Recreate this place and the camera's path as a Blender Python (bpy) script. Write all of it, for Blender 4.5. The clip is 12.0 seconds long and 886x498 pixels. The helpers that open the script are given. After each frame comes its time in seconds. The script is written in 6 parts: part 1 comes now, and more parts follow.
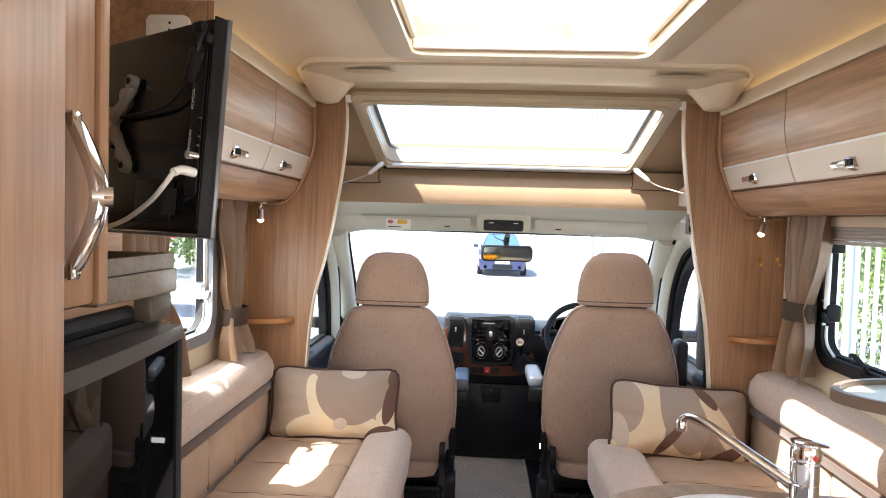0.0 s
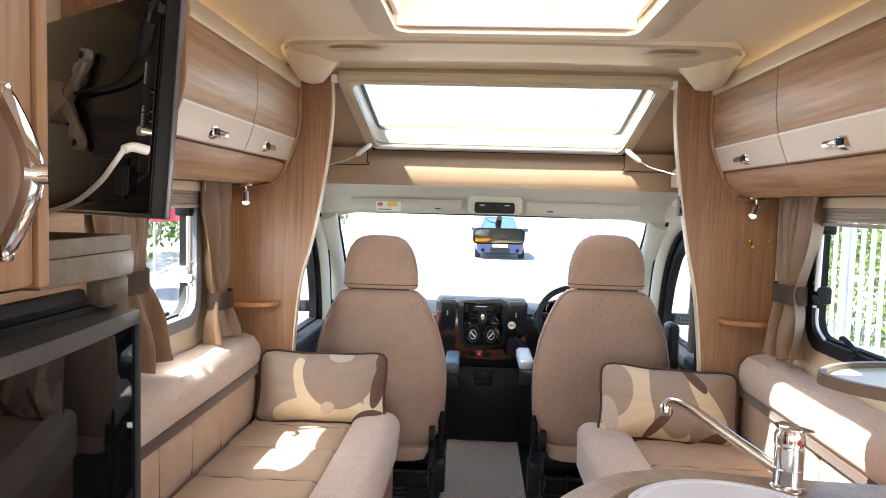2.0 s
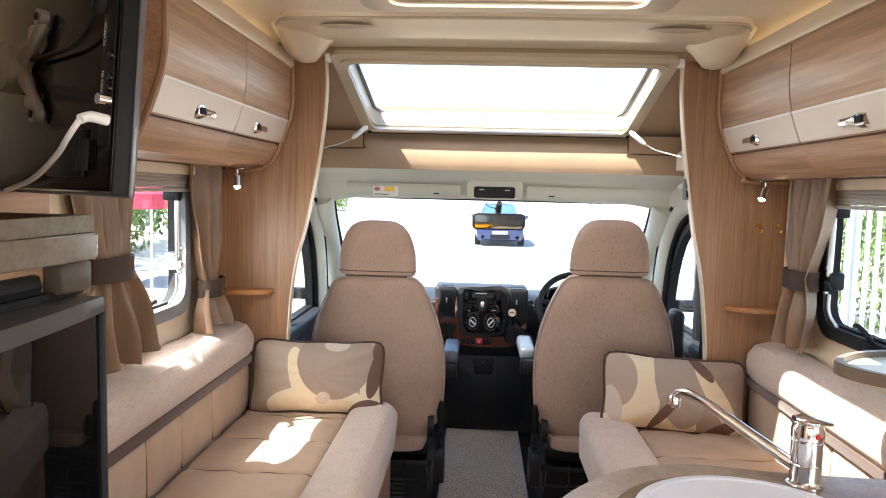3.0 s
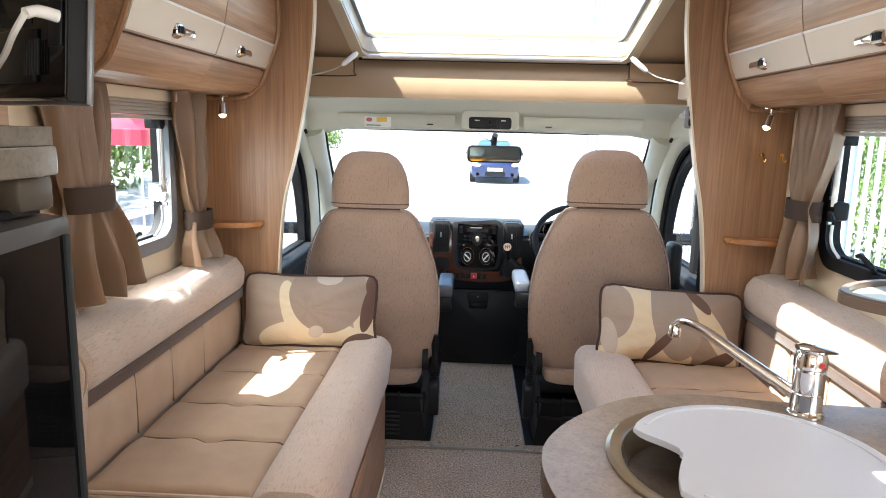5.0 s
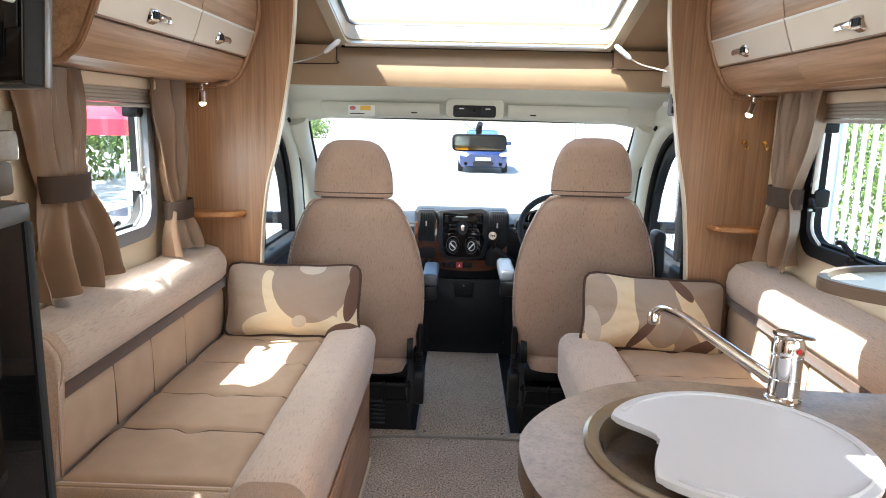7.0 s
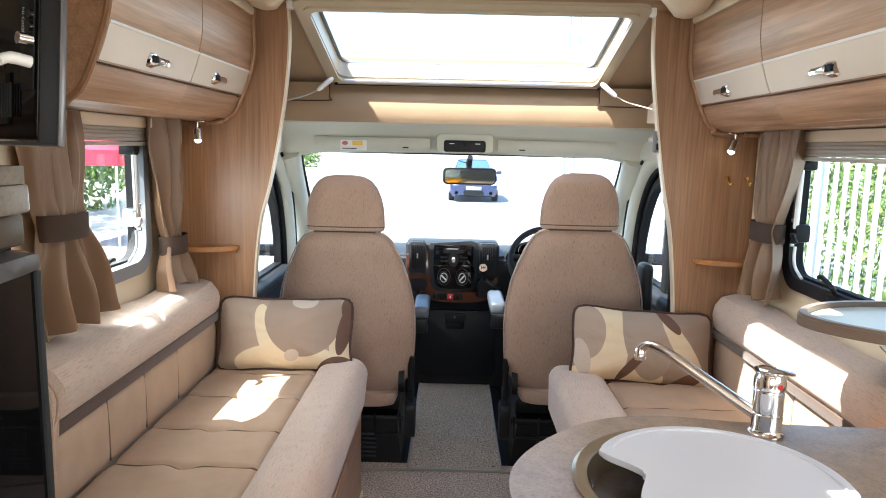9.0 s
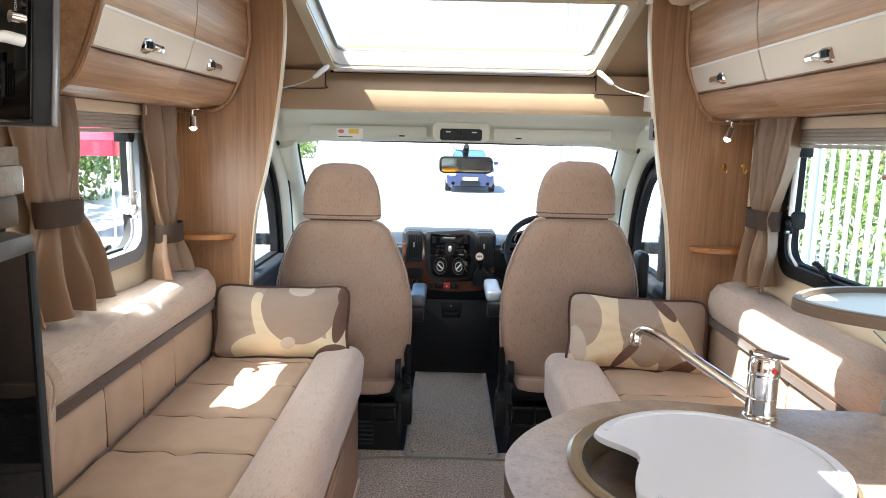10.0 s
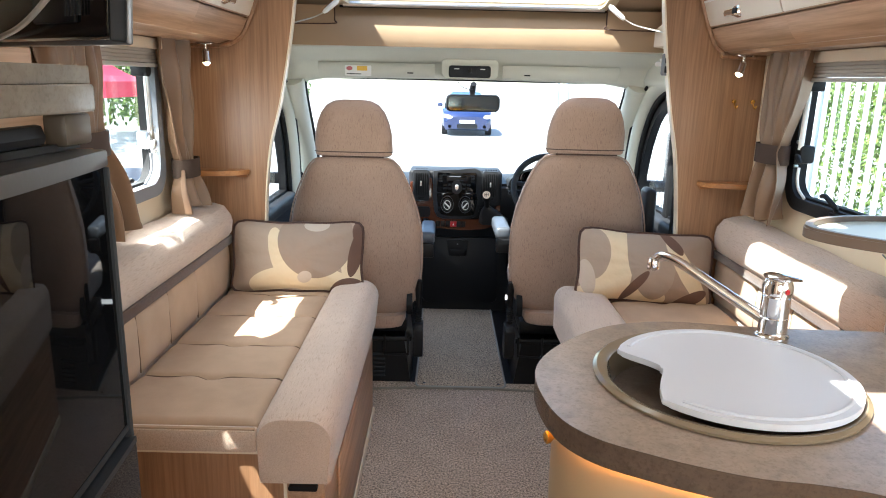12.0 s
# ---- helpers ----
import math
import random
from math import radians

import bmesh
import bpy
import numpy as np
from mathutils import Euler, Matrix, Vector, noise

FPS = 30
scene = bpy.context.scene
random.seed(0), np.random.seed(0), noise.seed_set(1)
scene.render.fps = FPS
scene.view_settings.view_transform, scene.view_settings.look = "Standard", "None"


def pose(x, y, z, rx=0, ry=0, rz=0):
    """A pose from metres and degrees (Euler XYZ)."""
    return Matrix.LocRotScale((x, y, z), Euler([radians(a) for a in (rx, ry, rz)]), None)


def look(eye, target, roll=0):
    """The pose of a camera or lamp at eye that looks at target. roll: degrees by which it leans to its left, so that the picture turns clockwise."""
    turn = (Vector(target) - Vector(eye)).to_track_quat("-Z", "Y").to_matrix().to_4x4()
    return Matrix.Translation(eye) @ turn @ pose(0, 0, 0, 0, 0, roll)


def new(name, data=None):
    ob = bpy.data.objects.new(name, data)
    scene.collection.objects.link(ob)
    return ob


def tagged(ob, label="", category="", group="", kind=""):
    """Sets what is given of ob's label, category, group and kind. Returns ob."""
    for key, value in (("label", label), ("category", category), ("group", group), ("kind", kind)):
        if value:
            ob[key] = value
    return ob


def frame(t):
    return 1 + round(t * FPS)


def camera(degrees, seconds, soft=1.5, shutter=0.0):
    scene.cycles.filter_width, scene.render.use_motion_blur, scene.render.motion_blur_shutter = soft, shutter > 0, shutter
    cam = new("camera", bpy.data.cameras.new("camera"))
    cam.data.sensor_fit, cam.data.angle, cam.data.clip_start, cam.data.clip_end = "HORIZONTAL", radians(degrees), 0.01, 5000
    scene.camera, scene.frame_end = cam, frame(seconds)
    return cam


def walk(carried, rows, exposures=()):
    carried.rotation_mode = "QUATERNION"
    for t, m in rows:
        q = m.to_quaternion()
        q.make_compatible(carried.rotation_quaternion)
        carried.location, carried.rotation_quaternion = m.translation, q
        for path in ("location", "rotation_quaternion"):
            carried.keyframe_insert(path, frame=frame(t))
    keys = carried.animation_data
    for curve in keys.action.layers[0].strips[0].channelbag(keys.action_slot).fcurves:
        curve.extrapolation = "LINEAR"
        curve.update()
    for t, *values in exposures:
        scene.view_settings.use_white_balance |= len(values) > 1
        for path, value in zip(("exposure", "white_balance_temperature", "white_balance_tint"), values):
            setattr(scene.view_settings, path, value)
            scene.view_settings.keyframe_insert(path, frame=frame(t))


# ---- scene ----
cam = camera(65.5, 12.0, 1.0)
PATH = [
    (0, (-0.105, 0.184, 1.453), (-0.212, 2.179, 1.369), 1.7),
    (0.5, (-0.094, 0.191, 1.449), (-0.198, 2.187, 1.37), 1.6),
    (1, (-0.077, 0.212, 1.442), (-0.179, 2.207, 1.347), 1.6),
    (1.5, (-0.063, 0.226, 1.445), (-0.166, 2.219, 1.316), 1.6),
    (2, (-0.064, 0.221, 1.449), (-0.166, 2.214, 1.317), 1.6),
    (2.5, (-0.06, 0.262, 1.444), (-0.162, 2.254, 1.3), 1.5),
    (4.5, (-0.074, 0.357, 1.413), (-0.163, 2.332, 1.114), 1.4),
    (5, (-0.062, 0.367, 1.405), (-0.142, 2.335, 1.059), 1.4),
    (5.5, (-0.055, 0.376, 1.398), (-0.129, 2.34, 1.028), 1.4),
    (6, (-0.052, 0.381, 1.398), (-0.12, 2.339, 0.996), 1.4),
    (6.5, (-0.041, 0.38, 1.398), (-0.098, 2.341, 1.013), 1.4),
    (8.3, (-0.048, 0.346, 1.42), (-0.079, 2.315, 1.071), 1.3),
    (8.5, (-0.049, 0.341, 1.425), (-0.079, 2.314, 1.098), 1.4),
    (9, (-0.042, 0.341, 1.428), (-0.065, 2.319, 1.135), 1.3),
    (9.5, (-0.05, 0.343, 1.418), (-0.068, 2.321, 1.124), 1.3),
    (10, (-0.04, 0.338, 1.417), (-0.053, 2.312, 1.098), 1.3),
    (10.5, (-0.023, 0.332, 1.408), (-0.033, 2.303, 1.071), 1.3),
    (11, (-0.021, 0.308, 1.405), (-0.027, 2.275, 1.043), 1.3),
    (11.5, (-0.056, 0.287, 1.395), (-0.06, 2.245, 0.987), 1.4),
    (12, (-0.109, 0.281, 1.388), (-0.103, 2.224, 0.913), 1.3),
]
walk(cam, [(t, look(eye, target, roll)) for t, eye, target, roll in PATH], [(0.0, 2.38, 6400, 9), (2.5, 2.43, 6350, 8), (6.0, 2.43, 6150, 4), (12.0, 2.46, 6100, 3)])

# ---- light ----
world = bpy.data.worlds.new("sky")
scene.world = world
world.use_nodes = True
wn = world.node_tree.nodes
sky = wn.new("ShaderNodeTexSky")
sky.sky_type = "NISHITA"
sky.sun_disc = False
SUN_WAY = Vector((0.56, 0.29, -1.0)).normalized()
sky.sun_elevation = math.asin(-SUN_WAY.z)
sky.sun_rotation = math.atan2(-SUN_WAY.x, -SUN_WAY.y)
wn["Background"].inputs["Strength"].default_value = 0.15
world.node_tree.links.new(sky.outputs["Color"], wn["Background"].inputs["Color"])
sun = new("sun", bpy.data.lights.new("sun", "SUN"))
sun.data.energy, sun.data.angle, sun.data.color = 5.0, radians(0.5), (1.0, 0.95, 0.87)
sun.matrix_world = look((0, 0, 8), Vector((0, 0, 8)) + SUN_WAY)

# area lamps added to brighten the inside, standing in for sky light at openings
for nm, at, to, w, h, e in (("rear_fill", (0.0, -1.55, 1.30), (0.0, 1.0, 1.0), 1.5, 0.7, 7.0),
                            ("kitchen_fill", (1.07, 0.68, 1.15), (0.0, 0.68, 0.95), 1.05, 0.30, 1.2),
                            ("window_light", (-1.09, 2.38, 1.17), (0.0, 2.38, 0.7), 0.50, 0.28, 1.2),
                            ("rooflight_light", (0.025, 1.97, 2.02), (0.025, 1.97, 0.0), 0.68, 0.66, 0.9)):
    lamp = new(nm, bpy.data.lights.new(nm, "AREA"))
    lamp.data.shape, lamp.data.size, lamp.data.size_y, lamp.data.energy, lamp.data.color = "RECTANGLE", w, h, e, (1.0, 0.97, 0.93)
    lamp.matrix_world = look(at, to)

# ---- materials ----
MATS = {}


def base_mat(name, rough=0.6, metal=0.0):
    m = bpy.data.materials.new(name)
    m.use_nodes = True
    nt = m.node_tree
    b = nt.nodes["Principled BSDF"]
    b.inputs["Roughness"].default_value = rough
    b.inputs["Metallic"].default_value = metal
    MATS[name] = m
    return m, nt, b


def coords(nt, scale=(1, 1, 1), rot=(0, 0, 0)):
    tc = nt.nodes.new("ShaderNodeTexCoord")
    mp = nt.nodes.new("ShaderNodeMapping")
    mp.inputs["Scale"].default_value = scale
    mp.inputs["Rotation"].default_value = rot
    nt.links.new(tc.outputs["Object"], mp.inputs["Vector"])
    return mp.outputs["Vector"]


def noise_tex(nt, vec, scale, detail=3.0, rough=0.55, dist=0.0):
    n = nt.nodes.new("ShaderNodeTexNoise")
    n.inputs["Scale"].default_value = scale
    n.inputs["Detail"].default_value = detail
    n.inputs["Roughness"].default_value = rough
    n.inputs["Distortion"].default_value = dist
    nt.links.new(vec, n.inputs["Vector"])
    return n.outputs["Fac"]


def ramp(nt, fac, stops):
    r = nt.nodes.new("ShaderNodeValToRGB")
    e = r.color_ramp.elements
    while len(e) < len(stops):
        e.new(0.5)
    for k, (p, c) in zip(e, stops):
        k.position, k.color = p, (*c, 1)
    nt.links.new(fac, r.inputs["Fac"])
    return r.outputs["Color"]


def mix(nt, fac, a, b, mode="MIX"):
    m = nt.nodes.new("ShaderNodeMix")
    m.data_type, m.blend_type = "RGBA", mode
    for v, i in ((fac, 0), (a, 6), (b, 7)):
        if isinstance(v, (int, float)):
            m.inputs[i].default_value = v
        elif isinstance(v, tuple):
            m.inputs[i].default_value = (*v, 1)
        else:
            nt.links.new(v, m.inputs[i])
    return m.outputs[2]


def bump(nt, b, height, strength, dist=0.002):
    n = nt.nodes.new("ShaderNodeBump")
    n.inputs["Strength"].default_value = strength
    n.inputs["Distance"].default_value = dist
    nt.links.new(height, n.inputs["Height"])
    nt.links.new(n.outputs["Normal"], b.inputs["Normal"])


def tone(c, k):
    return tuple(min(1.0, v * k) for v in c)


def wood(name, col, along, dark=0.62, rough=0.38):
    """Printed timber foil: long streaks along one axis, with fine pores."""
    m, nt, b = base_mat(name, rough)
    sc = [9.0, 9.0, 9.0]
    sc["xyz".index(along)] = 0.7
    v = coords(nt, tuple(sc))
    big = noise_tex(nt, v, 1.6, 4, 0.6, 0.9)
    sc2 = [90.0, 90.0, 90.0]
    sc2["xyz".index(along)] = 2.5
    v2 = coords(nt, tuple(sc2))
    fine = noise_tex(nt, v2, 1.5, 3, 0.7)
    c1 = ramp(nt, big, [(0.28, tone(col, dark)), (0.45, tone(col, 0.88)), (0.6, col), (0.8, tone(col, 1.16))])
    sc3 = [34.0, 34.0, 34.0]
    sc3["xyz".index(along)] = 1.1
    mid = noise_tex(nt, coords(nt, tuple(sc3)), 1.3, 3, 0.6, 0.5)
    c2 = ramp(nt, fine, [(0.3, (0.72, 0.68, 0.64)), (0.6, (1, 1, 1))])
    c3 = ramp(nt, mid, [(0.34, (0.74, 0.69, 0.64)), (0.56, (1, 1, 1))])
    c4 = mix(nt, 0.75, c1, c3, "MULTIPLY")
    nt.links.new(mix(nt, 0.85, c4, c2, "MULTIPLY"), b.inputs["Base Color"])
    bump(nt, b, fine, 0.12, 0.001)
    return m


def plain(name, col, rough=0.55, metal=0.0, vary=0.06, scale=14.0, relief=0.05, grain=160.0, coat=0.0):
    m, nt, b = base_mat(name, rough, metal)
    v = coords(nt)
    n1 = noise_tex(nt, v, scale * 0.25, 4)
    n2 = noise_tex(nt, v, grain, 2)
    c = ramp(nt, n1, [(0.25, tone(col, 1 - vary)), (0.75, tone(col, 1 + vary))])
    nt.links.new(c, b.inputs["Base Color"])
    if relief:
        bump(nt, b, n2, relief, 0.0015)
    if coat:
        b.inputs["Coat Weight"].default_value = coat
        b.inputs["Coat Roughness"].default_value = 0.05
    return m


def slub_cloth(name, col, dash, along="z", amount=0.6, scale=1.0):
    """Chenille with short darker dashes along one axis."""
    m, nt, b = base_mat(name, 0.95)
    sc = [170.0 * scale] * 3
    sc["xyz".index(along)] = 18.0 * scale
    d = noise_tex(nt, coords(nt, tuple(sc)), 1.0, 2, 0.5)
    soft = noise_tex(nt, coords(nt), 5.0, 4)
    weave = noise_tex(nt, coords(nt), 420.0, 1)
    c0 = ramp(nt, soft, [(0.3, tone(col, 0.9)), (0.7, tone(col, 1.06))])
    f = ramp(nt, d, [(0.56, (0, 0, 0)), (0.68, (amount, amount, amount))])
    c1 = mix(nt, f, c0, dash)
    c2 = ramp(nt, weave, [(0.3, (0.72, 0.72, 0.72)), (0.7, (1.0, 1.0, 1.0))])
    nt.links.new(mix(nt, 0.7, c1, c2, "MULTIPLY"), b.inputs["Base Color"])
    b.inputs["Sheen Weight"].default_value = 0.25
    bump(nt, b, mix(nt, 0.5, weave, d), 0.55, 0.002)
    return m


def shapes_cloth(name, ground, blots):
    """Printed cushion cotton: flat overlapping ovals (centre x, z, half width, half height, turn in degrees, colour)."""
    m, nt, b = base_mat(name, 0.85)
    tc = nt.nodes.new("ShaderNodeTexCoord")
    sep = nt.nodes.new("ShaderNodeSeparateXYZ")
    nt.links.new(tc.outputs["Object"], sep.inputs[0])
    flat = nt.nodes.new("ShaderNodeCombineXYZ")
    nt.links.new(sep.outputs[0], flat.inputs[0])
    nt.links.new(sep.outputs[2], flat.inputs[1])
    c = ground
    for x, z, rx, rz, turn, col in blots:
        mp = nt.nodes.new("ShaderNodeMapping")
        mp.vector_type = "TEXTURE"
        mp.inputs["Location"].default_value = (x, z, 0)
        mp.inputs["Rotation"].default_value = (0, 0, radians(turn))
        mp.inputs["Scale"].default_value = (rx, rz, 1)
        nt.links.new(flat.outputs[0], mp.inputs["Vector"])
        d = nt.nodes.new("ShaderNodeVectorMath")
        d.operation = "LENGTH"
        nt.links.new(mp.outputs["Vector"], d.inputs[0])
        lt = nt.nodes.new("ShaderNodeMath")
        lt.operation = "LESS_THAN"
        lt.inputs[1].default_value = 1.0
        nt.links.new(d.outputs["Value"], lt.inputs[0])
        c = mix(nt, lt.outputs[0], c, col)
    weave = noise_tex(nt, coords(nt), 500.0, 1)
    w = ramp(nt, weave, [(0.3, (0.88, 0.88, 0.88)), (0.7, (1, 1, 1))])
    nt.links.new(mix(nt, 0.6, c, w, "MULTIPLY"), b.inputs["Base Color"])
    bump(nt, b, noise_tex(nt, coords(nt), 14.0, 3), 0.45, 0.014)
    return m


def carpet_mat(name, col, vary=0.35):
    m, nt, b = base_mat(name, 1.0)
    n1 = noise_tex(nt, coords(nt), 130.0, 5, 0.85)
    n2 = noise_tex(nt, coords(nt), 6.0, 3)
    c1 = ramp(nt, n1, [(0.40, tone(col, 1 - vary)), (0.60, tone(col, 1 + vary))])
    c2 = ramp(nt, n2, [(0.3, (0.85, 0.85, 0.85)), (0.7, (1, 1, 1))])
    nt.links.new(mix(nt, 1.0, c1, c2, "MULTIPLY"), b.inputs["Base Color"])
    bump(nt, b, n1, 0.8, 0.004)
    return m


def stone_laminate(name, col):
    m, nt, b = base_mat(name, 0.26)
    n1 = noise_tex(nt, coords(nt), 26.0, 7, 0.72, 0.35)
    n2 = noise_tex(nt, coords(nt), 170.0, 3, 0.65)
    c1 = ramp(nt, n1, [(0.3, tone(col, 0.80)), (0.52, col), (0.75, tone(col, 1.16))])
    c2 = ramp(nt, n2, [(0.32, (0.7, 0.68, 0.66)), (0.5, (1, 1, 1)), (0.72, (1.0, 1.0, 1.0))])
    nt.links.new(mix(nt, 0.6, c1, c2, "MULTIPLY"), b.inputs["Base Color"])
    return m


def clear(name, tint=(1, 1, 1), rough=0.0):
    m = bpy.data.materials.new(name)
    m.use_nodes = True
    nt = m.node_tree
    nt.nodes.clear()
    out = nt.nodes.new("ShaderNodeOutputMaterial")
    tr = nt.nodes.new("ShaderNodeBsdfTransparent")
    tr.inputs["Color"].default_value = (*tint, 1)
    gl = nt.nodes.new("ShaderNodeBsdfGlossy")
    gl.inputs["Roughness"].default_value = rough
    lw = nt.nodes.new("ShaderNodeLayerWeight")
    lw.inputs["Blend"].default_value = 0.5
    pw = nt.nodes.new("ShaderNodeMath")
    pw.operation = "POWER"
    pw.inputs[1].default_value = 4.0
    nt.links.new(lw.outputs["Facing"], pw.inputs[0])
    fr = nt.nodes.new("ShaderNodeMath")
    fr.operation = "MULTIPLY_ADD"
    fr.inputs[1].default_value, fr.inputs[2].default_value = 0.6, 0.025
    nt.links.new(pw.outputs[0], fr.inputs[0])
    mx = nt.nodes.new("ShaderNodeMixShader")
    nt.links.new(fr.outputs[0], mx.inputs[0])
    nt.links.new(tr.outputs[0], mx.inputs[1])
    nt.links.new(gl.outputs[0], mx.inputs[2])
    nt.links.new(mx.outputs[0], out.inputs["Surface"])
    return m


def translucent(name, col):
    """Thin white cloth that lets about half of the light through, spread out."""
    m = bpy.data.materials.new(name)
    m.use_nodes = True
    nt = m.node_tree
    nt.nodes.clear()
    out = nt.nodes.new("ShaderNodeOutputMaterial")
    tl = nt.nodes.new("ShaderNodeBsdfTranslucent")
    df = nt.nodes.new("ShaderNodeBsdfDiffuse")
    tl.inputs["Color"].default_value = df.inputs["Color"].default_value = (*col, 1)
    mx = nt.nodes.new("ShaderNodeMixShader")
    mx.inputs[0].default_value = 0.35
    nt.links.new(tl.outputs[0], mx.inputs[1])
    nt.links.new(df.outputs[0], mx.inputs[2])
    nt.links.new(mx.outputs[0], out.inputs["Surface"])
    return m


def glow(name, col, strength):
    m = bpy.data.materials.new(name)
    m.use_nodes = True
    b = m.node_tree.nodes["Principled BSDF"]
    b.inputs["Emission Color"].default_value = (*col, 1)
    b.inputs["Emission Strength"].default_value = strength
    b.inputs["Base Color"].default_value = (*col, 1)
    return m


WOODC = (0.49, 0.305, 0.19)
wood_y = wood("wood_grain_lengthways", WOODC, "y")
wood_z = wood("wood_grain_upright", (0.37, 0.205, 0.112), "z", 0.66)
# lighter copy of the upright wood: stronger light on the tall unit, as colour
wood_near = wood("lit_wood_upright", (0.45, 0.27, 0.16), "z", 0.66)
shelf_wood = wood("amber_wood", (0.45, 0.20, 0.07), "x", 0.8)
dash_wood = wood("burr_wood", (0.10, 0.031, 0.015), "x", 0.5, 0.15)
cream = plain("cream_vinyl", (0.76, 0.66, 0.53), 0.6, vary=0.03, relief=0.12, grain=500)
cream_gloss = plain("cream_gloss", (0.70, 0.60, 0.46), 0.32, vary=0.02, relief=0.0)
frame_cream = plain("frame_cream", (0.50, 0.42, 0.30), 0.38, vary=0.03, relief=0.0)
band_mat = plain("cream_band", (0.66, 0.57, 0.47), 0.35, vary=0.02, relief=0.0)
cab_trim = plain("pale_cab_plastic", (0.60, 0.60, 0.52), 0.6, vary=0.03, relief=0.15, grain=700)
suede = plain("taupe_suede", (0.36, 0.25, 0.155), 0.85, vary=0.08, relief=0.15, grain=400)
wall_cream = plain("wall_board", (0.74, 0.62, 0.46), 0.55, vary=0.04, relief=0.08, grain=300)
dark = plain("black_plastic", (0.009, 0.009, 0.010), 0.45, vary=0.15, relief=0.15, grain=600)
gloss_black = plain("gloss_black", (0.004, 0.004, 0.0045), 0.025, vary=0.05, relief=0.0)
char = plain("charcoal_plastic", (0.020, 0.021, 0.024), 0.5, vary=0.1, relief=0.2, grain=600)
# armrest vinyl, with the blue of the sky light put into its colour
arm_vinyl = plain("sky_tinted_vinyl", (0.060, 0.068, 0.082), 0.38, vary=0.08, relief=0.15, grain=500)
rubber = plain("rubber", (0.012, 0.012, 0.013), 0.7, vary=0.1, relief=0.1)
grey_frame = plain("grey_frame", (0.16, 0.17, 0.19), 0.4, vary=0.06, relief=0.05)
chrome = plain("chrome", (0.82, 0.82, 0.84), 0.09, 1.0, vary=0.02, relief=0.0)
steel = plain("brushed_metal", (0.6, 0.6, 0.6), 0.3, 1.0, vary=0.05, relief=0.1)
brass = plain("brass", (0.8, 0.52, 0.16), 0.2, 1.0, vary=0.05, relief=0.0)
white = plain("white_plastic", (0.8, 0.8, 0.78), 0.4, vary=0.02, relief=0.0)
board_white = plain("white_board", (0.57, 0.555, 0.575), 0.35, vary=0.02, relief=0.03)
# sink cream darkened to put the shade of the covered bowl into it
sink_mat = plain("shaded_cream_sink", (0.20, 0.146, 0.092), 0.2, vary=0.04, relief=0.0)
seat_cloth = slub_cloth("seat_chenille", (0.42, 0.29, 0.222), (0.13, 0.08, 0.06), "z", 0.42, 2.3)
pale_cloth = slub_cloth("pale_chenille", (0.55, 0.43, 0.345), (0.30, 0.215, 0.155), "y", 0.5, 1.9)
tan_suede = plain("tan_suede", (0.40, 0.283, 0.197), 0.95, vary=0.07, scale=60, relief=0.25, grain=350)
panel_suede = plain("panel_suede", (0.42, 0.31, 0.222), 0.95, vary=0.08, scale=40, relief=0.25, grain=350)
brown_band = slub_cloth("brown_band", (0.085, 0.05, 0.037), (0.05, 0.03, 0.02), "y", 0.4)
tie_cloth = plain("tie_cloth", (0.050, 0.030, 0.021), 0.85, vary=0.12, relief=0.3, grain=500)
piping = plain("brown_piping", (0.055, 0.025, 0.018), 0.8, vary=0.1, relief=0.1)
curtain_mat = plain("satin_curtain", (0.22, 0.138, 0.086), 0.36, vary=0.10, relief=0.12, grain=900)
blind_mat = plain("pleated_blind", (0.42, 0.39, 0.35), 0.8, vary=0.05, relief=0.1)
carpet = carpet_mat("carpet", (0.40, 0.32, 0.262), 0.8)
mat_pile = carpet_mat("mat_pile", (0.36, 0.288, 0.22), 0.85)
stone = stone_laminate("stone_laminate", (0.30, 0.222, 0.165))
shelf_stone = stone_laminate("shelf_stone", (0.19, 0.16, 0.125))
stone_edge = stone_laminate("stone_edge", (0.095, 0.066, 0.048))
tray_mat = plain("pale_green_tray", (0.55, 0.53, 0.42), 0.35, vary=0.04, relief=0.0)
glass = clear("glass")
tint_glass = clear("acrylic", (0.93, 0.95, 0.94))
mirror_mat = plain("mirror", (0.8, 0.82, 0.82), 0.03, 1.0, vary=0.0, relief=0.0)
red_mat = plain("red_plastic", (0.6, 0.03, 0.04), 0.3, vary=0.04, relief=0.0)
yellow_mat = plain("yellow_print", (0.8, 0.5, 0.08), 0.5, vary=0.02, relief=0.0)
gloss_black.node_tree.nodes["Principled BSDF"].inputs["Specular IOR Level"].default_value = 0.35
for m in (dark, char, rubber):
    m.node_tree.nodes["Principled BSDF"].inputs["Specular IOR Level"].default_value = 0.2
tray_rim = plain("brown_rim", (0.15, 0.10, 0.07), 0.4, vary=0.1)
lamp_glow = glow("spot_glow", (1.0, 0.78, 0.5), 4.0)
sun_limit_cloth = translucent("sun_limit_cloth", (0.85, 0.85, 0.83))
led_glow = glow("led_glow", (1.0, 0.34, 0.01), 5.0)
strip_glow = glow("strip_glow", (1.0, 0.8, 0.45), 0.9)

# ---- building helpers ----
BASE = {}


def thing(name, at, label, category, group="", kind=""):
    ob = new(name)
    ob.location = at
    ob.empty_display_size = 0.1
    BASE[ob] = Vector(at)
    return tagged(ob, label, category, group, kind)


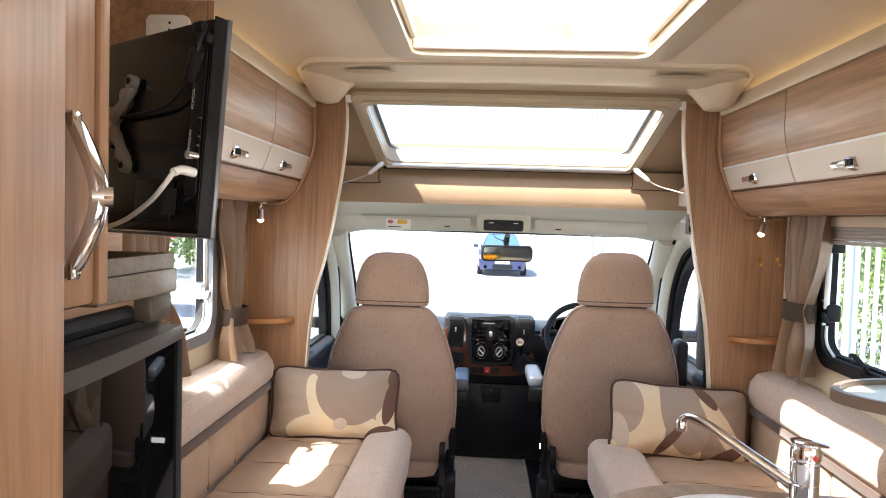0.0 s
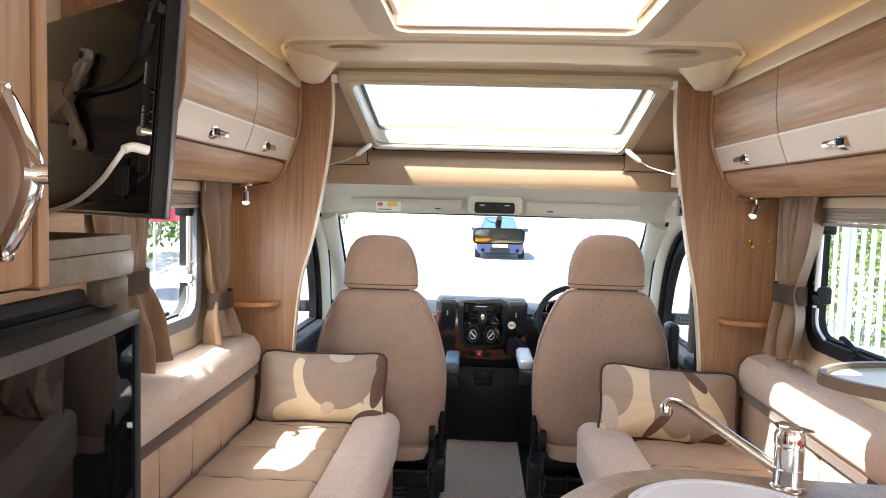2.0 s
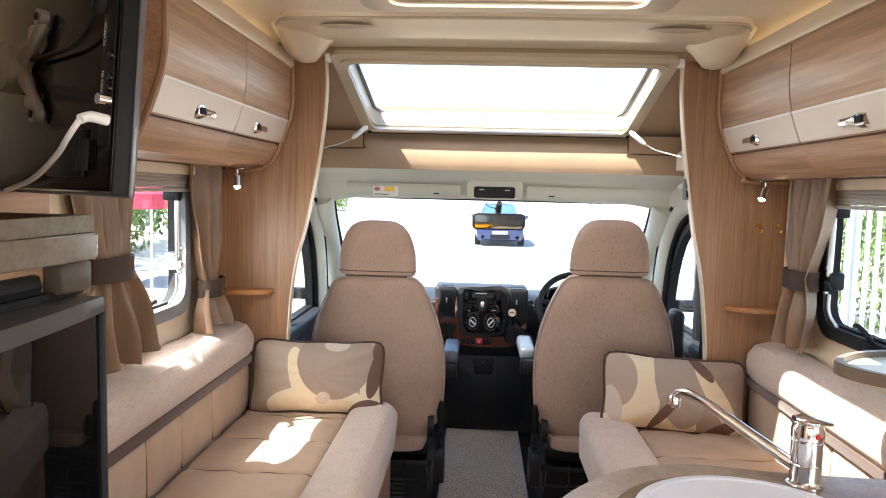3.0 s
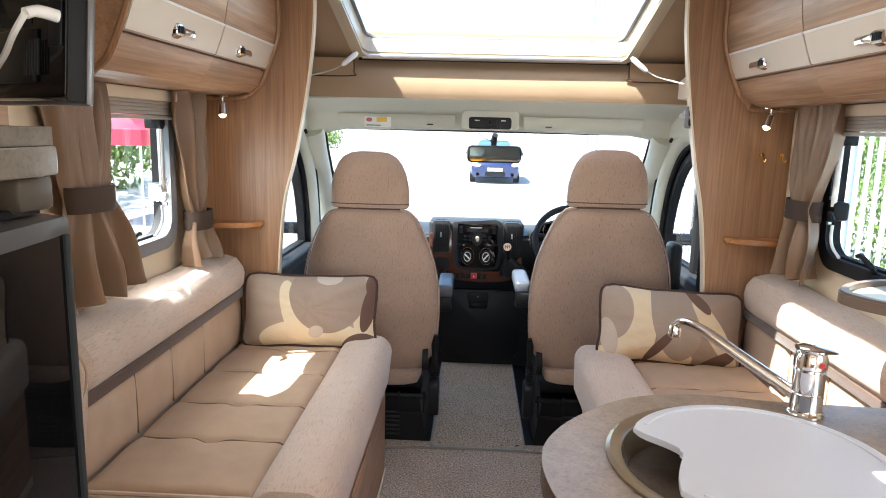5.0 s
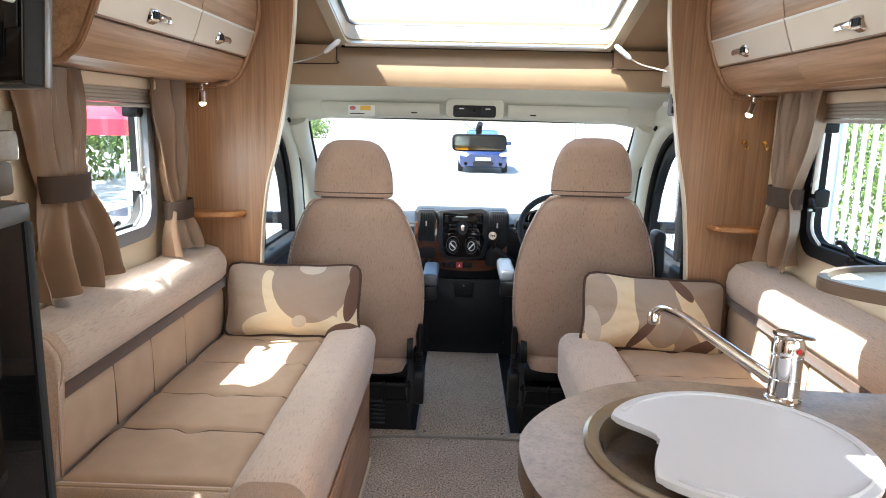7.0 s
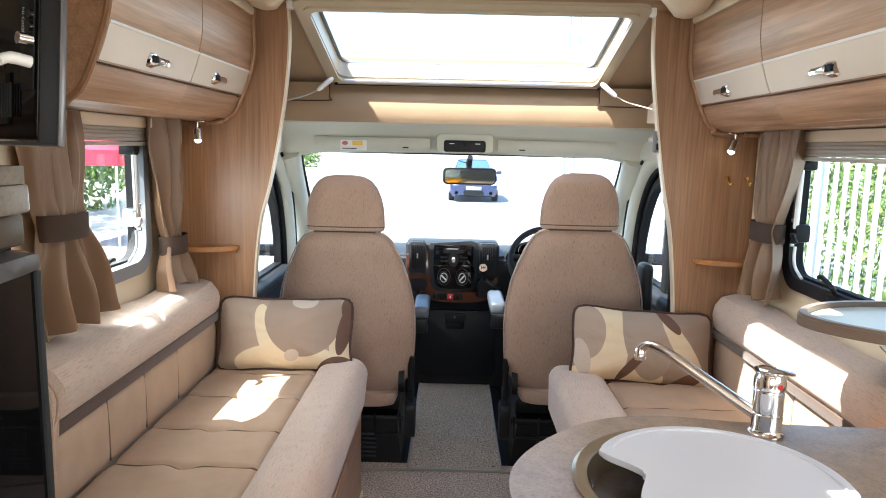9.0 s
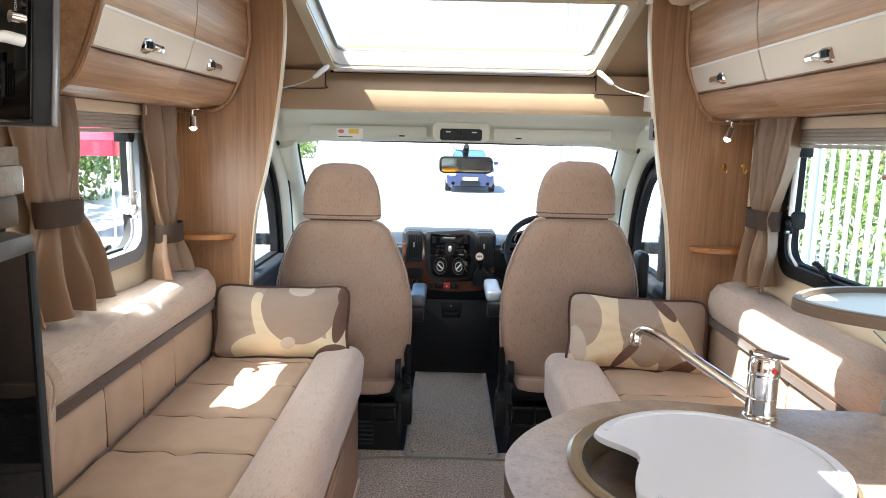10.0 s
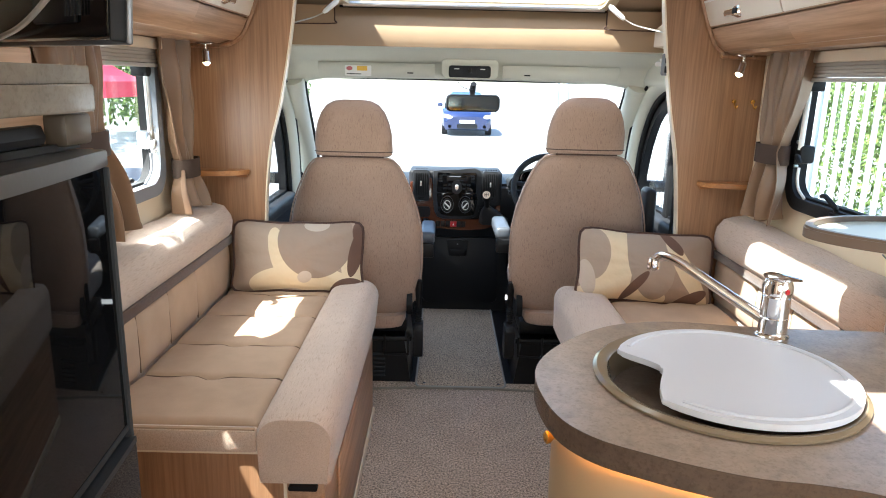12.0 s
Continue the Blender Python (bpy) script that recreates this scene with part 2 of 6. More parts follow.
def part(name, bm, material, parent=None, label="", smooth=True):
    """One bmesh, modelled in world metres, as one mesh object under a thing or a part."""
    off = BASE.get(parent, Vector((0, 0, 0)))
    bmesh.ops.translate(bm, verts=bm.verts, vec=-off)
    bmesh.ops.recalc_face_normals(bm, faces=bm.faces)
    me = bpy.data.meshes.new(name)
    bm.to_mesh(me)
    bm.free()
    me.materials.append(material)
    if smooth:
        me.shade_smooth()
    ob = new(name, me)
    if parent is not None:
        ob.parent = parent
        BASE[ob] = off
    if smooth:
        keep_edges(me)
    return tagged(ob, label)


def keep_edges(me, angle=0.6):
    bm = bmesh.new()
    bm.from_mesh(me)
    for e in bm.edges:
        if len(e.link_faces) == 2 and e.calc_face_angle(0.0) > angle:
            e.smooth = False
    bm.to_mesh(me)
    bm.free()


def solid(name, bm, material, label, category, kind="", group="", smooth=True):
    ob = part(name, bm, material, None, "", smooth)
    return tagged(ob, label, category, group, kind)


def box(x0, x1, y0, y1, z0, z1, r=0.0, seg=2, bm=None):
    one = bmesh.new()
    bmesh.ops.create_cube(one, size=1)
    for v in one.verts:
        v.co = Vector(((x0 + x1) / 2 + v.co.x * (x1 - x0), (y0 + y1) / 2 + v.co.y * (y1 - y0), (z0 + z1) / 2 + v.co.z * (z1 - z0)))
    if r > 0:
        bmesh.ops.bevel(one, geom=one.edges[:], offset=min(r, 0.49 * min(abs(x1 - x0), abs(y1 - y0), abs(z1 - z0))), segments=seg, profile=0.5, affect="EDGES")
    return join(bm, one)


def join(bm, one):
    if bm is None:
        return one
    me = bpy.data.meshes.new("tmp")
    one.to_mesh(me)
    one.free()
    bm.from_mesh(me)
    bpy.data.meshes.remove(me)
    return bm


AX = {"x": lambda a, b, h: (h, a, b), "y": lambda a, b, h: (a, h, b), "z": lambda a, b, h: (a, b, h)}


def prism(pts, axis, lo, hi, r=0.0, bm=None, seg=2):
    """Extrude a flat outline along an axis; (a, b) are the other two axes in order."""
    one = bmesh.new()
    f = AX[axis]
    low = [one.verts.new(f(a, b, lo)) for a, b in pts]
    top = [one.verts.new(f(a, b, hi)) for a, b in pts]
    n = len(pts)
    rims = [one.faces.new(low), one.faces.new(top[::-1])]
    for i in range(n):
        one.faces.new((low[i], low[(i + 1) % n], top[(i + 1) % n], top[i]))
    if r > 0:
        es = {e for fc in rims for e in fc.edges}
        bmesh.ops.bevel(one, geom=list(es), offset=r, segments=seg, profile=0.5, affect="EDGES")
    return join(bm, one)


def ring(outer, inner, axis, lo, hi, bm=None):
    """A flat frame between two outlines with the same number of points."""
    one = bmesh.new()
    f = AX[axis]
    n = len(outer)
    q = [[one.verts.new(f(a, b, h)) for a, b in loop] for h in (lo, hi) for loop in (outer, inner)]
    for i in range(n):
        j = (i + 1) % n
        one.faces.new((q[0][i], q[0][j], q[1][j], q[1][i]))
        one.faces.new((q[2][i], q[3][i], q[3][j], q[2][j]))
        one.faces.new((q[0][i], q[2][i], q[2][j], q[0][j]))
        one.faces.new((q[1][i], q[1][j], q[3][j], q[3][i]))
    return join(bm, one)


def rounded(a0, a1, b0, b1, r, seg=5):
    out = []
    for ca, cb, s in ((a1 - r, b1 - r, 0), (a0 + r, b1 - r, 90), (a0 + r, b0 + r, 180), (a1 - r, b0 + r, 270)):
        for i in range(seg + 1):
            t = radians(s + 90 * i / seg)
            out.append((ca + r * math.cos(t), cb + r * math.sin(t)))
    return out


def disc(ca, cb, r, n=24, r2=None):
    return [(ca + r * math.cos(2 * math.pi * i / n), cb + (r2 or r) * math.sin(2 * math.pi * i / n)) for i in range(n)]


def smooth_line(pts, k=6):
    """Catmull-Rom through points."""
    ps = [Vector(p) for p in pts]
    ps = [ps[0] * 2 - ps[1]] + ps + [ps[-1] * 2 - ps[-2]]
    out = []
    for i in range(1, len(ps) - 2):
        for j in range(k):
            t = j / k
            a, b, c, d = ps[i - 1:i + 3]
            out.append(0.5 * ((2 * b) + (c - a) * t + (2 * a - 5 * b + 4 * c - d) * t * t + (3 * b - a - 3 * c + d) * t ** 3))
    out.append(ps[-2])
    return out


def curve2(pts, k=6):
    return [(p.x, p.y) for p in smooth_line([(a, b, 0) for a, b in pts], k)]


def tube(pts, r, seg=10, bm=None, cap=True):
    """A round bar along a line; r may be a number or one radius a point."""
    one = bmesh.new()
    ps = [Vector(p) for p in pts]
    rs = r if isinstance(r, (list, tuple)) else [r] * len(ps)
    rings, side = [], None
    for i, p in enumerate(ps):
        d = (ps[min(i + 1, len(ps) - 1)] - ps[max(i - 1, 0)]).normalized()
        if side is None:
            side = d.orthogonal().normalized()
        side = (side - d * side.dot(d)).normalized()
        up = d.cross(side)
        rings.append([one.verts.new(p + rs[i] * (side * math.cos(2 * math.pi * k / seg) + up * math.sin(2 * math.pi * k / seg))) for k in range(seg)])
    for a, b in zip(rings, rings[1:]):
        for k in range(seg):
            one.faces.new((a[k], a[(k + 1) % seg], b[(k + 1) % seg], b[k]))
    if cap:
        one.faces.new(rings[0][::-1])
        one.faces.new(rings[-1])
    return join(bm, one)


def lathe(profile, at, seg=28, way="z", bm=None, cap=True):
    """Turn (radius, height) pairs about an axis through a point."""
    one = bmesh.new()
    rows = []
    for r, h in profile:
        row = []
        for k in range(seg):
            a, b = r * math.cos(2 * math.pi * k / seg), r * math.sin(2 * math.pi * k / seg)
            row.append(one.verts.new(Vector(at) + Vector(AX[way](a, b, h))))
        rows.append(row)
    for p, q in zip(rows, rows[1:]):
        for k in range(seg):
            one.faces.new((p[k], p[(k + 1) % seg], q[(k + 1) % seg], q[k]))
    if cap:
        one.faces.new(rows[0][::-1])
        one.faces.new(rows[-1])
    bmesh.ops.remove_doubles(one, verts=one.verts, dist=1e-6)
    return join(bm, one)


def sheet(nu, nv, f, thick=0.0, closed_u=False, bm=None):
    """A grid surface f(u, v) with u, v in 0..1, thickened if asked."""
    one = bmesh.new()
    g = [[one.verts.new(f(i / (nu if closed_u else nu - 1), j / (nv - 1))) for j in range(nv)] for i in range(nu)]
    for i in range(nu if closed_u else nu - 1):
        k = (i + 1) % nu
        for j in range(nv - 1):
            one.faces.new((g[i][j], g[k][j], g[k][j + 1], g[i][j + 1]))
    if thick:
        bmesh.ops.recalc_face_normals(one, faces=one.faces)
        bmesh.ops.solidify(one, geom=one.faces[:], thickness=thick)
    return join(bm, one)


def loft(rows, bm=None, caps=True):
    """Skin closed loops of equal length."""
    one = bmesh.new()
    vs = [[one.verts.new(p) for p in row] for row in rows]
    n = len(rows[0])
    for a, b in zip(vs, vs[1:]):
        for k in range(n):
            one.faces.new((a[k], a[(k + 1) % n], b[(k + 1) % n], b[k]))
    if caps:
        one.faces.new(vs[0][::-1])
        one.faces.new(vs[-1])
    return join(bm, one)


def cyl(a, b, r, seg=16, bm=None):
    return tube([a, b], r, seg, bm)

# ---- the setting ----
CEIL = 1.985
XW = 1.10          # inner faces of the side walls
YP = 2.97          # rear face of the bulkhead panels
WIN_L = (2.10, 2.66, 1.0, 1.50)
WIN_R = (1.70, 2.66, 1.0, 1.50)
WIN_K = (0.10, 1.25, 0.97, 1.33)   # unseen kitchen window beside the camera, sized to let in more light
DOOR_BEAM_W = (1.38, 1.565, 1.25, 1.50)  # unseen entrance door window, shaped to throw sun on the bench end


def side_wall(sign, wins, name):
    a, b = sorted((sign * XW, sign * (XW + 0.035)))
    bm, y = None, -1.6
    for y0, y1, z0, z1 in wins:
        bm = box(a, b, y, y0, -0.05, 2.06, bm=bm)
        box(a, b, y0, y1, -0.05, z0, bm=bm)
        box(a, b, y0, y1, z1, 2.06, bm=bm)
        y = y1
    box(a, b, y, 3.02, -0.05, 2.06, bm=bm)
    solid(name, bm, wall_cream, "cream lined side wall with a window opening", "wall", "structure", smooth=False)


side_wall(-1, [DOOR_BEAM_W, WIN_L], "wall_left")
side_wall(1, [WIN_K, WIN_R], "wall_right")
# unseen rear wall; its opening is added to let daylight in from behind
bm = ring([(-XW - 0.035, -0.05), (XW + 0.035, -0.05), (XW + 0.035, 2.06), (-XW - 0.035, 2.06)], [(-0.78, 0.92), (0.78, 0.92), (0.78, 1.68), (-0.78, 1.68)], "y", -1.64, -1.6)
solid("wall_rear", bm, wood_z, "unseen wood-faced rear wall with an opening added for light", "wall", "structure", smooth=False)
solid("floor", box(-XW - 0.035, XW + 0.035, -1.64, 3.30, -0.06, 0.0), carpet, "brown-grey short pile carpet floor", "floor", "structure", smooth=False)
solid("cab_floor", box(-1.0, 1.0, 3.30, 4.62, -0.06, -0.008), dark, "black rubber floor of the driving cab", "floor", "structure", smooth=False)

# ceiling with the rooflight opening
RX0, RX1, RY0, RY1 = -0.34, 0.39, 1.62, 2.32
VX0, VX1, VY0, VY1 = -0.07, 0.30, 0.88, 1.065     # unseen kitchen roof vent above the camera, fitted to the worktop's sun patch
bm = ring([(-XW - 0.035, 1.3), (XW + 0.035, 1.3), (XW + 0.035, 3.0), (-XW - 0.035, 3.0)],
          [(RX0 - 0.02, RY0 - 0.02), (RX1 + 0.02, RY0 - 0.02), (RX1 + 0.02, RY1 + 0.02), (RX0 - 0.02, RY1 + 0.02)], "z", CEIL, CEIL + 0.05)
ring([(-XW - 0.035, -1.64), (XW + 0.035, -1.64), (XW + 0.035, 1.3), (-XW - 0.035, 1.3)],
     [(VX0, VY0), (VX1, VY0), (VX1, VY1), (VX0, VY1)], "z", CEIL, CEIL + 0.05, bm=bm)
solid("ceiling", bm, cream, "smooth cream ceiling lining", "ceiling", "structure", smooth=False)

# moulded cross beam at the front of the ceiling, with a boss at each end
beam = thing("ceiling_beam", (0, 2.85, CEIL), "cream moulded beam across the ceiling front", "beam", kind="structure")
sec = [(2.485, 1.992), (2.487, 1.974), (2.50, 1.964), (2.54, 1.962), (2.60, 1.954), (2.68, 1.946), (2.74, 1.948), (2.78, 1.958), (2.97, 1.966), (2.97, 1.992)]
rows = []
for i in range(49):
    u = 2 * i / 48 - 1
    u = math.copysign(1 - (1 - abs(u)) ** 1.6, u)
    k = 0.010 * (1 - u * u)
    sweep = max(0.0, (abs(u) - 0.86) / 0.14)
    back = 0.34 * (1 - math.sqrt(max(0.0, 1 - sweep ** 2)))
    rows.append([(0.02 + 0.80 * u, min(y + back * (2.97 - y) / 0.485, 2.97), z + k * (z < 1.99) + 0.022 * sweep ** 3 * (z < 1.97)) for y, z in sec])
part("moulding", loft(rows), cream_gloss, beam)
part("lip", tube([r[2] for r in rows[1:-1]], 0.0055, 8), frame_cream, beam)
for s, cx in ((-1, -0.70), (1, 0.745)):
    rows = [[(cx + s * dx + 0.085 * w * math.cos(t), yc + 0.15 * w * math.sin(t), z) for t in [2 * math.pi * k / 24 for k in range(24)]]
            for w, z, yc, dx in ((1.30, 1.985, 2.76, -0.01), (1.12, 1.962, 2.77, -0.005), (0.90, 1.940, 2.78, 0.0), (0.70, 1.915, 2.79, 0.004), (0.52, 1.896, 2.80, 0.006), (0.30, 1.888, 2.80, 0.006), (0.08, 1.886, 2.80, 0.006))]
    part("boss", loft(rows), cream_gloss, beam)
    rows = [[(cx - s * (0.10 + 0.20 * u) + 0.001, 2.56 + 0.035 * w * math.cos(t), 1.9565 + 0.004 * w * math.sin(t)) for t in [2 * math.pi * k / 10 for k in range(10)]] for u, w in ((0, 0.05), (0.15, 0.6), (0.4, 1.0), (0.7, 0.7), (1.0, 0.05))]
    part("slot", loft(rows), frame_cream, beam)

# rooflight
roof = thing("rooflight", ((RX0 + RX1) / 2, 2.0, CEIL), "cream framed rooflight with a clear dome", "rooflight", kind="structure")
mx, my = (RX0 + RX1) / 2, (RY0 + RY1) / 2


def rr(grow, r):
    return rounded(RX0 - grow, RX1 + grow, RY0 - grow, RY1 + grow, r)


part("frame", ring(rr(0.075, 0.07), rr(0.0, 0.05), "z", CEIL - 0.022, CEIL - 0.001), frame_cream, roof)
part("inner_frame", ring(rr(0.04, 0.05), rr(-0.012, 0.05), "z", CEIL - 0.030, CEIL - 0.0225), frame_cream, roof)
part("upstand", ring(rr(0.03, 0.06), rr(0.0, 0.05), "z", CEIL, CEIL + 0.10), frame_cream, roof)
dome = part("dome", prism(rr(0.05, 0.08), "z", CEIL + 0.105, CEIL + 0.11), glass, roof)
dome.visible_shadow = False
# screen added so that the sun reaches only the right-hand bench's back
sc = part("screen", sheet(60, 2, lambda u, v: Vector((RX0 + 0.005 + (0.125 - RX0) * u, RY0 + 0.004 + (RY1 - RY0 - 0.008) * v, CEIL + 0.085 + 0.004 * (round(u * 59) % 2)))), sun_limit_cloth, roof, "added white pleated screen, part way across, that narrows the sun patch")
for x in (RX0 + 0.012, RX1 - 0.012):
    part("rail", box(x - 0.008, x + 0.008, RY0 + 0.02, RY1 - 0.02, CEIL + 0.02, CEIL + 0.05, 0.003), band_mat, roof)
# bar tinted pink to paint in a reddish reflection
part("blind_bar", box(RX0 + 0.01, RX1 - 0.01, RY1 - 0.024, RY1 - 0.004, CEIL - 0.012, CEIL + 0.018, 0.005), plain("pink_reflection_bar", (0.7, 0.55, 0.5), 0.4), roof)

vent = thing("sun_patch_vent", ((VX0 + VX1) / 2, (VY0 + VY1) / 2, CEIL), "unseen oblong roof vent shaped to cast the worktop's sun patch", "roof vent", kind="structure")
part("frame", ring(rounded(VX0 - 0.05, VX1 + 0.05, VY0 - 0.05, VY1 + 0.05, 0.03), rounded(VX0, VX1, VY0, VY1, 0.03), "z", CEIL - 0.02, CEIL - 0.001), cream_gloss, vent)
cover = part("cover", prism(rounded(VX0 - 0.03, VX1 + 0.03, VY0 - 0.03, VY1 + 0.03, 0.03), "z", CEIL + 0.06, CEIL + 0.065), glass, vent)
cover.visible_shadow = False

# bulkhead panels that end in curved edges
EDGE_L = [(-0.672, 1.99), (-0.664, 1.81), (-0.686, 1.58), (-0.738, 1.30), (-0.786, 1.11), (-0.811, 0.85), (-0.822, 0.5), (-0.822, 0.0)]
EDGE_R = [(0.686, 1.99), (0.694, 1.77), (0.724, 1.53), (0.762, 1.30), (0.804, 1.10), (0.835, 0.795), (0.842, 0.5), (0.842, 0.0)]
for s, edge, nm in ((-1, EDGE_L, "bulkhead_left"), (1, EDGE_R, "bulkhead_right")):
    c = curve2(edge)
    bh = thing(nm, (s * 0.95, YP, 0), "upright-grained wood bulkhead panel with a curved pale edge", "panel", kind="structure")
    part("board", prism(c + [(s * 1.099, 0.0), (s * 1.099, 1.984)], "y", YP, YP + 0.03), wood_z, bh, smooth=False)
    off = [(a - s * 0.006, b) for a, b in c]
    part("edge_strip", prism(c + off[::-1], "y", YP - 0.002, YP + 0.033), cream_gloss, bh, "pale edging strip")

# ---- overcab pod ----
SKT, SKB = (2.93, 1.952), (3.50, 1.710)     # top and bottom lines (y, z) of the sloping window frame
sl = Vector((0, SKB[0] - SKT[0], SKB[1] - SKT[1]))
SL_LEN = sl.length
slope_n = Vector((0, -sl.z, sl.y)).normalized()


def on_slope(x, v, h=0.0):
    """A point at width x, a share v down the slope, h above it."""
    p = Vector((x, SKT[0], SKT[1])) + sl * v + slope_n * h
    return p


def slope_ring(outer, inner, h0, h1):
    one = ring(outer, inner, "z", h0, h1)
    for q in one.verts:
        q.co = on_slope(q.co.x, q.co.y, q.co.z)
    return one


pod = thing("overcab_pod", (0, 3.2, 1.7), "taupe suede lining over the driving cab", "lining", kind="structure")
part("slope_lining", slope_ring([(-1.0, 0.012), (1.0, 0.012), (1.0, 1.06), (-1.0, 1.06)], [(-0.60, 0.06), (0.625, 0.06), (0.585, 0.952), (-0.56, 0.952)], 0.004, 0.04), suede, pod, smooth=False)


def fascia(u, v):
    x = (2 * u - 1) * 0.97
    bow = 0.012 * (1 - (x / 0.97) ** 2)
    prof = smooth_line([(0, 3.500, 1.735), (0, 3.526, 1.70), (0, 3.505, 1.672), (0, 3.484, 1.645), (0, 3.476, 1.60), (0, 3.478, 1.56), (0, 3.485, 1.532)], 4)
    p = prof[round(v * (len(prof) - 1))]
    return Vector((x, p.y + bow * (1 - v), p.z))


part("fascia", sheet(25, 25, fascia, 0.008), suede, pod, "curved taupe suede fascia lit by the sun")
for s in (-1, 1):
    part("side_lining", prism([(2.99, 1.98), (3.68, 1.98), (3.68, 1.45), (3.05, 1.45), (2.99, 1.7)], "x", s * 0.93 - 0.012, s * 0.93 + 0.012), suede, pod)
    pad = [[(s * x, y, z) for y, z in ((3.00, 1.73), (3.20, 1.69), (3.47, 1.625), (3.485, 1.60), (3.47, 1.545), (3.20, 1.545), (3.00, 1.56))] for x in (0.925, 0.88, 0.835)]
    pad[2] = [(x - s * 0.04 * (y - 3.0), y, 1.62 + (z - 1.62) * 0.9) for x, y, z in pad[2]]
    part("corner_pad", loft(pad), cream, pod, "cream corner pad")
    x0, x1 = sorted((s * 0.60, s * 0.93))
    part("side_pocket", prism(rounded(x0, x1, 1.622, 1.70, 0.02), "y", 3.47, 3.485), suede, pod)
    g = [(s * 0.60, 3.47, 1.705), (s * 0.60, 3.468, 1.64), (s * 0.615, 3.467, 1.622), (s * 0.9, 3.467, 1.62)]
    part("pocket_seam", tube(smooth_line(g, 5), 0.0028, 6), piping, pod)

sky_win = thing("overcab_window", (0, 3.2, 1.85), "cream framed sloping window over the cab", "window", kind="structure")


def trap(gx, t0, t1, r, seg=5):
    """Rounded outline on the slope that narrows slightly downwards."""
    out = []
    for x, v in rounded(-1, 1, t0, t1, r, seg):
        w = (0.657 - 0.045 * v) - gx
        out.append((x * w + 0.012, v))
    return out


def slope_frame(g0, a0, b0, r0, g1, a1, b1, r1, h0, h1):
    o, i = trap(g0, a0, b0, r0), trap(g1, a1, b1, r1)
    return slope_ring(o, i, h0, h1)


part("frame", slope_frame(0.0, 0.0, 1.0, 0.06, 0.040, 0.065, 0.95, 0.06, -0.014, 0.003), frame_cream, sky_win)
part("inner_frame", slope_frame(0.030, 0.05, 0.962, 0.06, 0.052, 0.082, 0.94, 0.07, -0.024, -0.0145), frame_cream, sky_win)
part("reveal", slope_frame(0.040, 0.065, 0.95, 0.06, 0.047, 0.072, 0.942, 0.07, 0.003, 0.075), frame_cream, sky_win)
part("glazing_bead", slope_frame(0.043, 0.068, 0.945, 0.06, 0.062, 0.13, 0.940, 0.06, 0.072, 0.082), grey_frame, sky_win)
o = trap(0.046, 0.07, 0.943, 0.07)
bm = prism(o, "z", 0.083, 0.087)
for q in bm.verts:
    q.co = on_slope(q.co.x, q.co.y, q.co.z)
g = part("pane", bm, glass, sky_win)
g.visible_shadow = False
a, b = on_slope(-0.56, 0.945, -0.02), on_slope(0.585, 0.945, -0.02)
part("blind_rail", cyl(a, b, 0.011, 10), steel, sky_win, "silver blind rail")
a, b = on_slope(-0.58, 0.99, -0.012), on_slope(0.60, 0.99, -0.012)
part("lower_rail", tube([a, b], 0.009, 8), dark, sky_win)
for s, ax in ((-1, -0.56), (1, 0.575)):
    strut = thing("window_strut", (ax, 3.36, 1.70), "white plastic catch with a cord beside the sloping window", "catch", "overcab catches")
    p0 = Vector((ax, 3.33, 1.708))
    p1 = p0 + Vector((s * 0.062, -0.02, -0.055))
    part("grip", tube([p0, p0.lerp(p1, 0.15), p0.lerp(p1, 0.85), p1], [0.006, 0.0115, 0.0105, 0.006], 10), white, strut)
    cord = [p1, p1 + Vector((s * 0.05, -0.02, -0.025)), Vector((s * 0.775 + 0.01, 3.05, 1.573))]
    part("cord", tube(smooth_line(cord, 5), 0.0028, 6), plain("cord_grey", (0.45, 0.42, 0.37), 0.7), strut)
for s in (-1, 1):
    solid("ceiling_cap", box(s * 0.665 - 0.012 + 0.01, s * 0.665 + 0.012 + 0.01, 2.955, 2.985, 1.915, 1.955, 0.006), white, "small white plastic trim cap under the beam", "trim cap", "structure")

# ---- driving cab shell ----
cab = thing("cab_shell", (0, 3.9, 0), "pale plastic lined driving cab", "cab", kind="structure")


def header(u, v):
    x = (2 * u - 1) * 0.99
    k = abs(2 * u - 1)
    prof = smooth_line([(0, 3.50, 1.533), (0, 3.60, 1.528), (0, 3.72, 1.497), (0, 3.80, 1.478), (0, 3.845, 1.44), (0, 3.88, 1.405), (0, 3.94, 1.392)], 4)
    p = prof[round(v * (len(prof) - 1))]
    bow = 0.05 * (1 - k * k)
    return Vector((x, p.y + bow, p.z + 0.015 * (1 - k * k) - 0.05 * max(0, k - 0.75) * 4 * v * 0.9))


